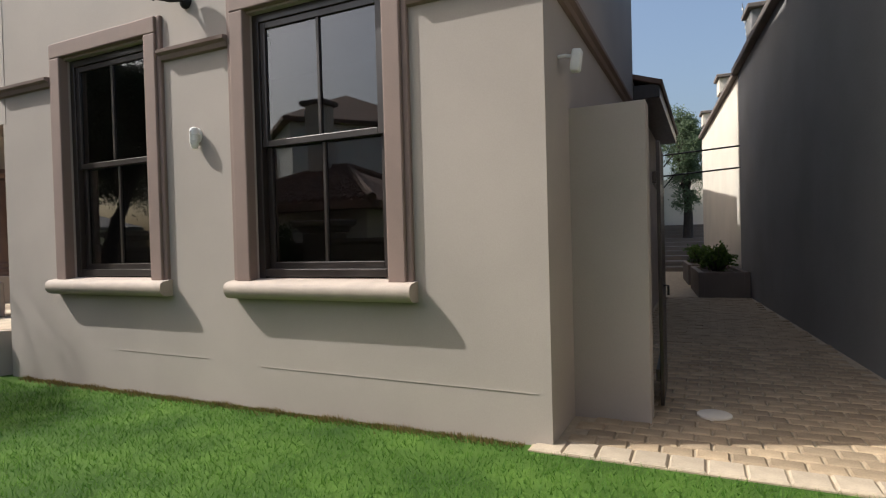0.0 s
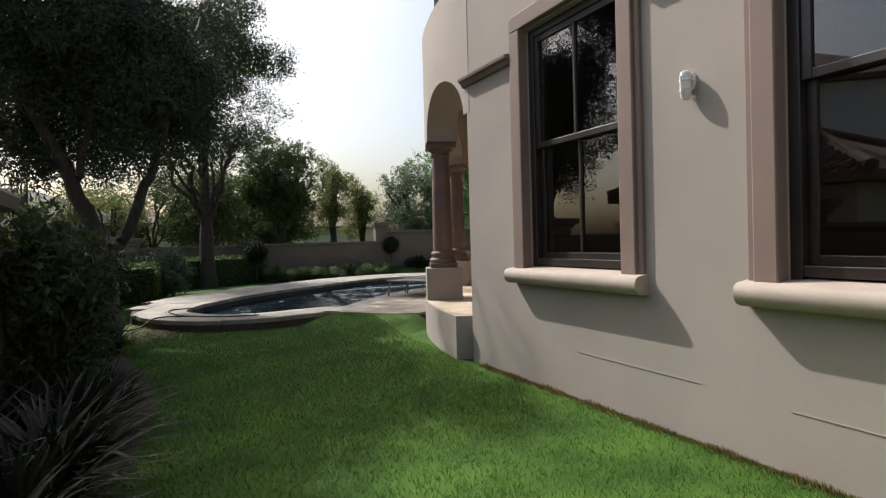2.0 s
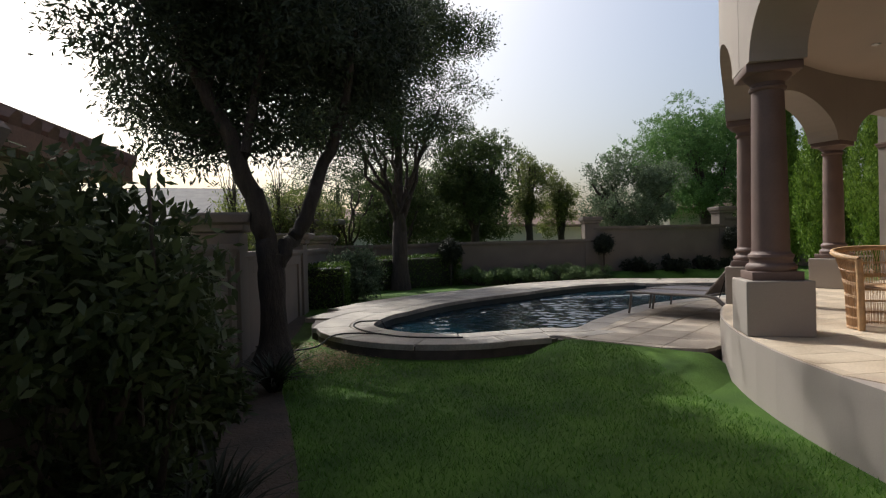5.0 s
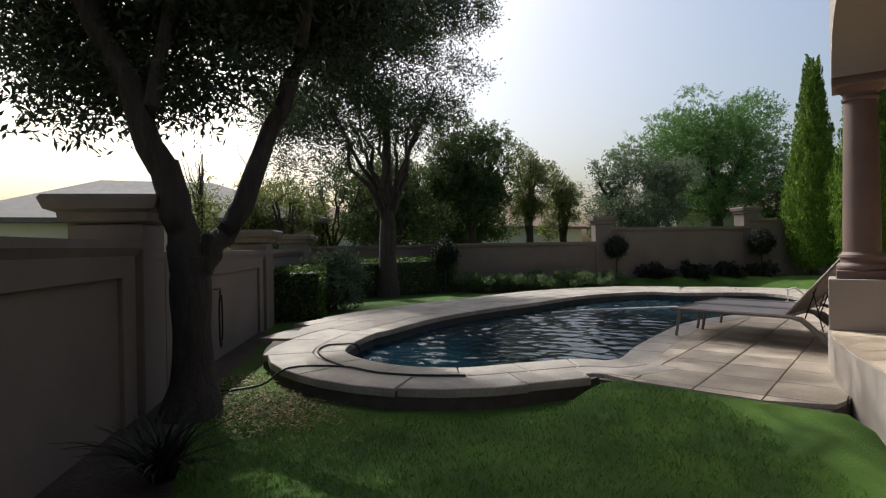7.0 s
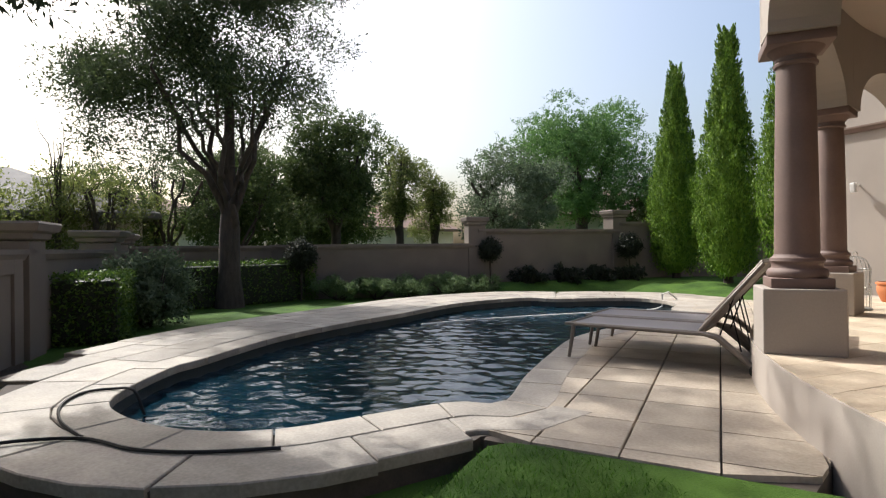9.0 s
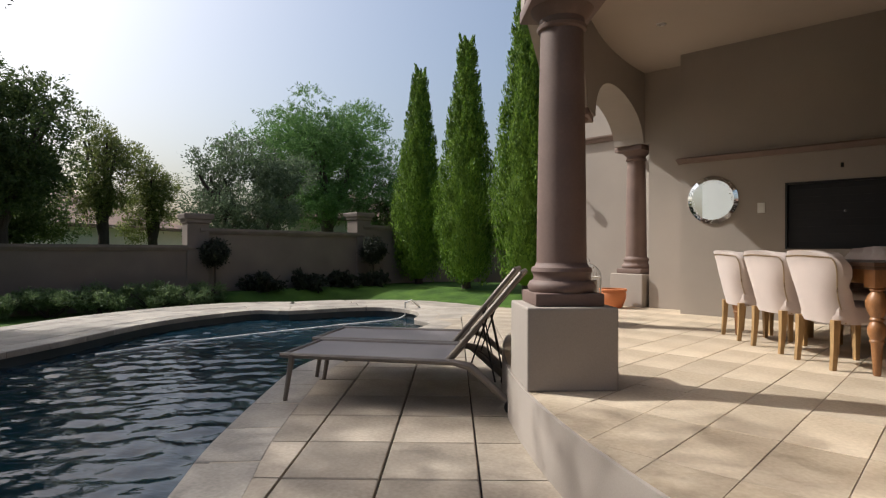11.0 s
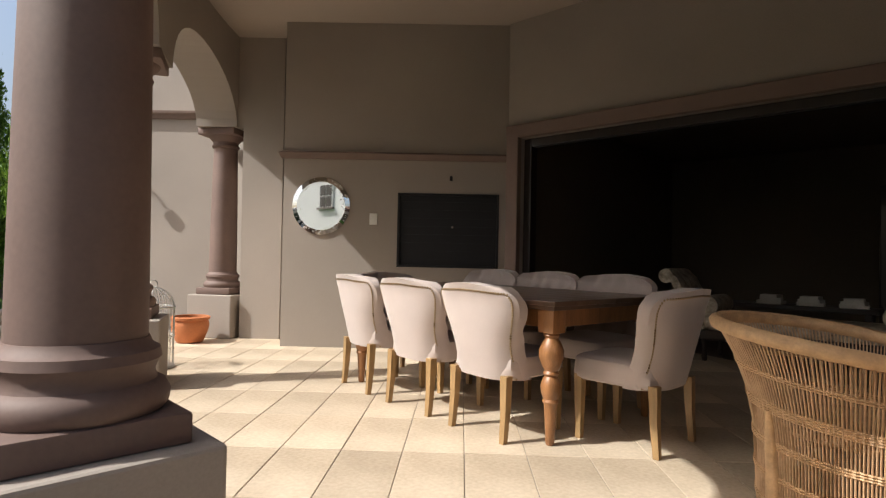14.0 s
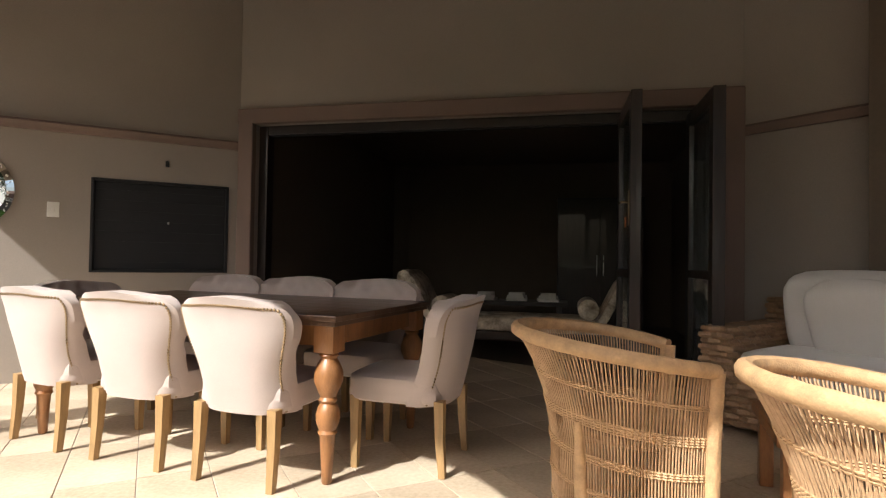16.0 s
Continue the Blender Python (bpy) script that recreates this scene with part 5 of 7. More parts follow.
P = np.stack([cx, cy, 0.022 + 0.022 * lr.random(n)], 1)
a = lr.normal(size=(n, 3)) * np.array([1, 1, 0.25])
a /= np.linalg.norm(a, axis=1)[:, None]
b = np.cross(a, np.array([0, 0, 1.0]) + lr.normal(size=(n, 3)) * 0.3)
L = 0.008 + 0.014 * lr.random((n, 1))
V = np.stack([P - a * L, P + b * L * 0.4, P + a * L, P - b * L * 0.4], 1).reshape(-1, 3)
V[:, 2] = np.maximum(V[:, 2], 0.014)
fallen = cloud_part("fallen_leaves", V, np.arange(n * 4).reshape(-1, 4), LEAF_DRY, None)
tagged(fallen, "scattered dry leaves on the soil under the tree", "leaves", "", "stuff")

# ---- patio furniture ----
TA, TB = DB, DA                       # along the table, and across it
T_ANG = math.degrees(math.atan2(DA.y, DA.x))


def grid_skin(bm, f, nu, nv):
    """A closed skin from two faces: f(u, v, side) gives a point, u in -1..1, v in 0..1, side 0 front or 1 back."""
    g = [[[bm.verts.new(f(-1 + 2 * i / nu, j / nv, s)) for i in range(nu + 1)] for j in range(nv + 1)] for s in (0, 1)]
    for j in range(nv):
        for i in range(nu):
            bm.faces.new((g[0][j][i], g[0][j][i + 1], g[0][j + 1][i + 1], g[0][j + 1][i]))
            bm.faces.new((g[1][j][i], g[1][j + 1][i], g[1][j + 1][i + 1], g[1][j][i + 1]))
    for j in range(nv):
        for i in (0, nu):
            bm.faces.new((g[0][j][i], g[0][j + 1][i], g[1][j + 1][i], g[1][j][i]))
    for i in range(nu):
        for j in (0, nv):
            bm.faces.new((g[0][j][i], g[1][j][i], g[1][j][i + 1], g[0][j][i + 1]))
    bmesh.ops.recalc_face_normals(bm, faces=bm.faces[:])
    return bm


def pad(bm, c, s, puff, nu=14, nv=12, m=None):
    """A soft cushion: a box with swollen faces and round edges."""
    m = m or Matrix()
    had = len(bm.verts)
    vs = bmesh.ops.create_cube(bm, size=2.0)["verts"]
    es = list({e for v in vs for e in v.link_edges})
    bmesh.ops.subdivide_edges(bm, edges=es, cuts=7, use_grid_fill=True)
    for v in list(bm.verts)[had:]:
        x, y, z = v.co
        k = 7.0
        n = (abs(x) ** k + abs(y) ** k + abs(z) ** k) ** (1 / k)
        x, y, z = x / n, y / n, z / n
        bul = 1 + puff * (1 - x * x) * (1 - y * y) if abs(z) > 0.5 else 1
        w = 0.012 * math.sin(9 * x + 4 * y) * math.sin(7 * y - 3 * z)
        v.co = m @ Vector((c[0] + x * s[0] / 2 * (1 + w), c[1] + y * s[1] / 2 * (1 + w), c[2] + z * s[2] / 2 * bul))
    return bm


BACK_H, SEAT_Z = 0.47, 0.46


def back_width(v):
    t = min(1.0, max(0.0, (v - 0.28) / 0.55))
    return 0.243 + 0.066 * t * t * (3 - 2 * t) - (0.085 * ((v - 0.84) / 0.16) ** 2.2 if v > 0.84 else 0)


def back_point(u, v, side):
    w = back_width(v)
    x = u * w
    wing = (0.11 * abs(u) ** 4 + 0.02 * u * u) * (0.6 + 0.4 * (1 - v))
    y = -0.205 - 0.075 * v - 0.02 * math.sin(v * 3.14) + wing - 0.03 * max(0.0, v - 0.75) ** 2 * 16
    z = 0.33 + v * (BACK_H + 0.05) + 0.010 * max(0.0, v - 0.7) / 0.3 * math.cos(u * 2.6)
    if side == 0:
        t = 0.062 * (1 - 0.35 * abs(u) ** 4)
        dim = 0.0
        for r in range(4):
            for k in range(-2, 3):
                bu, bv = (k + (0.5 if r % 2 else 0)) * 0.40, 0.36 + 0.18 * r
                q = ((u - bu) / 0.11) ** 2 + ((v - bv) / 0.075) ** 2
                dim += 0.022 * math.exp(-q)
        if v > 0.93:
            t += 0.01
        y += t - dim
    else:
        y -= 0.018 + (0.02 * v ** 4)
    return (x, y, z)


def dining_chair(at, turn, label):
    ob = thing("dining_chair", (*at, Z_PATIO), turn, label, "chair", "chairs round the table")
    bm = bmesh.new()
    pad(bm, (0, 0.045, 0.40), (0.485, 0.49, 0.145), 0.10)
    part("seat", bm, FABRIC, ob, "", True)
    part("backrest", grid_skin(bmesh.new(), back_point, 32, 26), FABRIC, ob, "", True)
    bm = bmesh.new()
    for sx in (-1, 1):
        for k in range(34):
            v = 0.02 + 0.90 * k / 33
            p = Vector(back_point(sx * 0.91, v, 1)) + Vector((0, 0.002, 0))
            lathe(bm, [(0.0082, 0.0), (0.0068, 0.004), (0.0, 0.0068)], seg=6, m=Matrix.Translation(p) @ pose(0, 0, 0, 90, 0, 0))
    for k in range(40):
        u = -0.88 + 1.76 * k / 39
        p = Vector(back_point(u, 0.93, 1)) + Vector((0, 0.002, 0))
        lathe(bm, [(0.0082, 0.0), (0.0068, 0.004), (0.0, 0.0068)], seg=6, m=Matrix.Translation(p) @ pose(0, 0, 0, 90, 0, 0))
    part("nailhead_trim", bm, BRASS, ob, "aged brass nailhead studs")
    for x, y, tx, ty in ((-0.205, 0.24, 0.0, 0.0), (0.205, 0.24, 0.0, 0.0), (-0.205, -0.195, -0.004, -0.02), (0.205, -0.195, 0.004, -0.02)):
        bm = bmesh.new()
        rows = []
        for t in (0, 0.5, 1):
            a = 0.024 - 0.008 * t
            cx, cy, cz = x + tx * t, y + ty * t * t, 0.36 * (1 - t)
            rows.append([bm.verts.new((cx + q * a, cy + r * a, cz)) for q, r in ((-1, -1), (1, -1), (1, 1), (-1, 1))])
        for lo, hi in zip(rows, rows[1:]):
            for k in range(4):
                bm.faces.new((lo[k], hi[k], hi[(k + 1) % 4], lo[(k + 1) % 4]))
        bm.faces.new(rows[0])
        bm.faces.new(rows[-1][::-1])
        bmesh.ops.recalc_face_normals(bm, faces=bm.faces[:])
        part("leg", bm, OAK, ob, "tapered oak leg")
    return ob


TK = Vector((-6.40, 11.40))


def tp(a, b):
    q = TK + TA * a + TB * b
    return (q.x, q.y)


TL, TW = 2.06, 1.12
first = dining_chair((-6.43, 11.87), T_ANG - 90, "oatmeal linen dining chair with oak legs, pushed under the table")
for at, turn, label in (((-6.62, 12.50), T_ANG - 90, ""), ((-6.79, 13.15), T_ANG - 97, ""),
                        ((-5.825, 11.42), T_ANG + 4, "oatmeal linen dining chair with brass nailheads at the table end"),
                        (tp(TL + 0.02, 0.50), T_ANG + 180, "oatmeal linen dining chair at the far table end"),
                        (tp(0.42, 0.98), T_ANG + 90, "button-tufted linen dining chair facing the pool"), (tp(1.03, 0.98), T_ANG + 90, "button-tufted linen dining chair facing the pool"),
                        (tp(1.64, 0.98), T_ANG + 90, "button-tufted linen dining chair facing the pool")):
    tall = 1.05 if "tufted" in label else 1.0
    c = copy_thing(first, pose(*at, Z_PATIO, 0, 0, turn) @ Matrix.Diagonal((1.03, 1, tall, 1)))
    if label:
        c["label"] = label

table = thing("dining_table", (*TK, Z_PATIO), math.degrees(math.atan2(TA.y, TA.x)) - 90, "large honey wood dining table with turned legs and dark top", "table")
top = part("tabletop", box(bmesh.new(), (TW / 2, TL / 2, 0.738), (TW - 0.03, TL - 0.03, 0.022), 0, 0.003), TABLETOP, table, "dark planked top")
for k in range(6):
    part("plank", box(bmesh.new(), (TW * (k + 0.5) / 6, TL / 2, 0.763), (TW / 6 - 0.0025, TL, 0.027), 0, 0.004), TABLETOP, top)
bm = bmesh.new()
for c, s in (((TW / 2, 0.10, 0.675), (TW - 0.22, 0.03, 0.10)), ((TW / 2, TL - 0.10, 0.675), (TW - 0.22, 0.03, 0.10)), ((0.10, TL / 2, 0.675), (0.03, TL - 0.22, 0.10)), ((TW - 0.10, TL / 2, 0.675), (0.03, TL - 0.22, 0.10))):
    box(bm, c, s, 0, 0.004)
part("apron", bm, TABLEWOOD, table)
for x in (0.085, TW - 0.085):
    for y in (0.085, TL - 0.085):
        bm = box(bmesh.new(), (x, y, 0.665), (0.105, 0.105, 0.125), 0, 0.005)
        lathe(bm, [(0.018, 0.0), (0.024, 0.01), (0.030, 0.13), (0.036, 0.22), (0.046, 0.235), (0.040, 0.25), (0.052, 0.28), (0.056, 0.32), (0.045, 0.355), (0.034, 0.37), (0.044, 0.385), (0.036, 0.40), (0.050, 0.43), (0.066, 0.47), (0.067, 0.51), (0.052, 0.55), (0.036, 0.575), (0.046, 0.59), (0.038, 0.603)], (x, y, 0), 28)
        part("leg", bm, TABLEWOOD, table, "turned baluster leg", True)


def cane_chair(at, turn):
    """A woven cane tub chair; it faces +y, with a high flared back and sloping arms."""
    ob = thing("cane_tub_chair", (*at, Z_PATIO), turn, "golden cane tub chair with flared rim, standing on the patio", "chair", "cane tub chairs")

    def shell(a, t):
        # a: angle from the back (0) to the arm ends (+-125 degrees); t: 0 floor, 1 rim
        top = 0.655 + 0.11 * math.cos(a * 0.62) ** 1.3
        flare = 0.325 + 0.02 * t * (1 + math.cos(a)) + (0.055 + 0.075 * math.cos(a)) * max(0.0, t - 0.45) ** 2 * 3
        return Vector((math.sin(a) * flare * 1.06, -math.cos(a) * flare, top * t))
    A = math.radians(122)
    bm = bmesh.new()
    n = 132
    for k in range(n + 1):
        a = -A + 2 * A * k / n
        tube(bm, [shell(a, t) + Vector((0.002 * math.sin(k * 3.7), 0, 0)) for t in (0.0, 0.25, 0.5, 0.68, 0.84, 1.0)], 0.0032, 4)
    tagged(part("cane_ribs", bm, CANE, ob, "thin upright canes"), kind="stuff")
    for t, w in ((0.02, 2), (0.16, 2), (0.30, 2), (0.45, 3), (0.62, 4), (0.80, 2)):
        bm = bmesh.new()
        for q in range(w):
            for off in (1, -1):
                pts = []
                for k in range(67):
                    a = -A + 2 * A * k / 66
                    p = shell(a, t + q * 0.013)
                    p += Vector((math.sin(a), -math.cos(a), 0)) * 0.005 * off * (1 if k % 2 else -1)
                    pts.append(p)
                tube(bm, pts, 0.0042, 4)
        tagged(part("woven_band", bm, CANE_BIND, ob), kind="stuff")
    bm = bmesh.new()
    rim_pts = [shell(-A + 2 * A * k / 40, 1.0) for k in range(41)]
    tube(bm, rim_pts, [0.026 + 0.0015 * (k % 2) for k in range(41)], 9)
    part("bound_rim", bm, CANE_BIND, ob, "thick cane-wrapped rim", True)
    for sx in (-1, 1):
        part("arm_post", tube(bmesh.new(), [shell(sx * A, t) for t in np.linspace(0, 1, 16)], [0.030 + 0.0015 * (k % 2) for k in range(16)], 9), CANE_BIND, ob, "cane-wrapped front post", True)
        part("brace", tube(bmesh.new(), [shell(sx * 0.75, t) * 1.01 for t in (0.0, 0.3, 0.62)], [0.034, 0.026, 0.014], 9), CANE_BIND, ob, "", True)
    bm = bmesh.new()
    lathe(bm, [(0.0, 0.385), (0.29, 0.385), (0.30, 0.40), (0.29, 0.415), (0.0, 0.415)], seg=28)
    part("seat", bm, CANE, ob, "", True)
    return ob


c1 = cane_chair((-5.84, 10.25), -150)
copy_thing(c1, pose(-6.33, 9.31, Z_PATIO, 0, 0, -142))

# rattan sofa against the curved wall
sofa = thing("rattan_sofa", (-4.10, 9.25, Z_PATIO), 90 - 17, "brown woven rattan sofa with white cotton cushions", "sofa")


def weave(owner, c, s, pitch=0.040, r=0.019):
    """A box of woven rattan: rows of canes that pass over and under."""
    nz = int(s[2] / pitch)
    for j in range(nz + 1):
        z = c[2] - s[2] / 2 + r + j * (s[2] - 2 * r) / nz
        pts = []
        per = [(-1, -1), (1, -1), (1, 1), (-1, 1), (-1, -1)]
        for (x0, y0), (x1, y1) in zip(per, per[1:]):
            ln = s[0] if x0 != x1 else s[1]
            m = max(2, int(ln / 0.065))
            for k in range(m):
                t = k / m
                o = 0.016 * (1 if (k + j) % 2 else -1)
                px, py = x0 + (x1 - x0) * t, y0 + (y1 - y0) * t
                nx, ny = (y1 - y0) / 2, -(x1 - x0) / 2
                pts.append((c[0] + px * (s[0] / 2 - 0.012) + nx * o, c[1] + py * (s[1] / 2 - 0.012) + ny * o, z))
        part("cane", tube(bmesh.new(), pts, r, 5, True), RATTAN, owner)


def woven(name, c, s, label=""):
    core = part(name, box(bmesh.new(), c, (s[0] - 0.03, s[1] - 0.03, s[2] - 0.02)), RATTAN, sofa, label)
    weave(core, c, s)


woven("base", (0, 0, 0.20), (2.1, 0.86, 0.30))
for sx in (-1, 1):
    woven("arm", (sx * 0.98, 0.02, 0.44), (0.20, 0.88, 0.42), "woven rattan arm")
woven("back", (0, -0.40, 0.52), (2.1, 0.12, 0.58))
for sx in (-1, 1):
    part("seat_cushion", pad(bmesh.new(), (sx * 0.44, 0.06, 0.43), (0.88, 0.76, 0.17), 0.12), CUSHION, sofa, "", True)
    part("back_cushion", pad(bmesh.new(), (0, 0, 0), (0.80, 0.24, 0.52), 0.1, m=pose(sx * 0.43, -0.22, 0.73, -14, 0, sx * 4)), CUSHION, sofa, "", True)
part("scatter_cushion", pad(bmesh.new(), (0, 0, 0), (0.55, 0.20, 0.46), 0.25, m=pose(0.35, -0.02, 0.70, -24, 0, -6)), CUSHION, sofa, "", True)

low = thing("coffee_table", (-5.15, 9.45, Z_PATIO), T_ANG, "low reddish wooden coffee table between the seats", "table")
part("tabletop", box(bmesh.new(), (0, 0, 0.36), (0.62, 0.95, 0.05), 0, 0.008), TABLEWOOD, low)
for x in (-0.26, 0.26):
    for y in (-0.42, 0.42):
        part("leg", box(bmesh.new(), (x, y, 0.168), (0.06, 0.06, 0.336), 0, 0.006), TABLEWOOD, low)

# ---- folding doors, fireplace door, mirror, switch ----
def door_leaf(s, swing):
    q = dp(s, 0.02)
    ob = thing("folding_door_leaf", (*q, Z_PATIO + 0.012), DTURN - 90 + swing, "dark timber folding door leaf with glass, folded open", "door", "folding door leaves")
    W, H, f = 0.80, 2.20, 0.105
    bm = bmesh.new()
    for x, z, sx, sz in ((f / 2, H / 2, f, H), (W - f / 2, H / 2, f, H), (W / 2, H - f / 2, W - 2 * f, f), (W / 2, 0.11, W - 2 * f, 0.22), (W / 2, 0.95, W - 2 * f, 0.06)):
        box(bm, (x, 0, z), (sx, 0.045, sz), 0, 0.005)
    part("leaf_frame", bm, DOOR_WOOD, ob)
    for z, h in ((0.22 + 0.35, 0.70), (0.98 + 0.58, 1.16)):
        p = part("pane", box(bmesh.new(), (W / 2, 0, z), (W - 2 * f, 0.006, h)), CLEAR, ob)
        p.visible_shadow = False
    return ob


for s, sw in ((3.46, 1.5), (3.53, -1.5), (3.98, 1.0), (4.05, -1.5)):
    lf = door_leaf(s, sw)
    if s == 3.46:
        bm = box(bmesh.new(), (0.75, -0.027, 1.40), (0.042, 0.006, 0.24), 0, 0.002)
        plate = part("lock_plate", bm, BRASS, lf, "brass lock plate")
        part("lever", tube(bmesh.new(), [(0.75, -0.03, 1.44), (0.75, -0.075, 1.44), (0.65, -0.08, 1.44)], 0.009, 8), BRASS, plate)
        part("keyring", box(bmesh.new(), (0.78, -0.05, 1.30), (0.03, 0.01, 0.07), 0, 0.004), TERRACOTTA, plate, "red key tag")
bm = bmesh.new()
for s, ls in ((OPEN[0] + 0.045, 0.09), (OPEN[1] - 0.045, 0.09)):
    box(bm, (*dp(s, -0.12), (Z_PATIO + 2.83) / 2), (ls, 0.12, 2.83 - Z_PATIO - 0.01), DTURN, 0.006)
box(bm, (*dp((OPEN[0] + OPEN[1]) / 2, -0.12), 2.785), (OPEN[1] - OPEN[0] - 0.18, 0.12, 0.085), DTURN, 0.006)
structure("door_frame", bm, DOOR_WOOD, "dark timber frame of the folding door", "door frame")
structure("door_track", box(bmesh.new(), (*dp((OPEN[0] + OPEN[1]) / 2, -0.10), 2.736), (OPEN[1] - OPEN[0] - 0.2, 0.035, 0.012), DTURN), IRON, "steel sliding track under the door head", "door track")
B_ANG = math.degrees(math.atan2(cd.y, cd.x))


def bp_(s, out=0.0):
    q = Vector(BRAAI_L) + cd * s - cn * out
    return (q.x, q.y)


fd = thing("fireplace_door", (*bp_((braai_hole[0] + braai_hole[1]) / 2, 0.0), braai_hole[2]), B_ANG, "closed black steel roll-down fireplace door", "fireplace door")
fw, fh = braai_hole[1] - braai_hole[0], braai_hole[3] - braai_hole[2]
for k in range(9):
    part("slat", box(bmesh.new(), (0, 0.045, fh * (k + 0.5) / 9), (fw - 0.02, 0.02, fh / 9 - 0.0006), 0, 0.0004), BLACK, fd)
bm = bmesh.new()
for x, z, sx, sz in ((-fw / 2 + 0.012, fh / 2, 0.024, fh), (fw / 2 - 0.012, fh / 2, 0.024, fh), (0, fh - 0.012, fw - 0.048, 0.024), (0, 0.012, fw - 0.048, 0.024)):
    box(bm, (x, 0.015, z), (sx, 0.05, sz), 0, 0.003)
part("frame", bm, BLACK, fd)
part("knob", lathe(bmesh.new(), [(0.012, 0.0), (0.012, 0.02), (0.0, 0.024)], seg=12, m=pose(0.05, 0.035, fh * 0.55, 90, 0, 0)), STEEL, fd)
part("firebox", box(bmesh.new(), (0, 0.30, fh / 2), (fw - 0.01, 0.02, fh - 0.01)), BLACK, fd)

mir = thing("round_mirror", (*bp_(0.415, 0.004), 2.076), B_ANG, "round mirror with an ornate mosaic rim on the fireplace wall", "mirror")
part("mirror_glass", lathe(bmesh.new(), [(0.0, 0.02), (0.262, 0.02), (0.262, 0.012), (0.0, 0.012)], seg=56, m=pose(0, 0, 0, 90, 0, 0)), MIRROR, mir, "clear mirror glass")
part("rim", lathe(bmesh.new(), [(0.255, 0.0), (0.312, 0.0), (0.315, 0.006), (0.312, 0.012), (0.262, 0.0225), (0.255, 0.0225)], seg=64, m=pose(0, 0, 0, 90, 0, 0)), MIRROR, mir, "bevelled mirror border")
mrng = random.Random(3)
for k in range(110):
    a = 2 * math.pi * k / 110 + mrng.uniform(-0.03, 0.03)
    r = mrng.uniform(0.225, 0.300)
    sz = mrng.uniform(0.014, 0.026)
    bm = lathe(bmesh.new(), [(0.0, 0.0), (sz * 0.5, 0.0), (sz * 0.4, 0.002), (0.0, 0.0025)], seg=8)
    bmesh.ops.transform(bm, matrix=pose(0, 0, 0, 90, 0, 0) @ pose(r * math.cos(a), r * math.sin(a), 0.0205, 0, 0, math.degrees(a) + mrng.uniform(-60, 60)) @ Matrix.Diagonal((1, 0.45, 1, 1)), verts=bm.verts[:])
    part("etched_leaf", bm, WHITE, mir)
sw = thing("light_switch", (*bp_(0.985, 0.0), 1.945), B_ANG, "white rectangular light switch on the plastered wall", "switch")
part("plate", box(bmesh.new(), (0, -0.005, 0), (0.085, 0.012, 0.125), 0, 0.004), WHITE, sw)
part("rocker", box(bmesh.new(), (0, -0.013, 0), (0.022, 0.006, 0.04), 0, 0.002), WHITE, sw)
hk = thing("wall_hook", (*bp_(1.82, 0.0), 2.40), B_ANG, "small dark metal hook above the fireplace door", "hook")
part("plate", box(bmesh.new(), (0, -0.004, 0), (0.03, 0.01, 0.05), 0, 0.003), IRON, hk)
part("prong", tube(bmesh.new(), [(0, -0.005, 0.01), (0, -0.035, 0.0), (0, -0.04, 0.025)], 0.006, 6), IRON, hk)

# ---- dim lounge ----
ch = thing("chaise_longue", (*dp(2.50, -1.35), Z_PATIO - 0.01), DTURN, "floral upholstered chaise longue with scrolled wooden ends", "chaise")
part("seat", pad(bmesh.new(), (0, 0, 0.40), (1.70, 0.66, 0.16), 0.08), FLORAL, ch, "", True)
part("frame", box(bmesh.new(), (0, 0, 0.28), (1.76, 0.68, 0.10), 0, 0.02), DOOR_WOOD, ch)
for sx in (-1, 1):
    bm = bmesh.new()
    prof = [(sx * 0.80, 0.34), (sx * 0.92, 0.50), (sx * 1.0, 0.66), (sx * 1.08, 0.82), (sx * 1.19, 0.90)]
    for (x0, z0), (x1, z1) in zip(prof, prof[1:]):
        L = math.hypot(x1 - x0, z1 - z0)
        box(bm, (0, 0, 0), (L + 0.05, 0.64, 0.09), 0, 0.03, m=pose((x0 + x1) / 2, 0, (z0 + z1) / 2, 0, -math.degrees(math.atan2(z1 - z0, x1 - x0)), 0))
    part("scroll_end", bm, FLORAL, ch, "", True)
    part("scroll_roll", tube(bmesh.new(), [(sx * 1.17, -0.31, 0.86), (sx * 1.17, 0.31, 0.86)], 0.075, 14), FLORAL, ch, "", True)
    part("bolster", tube(bmesh.new(), [(sx * 0.76, -0.30, 0.57), (sx * 0.76, -0.28, 0.57), (sx * 0.76, 0.28, 0.57), (sx * 0.76, 0.30, 0.57)], [0.05, 0.105, 0.105, 0.05], 16), FLORAL, ch, "round bolster cushion", True)
    for sy in (-1, 1):
        part("leg", lathe(bmesh.new(), [(0.02, 0.0), (0.03, 0.05), (0.022, 0.12), (0.035, 0.24)], (sx * 0.78, sy * 0.27, 0), 12), DOOR_WOOD, ch, "", True)
con = thing("console_table", (*dp(2.1, -2.6), Z_PATIO - 0.01), DTURN, "dark wooden console table behind the chaise", "table")
part("tabletop", box(bmesh.new(), (0, 0, 0.52), (1.9, 0.5, 0.05), 0, 0.006), DOOR_WOOD, con)
for sx in (-0.85, 0.85):
    for sy in (-0.2, 0.2):
        part("leg", box(bmesh.new(), (sx, sy, 0.2475), (0.06, 0.06, 0.495), 0, 0.004), DOOR_WOOD, con)
brng = random.Random(8)
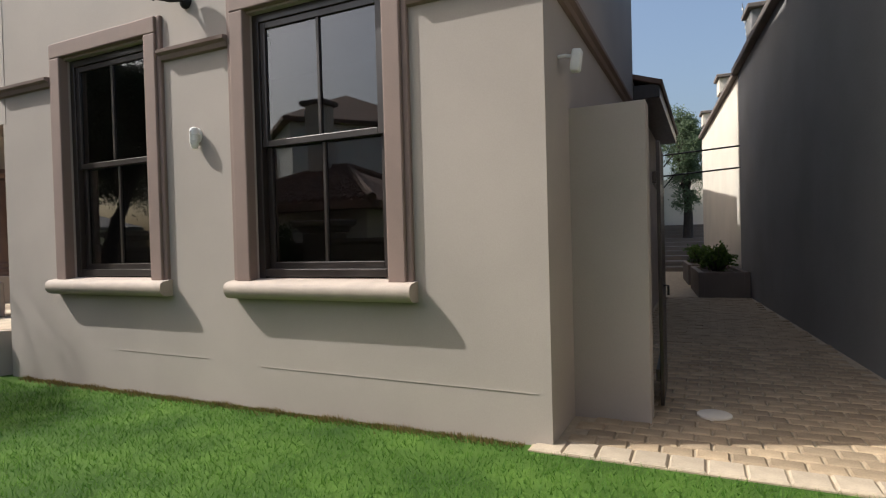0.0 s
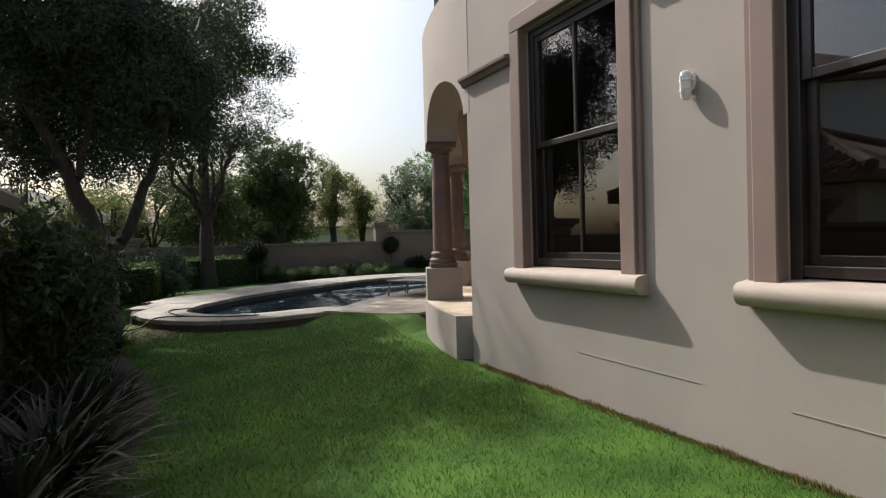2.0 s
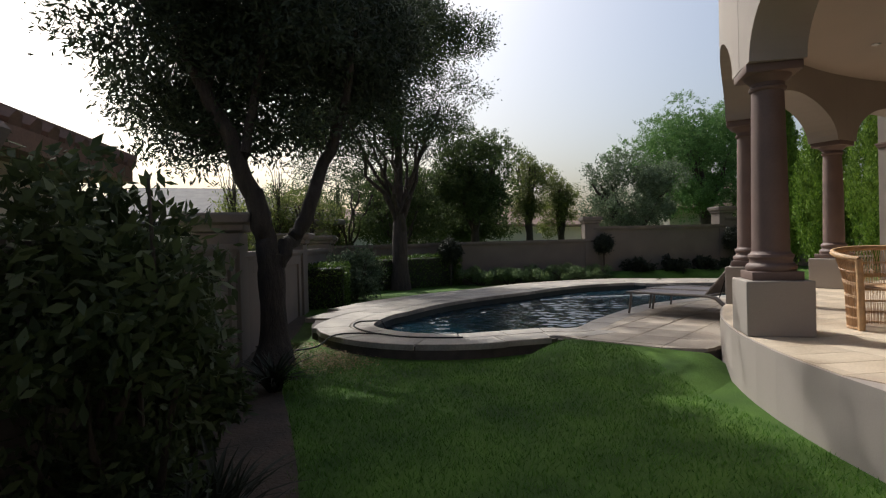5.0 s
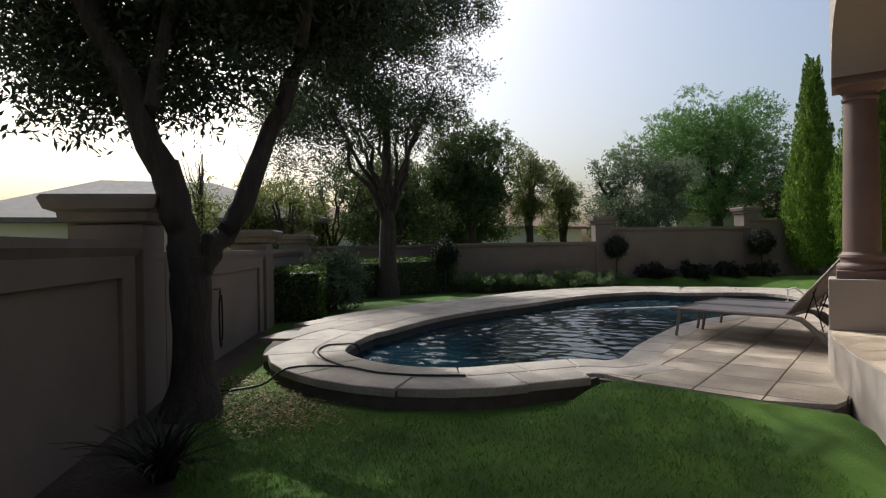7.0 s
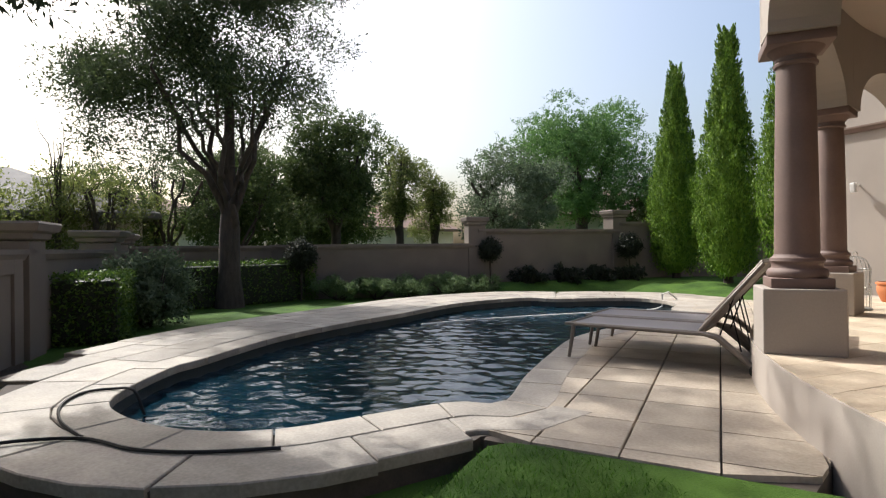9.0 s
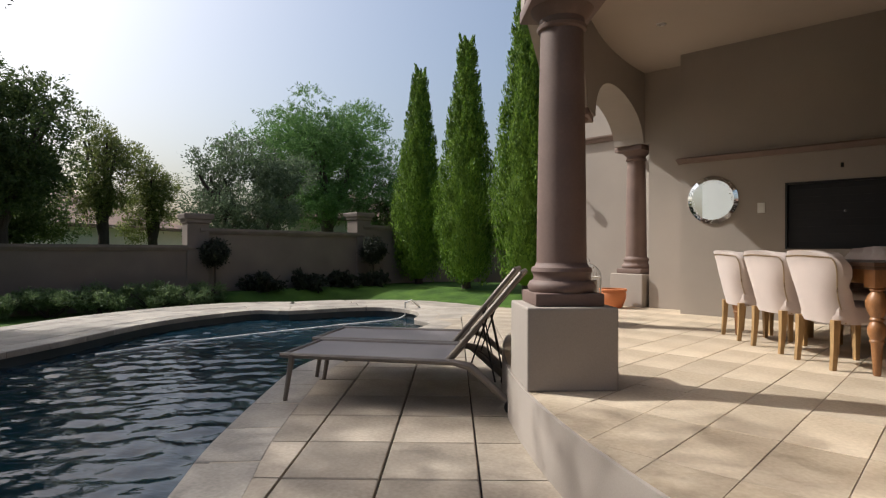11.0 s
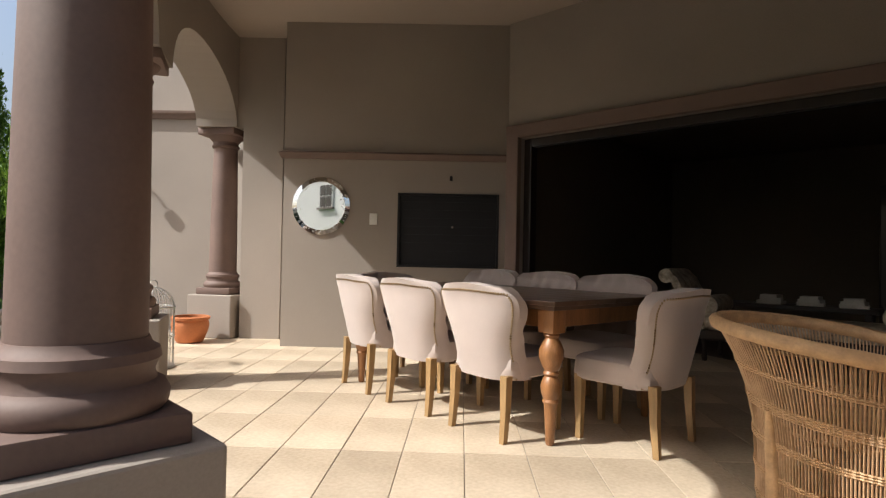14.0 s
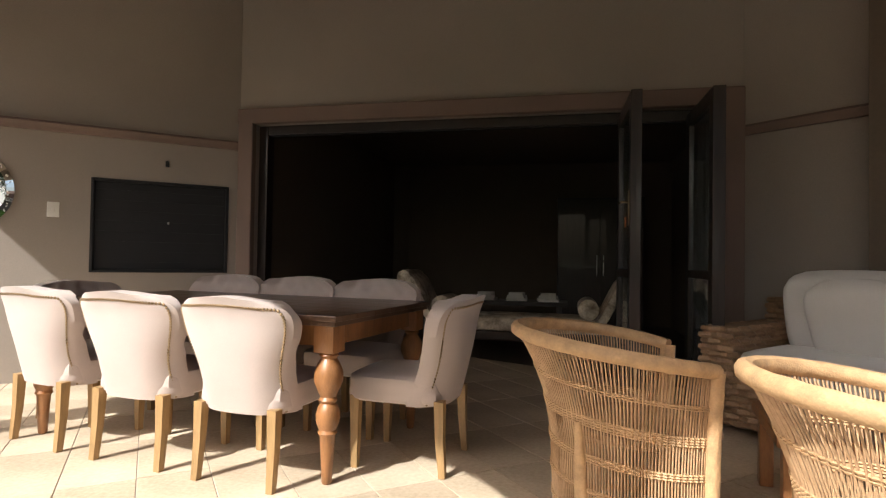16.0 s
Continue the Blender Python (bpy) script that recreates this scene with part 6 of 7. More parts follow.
for k, x in enumerate((-0.25, 0.15, 0.55)):
    z = Z_PATIO - 0.01 + 0.545
    q = dp(2.26 + x, -2.55)
    for j in range(3):
        w = 0.27 - 0.04 * j
        bk = thing("book", (*q, z), DTURN + brng.uniform(-8, 8), "pale closed book lying in a stack on the console", "book", "stacked books")
        part("page_block", box(bmesh.new(), (0, 0, 0.0175), (w - 0.012, 0.18, 0.029)), PAPER, bk)
        bm = box(bmesh.new(), (0, 0, 0.0015), (w, 0.19, 0.003))
        box(bm, (0, 0, 0.0335), (w, 0.19, 0.003))
        box(bm, (0, 0.094, 0.0175), (w, 0.003, 0.035))
        part("cover", bm, PAPER, bk)
        z += 0.035
cab = thing("tall_cabinet", (*dp(3.55, -4.85), Z_PATIO - 0.01), DTURN, "tall dark wooden cabinet with two doors against the back wall", "cabinet")
part("body", box(bmesh.new(), (0, 0, 1.05), (1.35, 0.5, 2.1), 0, 0.01), DOOR_WOOD, cab)
for sx in (-1, 1):
    d = part("door", box(bmesh.new(), (sx * 0.33, -0.265, 1.05), (0.645, 0.025, 2.0), 0, 0.006), DOOR_WOOD, cab)
    part("handle", tube(bmesh.new(), [(sx * 0.05, -0.285, 0.85), (sx * 0.05, -0.31, 0.87), (sx * 0.05, -0.31, 1.15), (sx * 0.05, -0.285, 1.17)], 0.008, 7), STEEL, d)
for s, z, w, h in ((2.75, 2.05, 0.36, 0.56),):
    pf = thing("picture_frame", (*dp(s, -5.17), z), DTURN, "dark framed picture on the lounge wall", "picture")
    bm = bmesh.new()
    for x, zz, sx, sz in ((-w / 2, 0, 0.05, h), (w / 2, 0, 0.05, h), (0, h / 2, w - 0.05, 0.05), (0, -h / 2, w - 0.05, 0.05)):
        box(bm, (x, -0.002, zz), (sx, 0.03, sz), 0, 0.004)
    part("frame", bm, ROOM_SHADE, pf)
    part("picture", box(bmesh.new(), (0, 0.012, 0), (w - 0.05, 0.006, h - 0.05)), ROOM_SHADE, pf)


# ---- pots, birdcage, lounger ----
def pot(at, h, r, label):
    ob = thing("terracotta_pot", at, 0, label, "pot", "terracotta pots")
    part("body", lathe(bmesh.new(), [(r * 0.62, 0.0), (r * 0.70, 0.01), (r * 0.95, h * 0.45), (r * 1.0, h * 0.7), (r * 0.93, h * 0.86), (r * 1.03, h * 0.88), (r * 1.05, h * 0.97), (r * 0.98, h), (r * 0.88, h), (r * 0.85, h * 0.8), (0.0, h * 0.78)], seg=36), TERRACOTTA, ob, "", True)
    part("soil", lathe(bmesh.new(), [(0.0, h * 0.80), (r * 0.85, h * 0.80), (r * 0.85, h * 0.785), (0.0, h * 0.785)], seg=24), SOIL, ob)


pot((-8.20, 15.84, Z_PATIO), 0.29, 0.20, "round glazed terracotta pot on the patio beside a plinth")
pot((-5.17, 7.10, Z_PATIO), 0.38, 0.21, "round terracotta pot near the patio edge")
cage = thing("birdcage", (-8.47, 14.40, Z_PATIO), 0, "pale wire birdcage with a domed top standing on the patio", "birdcage")
for k in range(20):
    a = 2 * math.pi * k / 20
    pts = [(0.17 * math.cos(a), 0.17 * math.sin(a), 0.02), (0.17 * math.cos(a), 0.17 * math.sin(a), 0.52)]
    pts += [(0.17 * math.cos(b) * math.cos(a), 0.17 * math.cos(b) * math.sin(a), 0.52 + 0.17 * math.sin(b)) for b in (0.4, 0.8, 1.2, 1.5)]
    part("wire", tube(bmesh.new(), pts, 0.0035, 5), STEEL, cage)
for z, r in ((0.02, 0.175), (0.27, 0.172), (0.52, 0.172)):
    part("hoop", tube(bmesh.new(), [(r * math.cos(a), r * math.sin(a), z) for a in np.linspace(0, 2 * math.pi, 28, endpoint=False)], 0.006, 6, True), STEEL, cage)
part("base", lathe(bmesh.new(), [(0.18, 0.0), (0.19, 0.008), (0.18, 0.025), (0.0, 0.025)], seg=28), STEEL, cage)
part("ring", tube(bmesh.new(), [(0.03 * math.cos(a), 0, 0.72 + 0.03 * math.sin(a)) for a in np.linspace(0, 2 * math.pi, 16, endpoint=False)], 0.004, 5, True), STEEL, cage)

lg = thing("sun_lounger", (-9.74, 11.27, Z_DECK + 0.003), 7, "grey mesh sun lounger with raised back on the pool deck", "sun lounger", "pair of loungers")
bm = bmesh.new()
grid_skin(bm, lambda u, v, s: (-0.86 + 1.32 * v, u * 0.365, 0.362 - 0.012 * math.sin(v * 3.14) * (1 - u * u) - 0.006 * s), 6, 10)
part("seat_sling", bm, SLING, lg, "taut grey mesh sling", True)
bk0, bk1 = Vector((0.47, 0, 0.385)), Vector((0.99, 0, 1.02))
bm = bmesh.new()
grid_skin(bm, lambda u, v, s: tuple(bk0.lerp(bk1, v) + Vector((0.012 * math.sin(v * 3.14) * (1 - u * u) + 0.008 * s, u * 0.345, -0.004 * s))), 6, 10)
part("back_sling", bm, SLING, lg, "raised grey mesh back", True)
for sy in (-1, 1):
    y = sy * 0.385
    bm = bmesh.new()
    tube(bm, [(-0.90, y, 0.360), (0.50, y, 0.360), (0.62, y, 0.335), (0.95, y, 0.05)], [0.022, 0.024, 0.032, 0.028], 8)
    part("side_rail", bm, LOUNGER_FRAME, lg, "", True)
    part("back_rail", tube(bmesh.new(), [(0.44, sy * 0.36, 0.36), (0.72, sy * 0.36, 0.69), (1.0, sy * 0.36, 1.03)], 0.020, 8), LOUNGER_FRAME, lg, "", True)
    part("leg", tube(bmesh.new(), [(-0.80, y, 0.37), (-0.86, y, 0.0)], [0.026, 0.018], 8), LOUNGER_FRAME, lg, "", True)
    part("prop_bar", tube(bmesh.new(), [(0.70, sy * 0.27, 0.66), (0.80, sy * 0.27, 0.20)], 0.007, 6), IRON, lg)
    part("prop_bar", tube(bmesh.new(), [(0.62, sy * 0.27, 0.34), (0.74, sy * 0.28, 0.70)], 0.007, 6), IRON, lg)
    w = part("wheel", lathe(bmesh.new(), [(0.0, -0.015), (0.05, -0.018), (0.058, -0.01), (0.058, 0.01), (0.05, 0.018), (0.0, 0.015)], seg=20, m=pose(0.94, y + sy * 0.03, 0.058, 90, 0, 0)), IRON, lg, "", True)
    part("hub", lathe(bmesh.new(), [(0.0, -0.022), (0.018, -0.022), (0.018, 0.022), (0.0, 0.022)], seg=12, m=pose(0.94, y + sy * 0.03, 0.058, 90, 0, 0)), WHITE, w)
for x, z, yy in ((-0.89, 0.360, 0.385), (0.99, 1.03, 0.36), (0.90, 0.10, 0.385), (0.46, 0.36, 0.375)):
    part("cross_bar", tube(bmesh.new(), [(x, -yy, z), (x, yy, z)], 0.017, 8), LOUNGER_FRAME, lg, "", True)
copy_thing(lg, pose(-9.95, 12.10, Z_DECK + 0.003, 0, 0, 7))

# hoses
hs = thing("garden_hose", (0, 0, 0), 0, "thin black hose lying across the pool coping", "hose")
part("hose_run", tube(bmesh.new(), spline([(-12.6, 5.0, 0.04), (-11.95, 5.2, 0.04), (-11.80, 5.65, 0.06), (-11.72, 5.92, 0.212), (-11.45, 6.38, 0.212), (-10.96, 6.55, 0.212), (-10.62, 6.80, 0.212), (-10.33, 7.15, 0.212)], 5), 0.012, 6), IRON, hs, "", True)
part("hose_loop", tube(bmesh.new(), spline([(-11.45, 6.40, 0.215), (-11.95, 6.40, 0.212), (-12.45, 6.52, 0.212), (-12.75, 6.75, 0.212), (-12.70, 6.95, 0.212), (-12.5, 7.05, 0.212), (-12.4, 7.1, 0.01)], 5), 0.012, 6), IRON, hs, "", True)
wh = thing("hose_on_wall", (-13.72, 5.46, 0.0), LTURN, "black garden hose hanging on the shaded wall", "hose")
part("hose_loop", tube(bmesh.new(), [(0.09 * math.cos(a), -0.24, 0.55 + 0.36 * math.sin(a)) for a in np.linspace(0, 2 * math.pi, 22, endpoint=False)], 0.012, 6, True), IRON, wh)
part("tap", tube(bmesh.new(), [(0, 0.05, 0.93), (0, -0.25, 0.93), (0, -0.25, 0.86)], 0.014, 7), BRASS, wh)
fl = thing("pool_cleaner_hose", (0, 0, 0), 0, "pale floating pool cleaner hose on the water", "pool hose")
part("hose_run", tube(bmesh.new(), spline([(-14.7, 12.6, -0.005), (-14.39, 13.56, 0.005), (-13.84, 14.8, 0.005), (-13.09, 16.29, 0.005), (-12.5, 17.4, 0.005), (-12.36, 17.73, 0.06)], 8), 0.018, 7), WHITE, fl, "", True)
part("standpipe", tube(bmesh.new(), [(-12.36, 17.75, 0.05), (-12.36, 17.75, 0.33), (-12.3, 17.95, 0.36), (-12.2, 18.15, 0.21)], 0.022, 8), WHITE, fl, "", True)

# ---- small things on the house ----
bl_ = thing("bulkhead_lamp", (*hp(3.225, 0.0), 2.535), HANG, "white oval bulkhead wall lamp with a grille", "wall lamp")
part("backplate", lathe(bmesh.new(), [(0.0, 0.0), (0.046, 0.0), (0.046, 0.012), (0.038, 0.022), (0.0, 0.024)], seg=20, m=pose(0, 0, 0.03, 90, 0, 0) @ Matrix.Diagonal((1, 1.5, 1, 1))), WHITE, bl_, "", True)
part("lens", lathe(bmesh.new(), [(0.0, -0.105), (0.022, -0.10), (0.036, -0.08), (0.040, -0.02), (0.040, 0.07), (0.034, 0.09), (0.018, 0.10), (0.0, 0.102)], (0, -0.055, 0), 20), WHITE, bl_, "ribbed opal lens", True)
bm = bmesh.new()
for z in (-0.03, 0.03):
    tube(bm, [(-0.040, -0.02, z), (-0.042, -0.07, z), (0, -0.102, z), (0.042, -0.07, z), (0.040, -0.02, z)], 0.006, 6)
tube(bm, [(0, -0.02, -0.092), (0, -0.08, -0.088), (0, -0.102, -0.05), (0, -0.102, 0.06), (0, -0.08, 0.092), (0, -0.02, 0.098)], 0.006, 6)
part("grille", bm, WHITE, bl_, "", True)
ln = thing("wall_lantern", (*hp(3.12, 0.0), 3.86), HANG, "dark iron wall lantern with amber glass on a bracket", "lantern")
part("wall_rose", lathe(bmesh.new(), [(0.0, 0.0), (0.07, 0.0), (0.07, 0.02), (0.045, 0.045), (0.0, 0.05)], seg=20, m=pose(0, 0.0, 0, 90, 0, 0)), IRON, ln, "", True)
part("bracket", tube(bmesh.new(), [(0, -0.04, 0), (-0.06, -0.14, -0.03), (-0.14, -0.22, -0.02), (-0.16, -0.24, 0.02)], 0.016, 8), IRON, ln, "", True)
part("glass", lathe(bmesh.new(), [(0.05, 0.03), (0.075, 0.08), (0.09, 0.30), (0.0, 0.31)], (-0.16, -0.24, 0), 6), CLEAR, ln)
bm = lathe(bmesh.new(), [(0.0, -0.05), (0.015, -0.04), (0.01, -0.01), (0.06, 0.02), (0.06, 0.035), (0.0, 0.04)], (-0.16, -0.24, 0), 6)
lathe(bm, [(0.11, 0.31), (0.08, 0.36), (0.03, 0.42), (0.0, 0.46)], (-0.16, -0.24, 0), 6)
for k in range(6):
    a = 2 * math.pi * k / 6
    tube(bm, [(-0.16 + 0.056 * math.cos(a), -0.24 + 0.056 * math.sin(a), 0.03), (-0.16 + 0.096 * math.cos(a), -0.24 + 0.096 * math.sin(a), 0.31)], 0.006, 5)
part("cage", bm, IRON, ln)


def sensor(at, turn, label):
    ob = thing("security_sensor", at, turn, label, "sensor", "security sensors")
    part("bracket", tube(bmesh.new(), [(0, 0, 0.03), (0, -0.06, 0.03), (0, -0.10, 0.02)], 0.014, 8), WHITE, ob)
    part("housing", pad(bmesh.new(), (0, 0, 0), (0.085, 0.075, 0.17), 0.0, m=pose(0, -0.14, -0.02, 8, 0, 0)), WHITE, ob, "", True)


sensor((*hp(6.60, 0.42), 2.86), HANG + 90, "white plastic motion sensor on the side wall")
sensor((-8.80, 17.49, 2.39), HANG, "white plastic motion sensor on the sunlit wing wall")

# ---- passage ----
mh = thing("manhole_cover", (2.13, 4.55, 0.020), HANG, "pale concrete round inspection cover in the paving", "manhole")
part("cover", lathe(bmesh.new(), [(0.13, 0.0), (0.13, 0.02), (0.12, 0.026), (0.0, 0.026)], seg=28), PALE_WALL, mh, "", True)
gt = thing("side_gate", (*hp(7.26, 1.05), 0.025), HANG + 92, "narrow dark timber gate standing open behind the screen wall", "gate")
for k in range(6):
    part("board", box(bmesh.new(), (0.08 + 0.15 * k, 0, 1.15), (0.142, 0.03, 2.2), 0, 0.004), DOOR_WOOD, gt)
for z in (0.3, 1.95):
    part("rail", box(bmesh.new(), (0.46, 0.032, z), (0.9, 0.03, 0.10), 0, 0.004), DOOR_WOOD, gt)
part("latch", tube(bmesh.new(), [(0.04, -0.02, 1.05), (0.04, -0.06, 1.05), (0.04, -0.06, 0.97)], 0.01, 6), IRON, gt)
for z, v in ((3.55, 12.1), (3.02, 12.1)):
    br = thing("pergola_bar", (*rw(v, -1.4), z), -19.58, "thin black steel bar spanning the passage", "steel bar", "passage bars")
    part("bar", tube(bmesh.new(), [(-0.38, 0, -0.05), (1.39, 0, 0.06)], 0.022, 6), IRON, br)
    part("strut", tube(bmesh.new(), [(-0.36, 0, -0.35), (-0.10, 0, -0.03)], 0.016, 6), IRON, br)
for k, v in enumerate((12.0, 15.5)):
    pb = thing("planter_box", (*rw(v, -0.56), 0.0), -19.58, "low plastered planter box along the passage wall", "planter", "passage planters")
    bm = bmesh.new()
    for c, s in (((-0.47, 0, 0.30), (0.12, 2.6, 0.60)), ((0.47, 0, 0.30), (0.12, 2.6, 0.60)), ((0, -1.24, 0.30), (0.82, 0.12, 0.60)), ((0, 1.24, 0.30), (0.82, 0.12, 0.60))):
        box(bm, c, s, 0, 0.008)
    part("box", bm, BOUNDARY, pb)
    part("soil", box(bmesh.new(), (0, 0, 0.26), (0.80, 2.34, 0.52)), SOIL, pb)
    shrub("clipped_shrub", (*rw(v + 0.4, -0.56), 0.50), (0.45, 0.7, 0.35), 3000, 0.07, LEAF_HEDGE, "rounded green shrub growing in the planter", 120 + k, 2.0, group="planter shrubs")
ef = thing("electric_fence", (*rw(10.9, 0.05), 5.52), -19.58, "thin electric fence bracket on the passage wall", "fence")
part("bracket", tube(bmesh.new(), [(0.05, 0, 0.0), (-0.05, 0, 0.5), (-0.12, 0, 1.1)], 0.014, 6), STEEL, ef)
for k in range(6):
    part("insulator", lathe(bmesh.new(), [(0.0, 0.0), (0.022, 0.005), (0.022, 0.05), (0.0, 0.055)], (-0.02 - 0.018 * k, 0, 0.25 + 0.14 * k), 8), WHITE, ef)
steps = thing("garden_stair", (*hp(7.0, 20.0), 0), HANG, "broad plastered steps climbing at the end of the passage", "stair")
for k in range(11):
    part("tread", box(bmesh.new(), (0, 0.55 + 1.1 * k, 0.09 * (k + 1)), (5.0, 1.1, 0.18 * (k + 1)), 0, 0.01), BOUNDARY, steps)
part("landing", box(bmesh.new(), (0, 12.5, 1.0), (5.0, 0.8, 2.0), 0, 0.01), BOUNDARY, steps)
er = thing("side_eave", (*hp(6.62, 7.9), 0.42), HANG, "brown tiled eave over the side of the house", "eave")
part("fascia", box(bmesh.new(), (0.12, 0, 3.3), (0.5, 5.0, 0.22), 0, 0.01), DOOR_WOOD, er)
part("tiles", box(bmesh.new(), (0, 0, 0), (0.75, 5.1, 0.08), 0, 0.01, m=pose(0.05, 0, 3.52, 0, 18, 0)), ROOF, er)

# ---- paving pieces ----
def piece(name, me, at, turn, parent, scale=(1, 1, 1)):
    ob = new(name, me)
    ob.parent = parent
    ob.matrix_basis = pose(*at, 0, 0, turn) @ Matrix.Diagonal((*scale, 1))
    return ob


def slab_mesh(name, w, d, h, material, bevel=0.008):
    bm = bmesh.new()
    rows = []
    for z, o in ((-h, 0.0), (-bevel, 0.0), (0.0, bevel)):
        a, b = w / 2 - o, d / 2 - o
        rows.append([bm.verts.new((x * a, y * b, z)) for x, y in ((-1, -1), (1, -1), (1, 1), (-1, 1))])
    for lo, hi in zip(rows, rows[1:]):
        for k in range(4):
            bm.faces.new((lo[k], lo[(k + 1) % 4], hi[(k + 1) % 4], hi[k]))
    bm.faces.new(rows[-1])
    me = bpy.data.meshes.new(name)
    bm.to_mesh(me)
    bm.free()
    me.materials.append(material)
    return me


prng = random.Random(4)
patio = bpy.data.objects["patio_base"]
deck = bpy.data.objects["deck_base"]
coping = bpy.data.objects["pool_coping_bed"]
pave = bpy.data.objects["pavement_bed"]
inner_loop = [hp(0.25, 0.35)] + [on_arc(a, PR - 0.02) for a in range(236, 166, -3)] + [(-8.75, 15.6), (-8.62, 16.4), (-8.70, 16.9)] + [(-3.0, 16.4), (-3.1, 10.4), (-4.0, 7.7)]


def clip_tile(cx, cy, w, d, A, B, loop_in, gap):
    """A tile cut to fit the outline; None when outside."""
    c = [Vector((cx, cy)) + A * (sx * (w / 2 - gap)) + B * (sy * (d / 2 - gap)) for sx, sy in ((-1, -1), (1, -1), (1, 1), (-1, 1))]
    ok = [inside(p, loop_in) for p in c]
    if all(ok):
        return "whole", c
    if not any(ok):
        return None, c
    out = []
    for i in range(4):
        p, q = c[i], c[(i + 1) % 4]
        if ok[i]:
            out.append(p)
        if ok[i] != ok[(i + 1) % 4]:
            a, b = (p, q) if ok[i] else (q, p)
            for _ in range(18):
                m = (a + b) / 2
                if inside(m, loop_in):
                    a = m
                else:
                    b = m
            out.append(a.copy())
    return ("cut", out) if len(out) >= 3 else (None, c)


def lay(parent, origin, A, B, w, d, loop_in, z, h, material, name, ra, rb, gap=0.004, stagger=0.0):
    me = slab_mesh(name, w - 2 * gap, d - 2 * gap, h, material, gap)
    ang = math.degrees(math.atan2(A.y, A.x))
    for j in range(*rb):
        for i in range(*ra):
            c = Vector(origin) + A * (w * (i + (stagger if j % 2 else 0))) + B * (d * j)
            how, poly = clip_tile(c.x, c.y, w, d, A, B, loop_in, gap)
            if how == "whole":
                piece(name, me, (c.x, c.y, z + prng.uniform(-0.0015, 0.0015)), ang, parent)
            elif how == "cut":
                bm = prism(bmesh.new(), poly, z - h, z)
                bmesh.ops.recalc_face_normals(bm, faces=bm.faces[:])
                link(name, bm, material, parent)


lay(patio, (-7.10, 11.34), HU, HV, 0.315, 0.60, inner_loop, Z_PATIO, 0.03, PATIO, "tile", (-12, 18), (-9, 10), 0.002, 0.0)
deck_in = deck_loop[:]
lay(deck, (-9.54 + 0.02, 9.80 + 0.01), DA, DB, 0.525, 0.57, deck_in, Z_DECK, 0.05, DECK, "tile", (-6, 5), (-4, 18), 0.006)
# coping stones in rows round the pool
arc_len = [0.0]
for i in range(NP):
    arc_len.append(arc_len[-1] + (pool[(i + 1) % NP] - pool[i]).length)


def at_len(s, f0):
    s = s % arc_len[-1]
    i = max(0, min(NP - 1, int(np.searchsorted(arc_len, s, side="right")) - 1))
    t = (s - arc_len[i]) / max(1e-6, arc_len[i + 1] - arc_len[i])
    a, b = pool[i], pool[(i + 1) % NP]
    p = a.lerp(b, t)
    o = outs[i].lerp(outs[(i + 1) % NP], t).normalized()
    w = pool_width(i) * (1 - t) + pool_width((i + 1) % NP if i < NP - 1 else 0) * t
    return p + o * f0, w


def stone_row(f_in, f_out, length, min_w):
    n = int(arc_len[-1] / length)
    step = arc_len[-1] / n
    for k in range(n):
        s0, s1 = k * step + 0.006, (k + 1) * step - 0.006
        w = at_len((s0 + s1) / 2, 0)[1]
        if w < min_w:
            continue
        fo = min(f_out, w) if f_out > 0 else w
        if fo - f_in < 0.08:
            continue
        loop_q = [at_len(s0 + (s1 - s0) * t, f_in - (0.04 if f_in == 0 else -0.006))[0] for t in (0, 0.33, 0.67, 1)] + [at_len(s0 + (s1 - s0) * t, fo - 0.006)[0] for t in (1, 0.67, 0.33, 0)]
        if (loop_q[0] - loop_q[-1]).length < 0.05 or (loop_q[4] - loop_q[7]).length < 0.1:
            continue
        bm = prism(bmesh.new(), loop_q, 0.12, Z_DECK + 0.003 + prng.uniform(-0.002, 0.002))
        bmesh.ops.recalc_face_normals(bm, faces=bm.faces[:])
        es = [e for e in bm.edges if all(v.co.z > 0.17 for v in e.verts) and e.is_manifold]
        bmesh.ops.bevel(bm, geom=es, offset=0.008, segments=1, affect="EDGES")
        link("coping_stone", bm, COPING, coping)


stone_row(0.0, 0.34, 0.62, 0.0)
stone_row(0.34, 0.92, 0.74, 0.55)
stone_row(0.92, 1.45, 0.80, 1.1)
stone_row(1.45, 1.95, 0.85, 1.55)
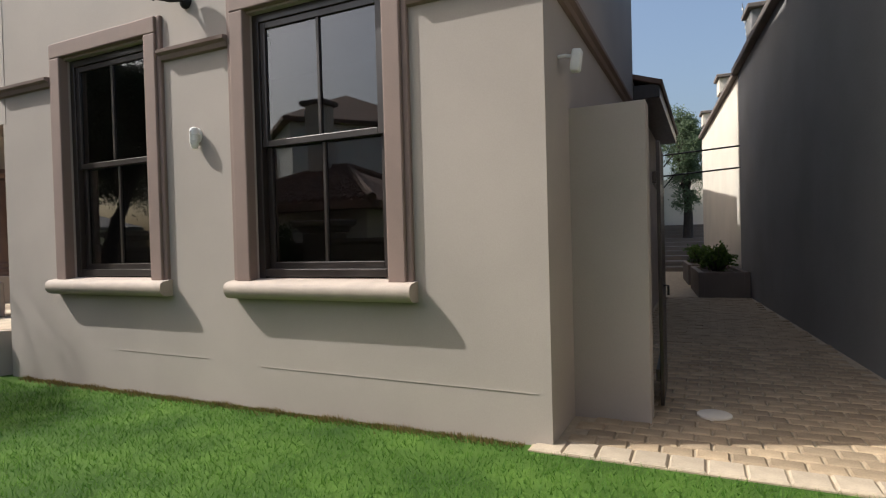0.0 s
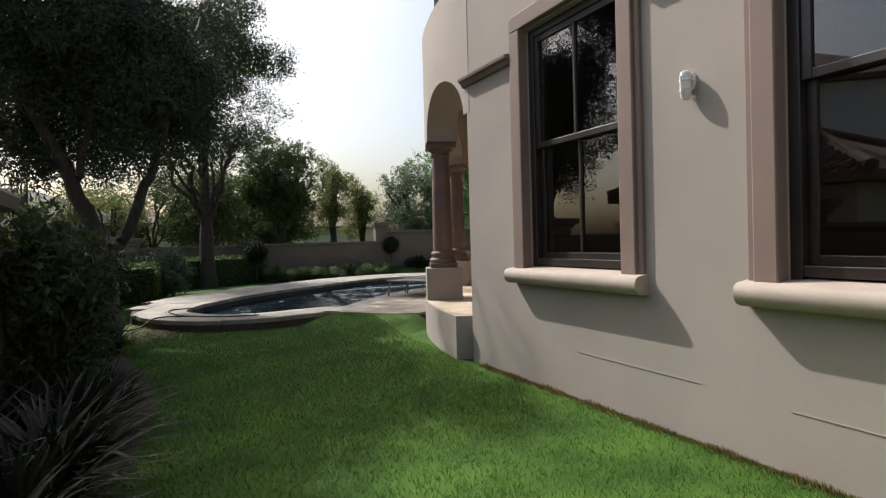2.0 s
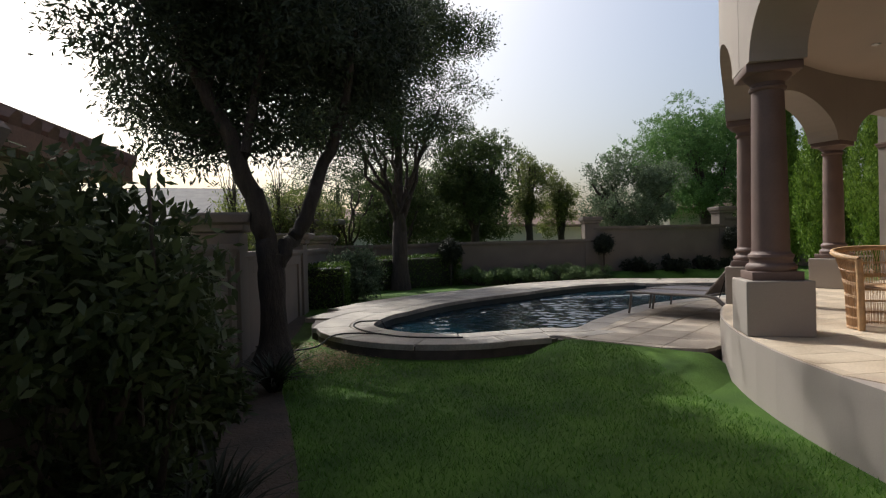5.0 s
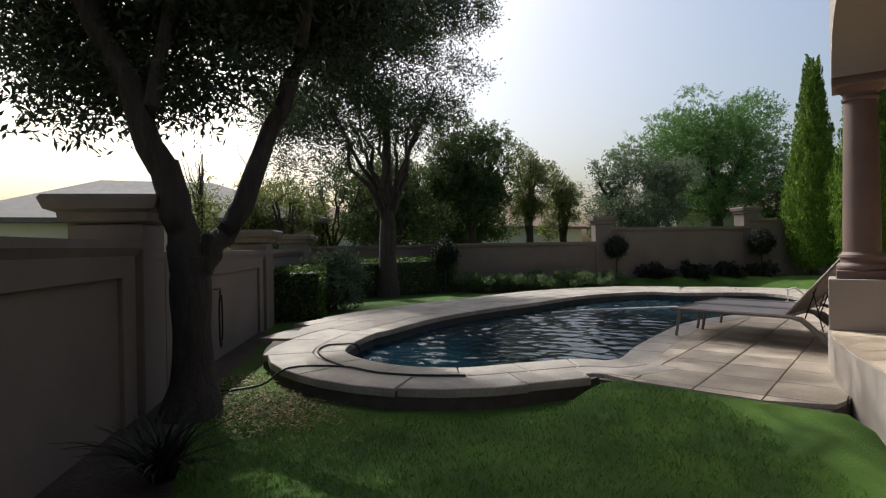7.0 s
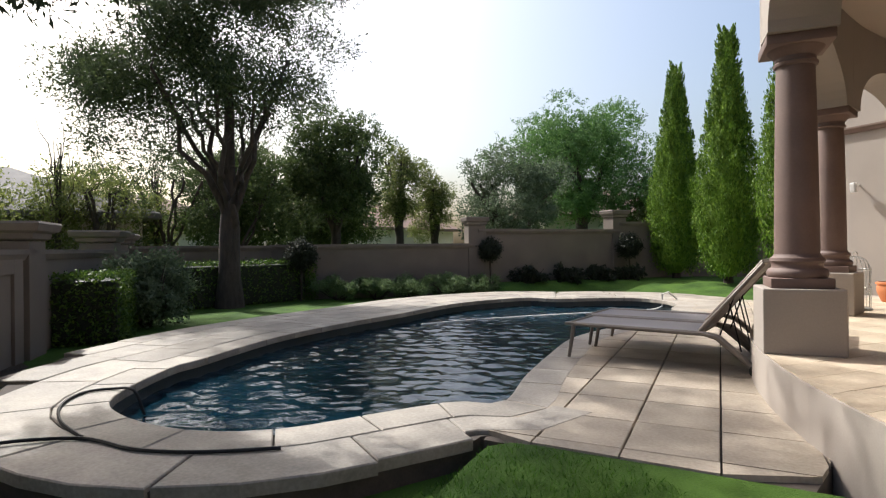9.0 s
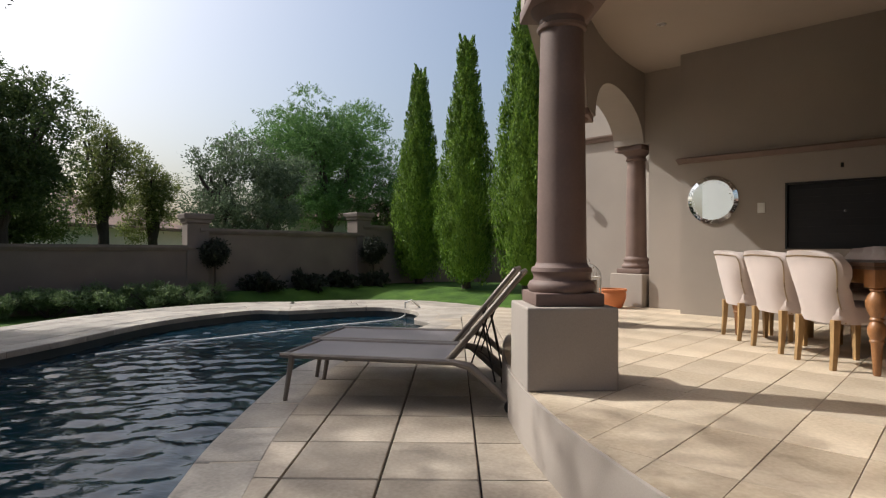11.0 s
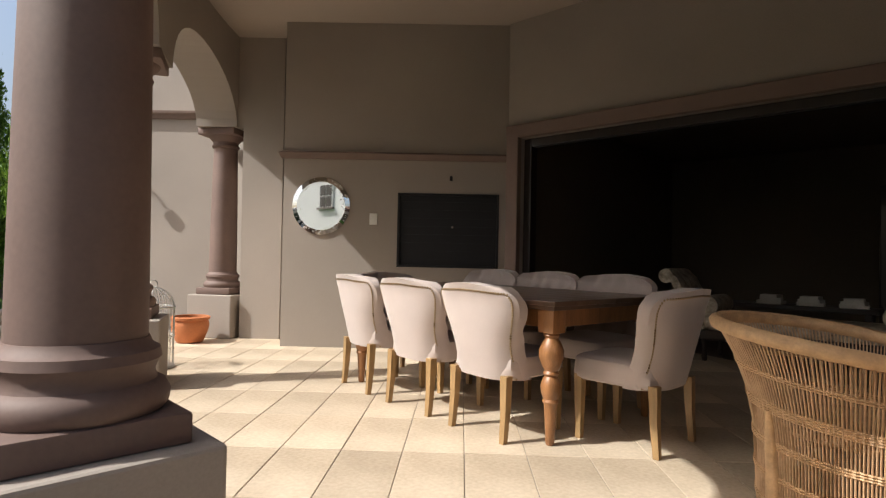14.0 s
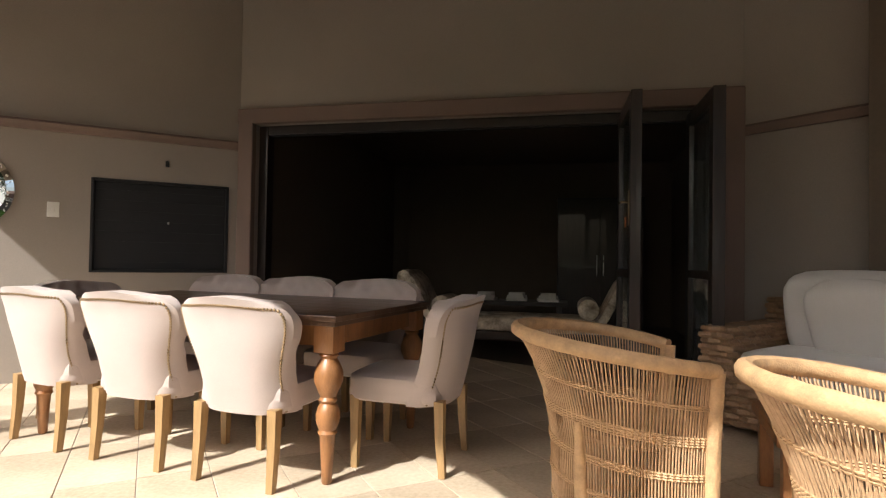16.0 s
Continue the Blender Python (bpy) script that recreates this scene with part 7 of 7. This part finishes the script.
# pavers of the passage
pv = slab_mesh("paver", 0.205, 0.150, 0.04, PAVER, 0.012)
pe = slab_mesh("edge_paver", 0.215, 0.225, 0.04, PAVER_EDGE, 0.012)
for i in range(16):
    q = hp(6.58 + i * 0.225, 0.0)
    if (q[0] - 3.21) * 0.942 - (q[1] - 2.53) * 0.335 > -0.1:
        continue
    piece("edge_paver", pe, (*q, 0.026 + prng.uniform(-0.003, 0.003)), HANG + prng.uniform(-1, 1), pave)
count = 0
far = bmesh.new()
for j in range(1, 66):
    for i in range(17):
        u, v = 6.66 + i * 0.215 + (0.107 if j % 2 else 0), 0.04 + j * 0.158
        q = hp(u, v)
        if (q[0] - 3.21) * 0.942 - (q[1] - 2.53) * 0.335 > -0.1 or u < 6.75:
            continue
        z = 0.024 + prng.uniform(-0.004, 0.004)
        if count < 300:
            piece("paver", pv, (*q, z), HANG + prng.uniform(-1.5, 1.5), pave)
            count += 1
        else:
            box(far, (*q, z - 0.02), (0.205, 0.150, 0.04), HANG + prng.uniform(-1.5, 1.5))
tagged(link("far_pavers", far, PAVER, pave), kind="stuff")
# short grass blades on the lawn that is walked on
grng = np.random.default_rng(9)
N = 235000
xy = np.stack([grng.uniform(-12.6, 2.6, N), grng.uniform(-1.6, 8.6, N)], 1)
u = (xy - np.array(HC)) @ np.array(HU)
v = (xy - np.array(HC)) @ np.array(HV)
bedline = np.interp(xy[:, 0], [-12.6, -11.2, -10.2, -8.6, -7, -5.6, -4.2, -3.2], [5.5, 4.95, 4.65, 4.25, 3.7, 2.9, 1.9, 0.7], left=9, right=-9)
keep = (v < -0.01) & (v < np.where(u > 6.4, -0.13, 9)) & (xy[:, 1] > bedline) & (np.hypot(xy[:, 0] - PC.x, xy[:, 1] - PC.y) > PR + 0.02)
keep &= ~((xy[:, 0] < -7.85) & (xy[:, 1] > 8.1 + (xy[:, 0] + 9.6) * 0.25)) & ~((np.hypot(xy[:, 0] + 11.6, xy[:, 1] - 7.7) < 1.95))
keep &= (u < 6.4) | (v < -0.13)
xy = xy[keep]
n = len(xy)
wv = xy - np.array(ds)
along, away = (wv @ np.array((de - ds).normalized())) / (de - ds).length * 14, wv @ np.array(dperp)
lift = np.where((away > 0) & (away < 1.5) & (along > 0) & (along < 14), 0.19 * (0.5 + 0.5 * np.cos(np.pi * np.clip(away, 0, 1.5) / 1.5)) * np.clip(along / 4 + 0.7, 0, 1) * np.clip((14 - along) / 2, 0, 1), 0.0)
hgt = grng.uniform(0.018, 0.042, n)
ang = grng.uniform(0, 6.283, n)
w = 0.0035
lean = grng.normal(size=(n, 2)) * 0.016
V = np.empty((n, 3, 3))
V[:, 0] = np.c_[xy[:, 0] - w * np.cos(ang), xy[:, 1] - w * np.sin(ang), lift]
V[:, 1] = np.c_[xy[:, 0] + w * np.cos(ang), xy[:, 1] + w * np.sin(ang), lift]
V[:, 2] = np.c_[xy + lean, lift + hgt]
me = bpy.data.meshes.new("grass")
me.from_pydata(V.reshape(-1, 3).tolist(), [], np.arange(n * 3).reshape(-1, 3).tolist())
me.materials.append(GRASS)
tagged(new("grass", me), "short mown bright green lawn grass blades", "grass", "", "stuff")

# a fringe of dry grass along the foot of the house wall
n = 5200
uu, vv = grng.uniform(0.3, 6.4, n), -np.abs(grng.normal(0.0, 0.055, n)) - 0.005
base = np.array(HC) + uu[:, None] * np.array(HU) + vv[:, None] * np.array(HV)
hh = grng.uniform(0.02, 0.06, n) * (0.6 + 0.4 * np.sin(uu * 5.0) ** 2)
an = grng.uniform(0, 6.283, n)
V = np.empty((n, 3, 3))
V[:, 0] = np.c_[base[:, 0] - 0.004 * np.cos(an), base[:, 1] - 0.004 * np.sin(an), np.zeros(n)]
V[:, 1] = np.c_[base[:, 0] + 0.004 * np.cos(an), base[:, 1] + 0.004 * np.sin(an), np.zeros(n)]
V[:, 2] = np.c_[base - np.abs(grng.normal(0, 0.02, (n, 1))) * np.array(HV), hh]
me = bpy.data.meshes.new("dry_grass")
me.from_pydata(V.reshape(-1, 3).tolist(), [], np.arange(n * 3).reshape(-1, 3).tolist())
me.materials.append(LEAF_DRY)
tagged(new("dry_grass", me), "dry straw-coloured grass fringe along the wall foot", "grass", "", "stuff")
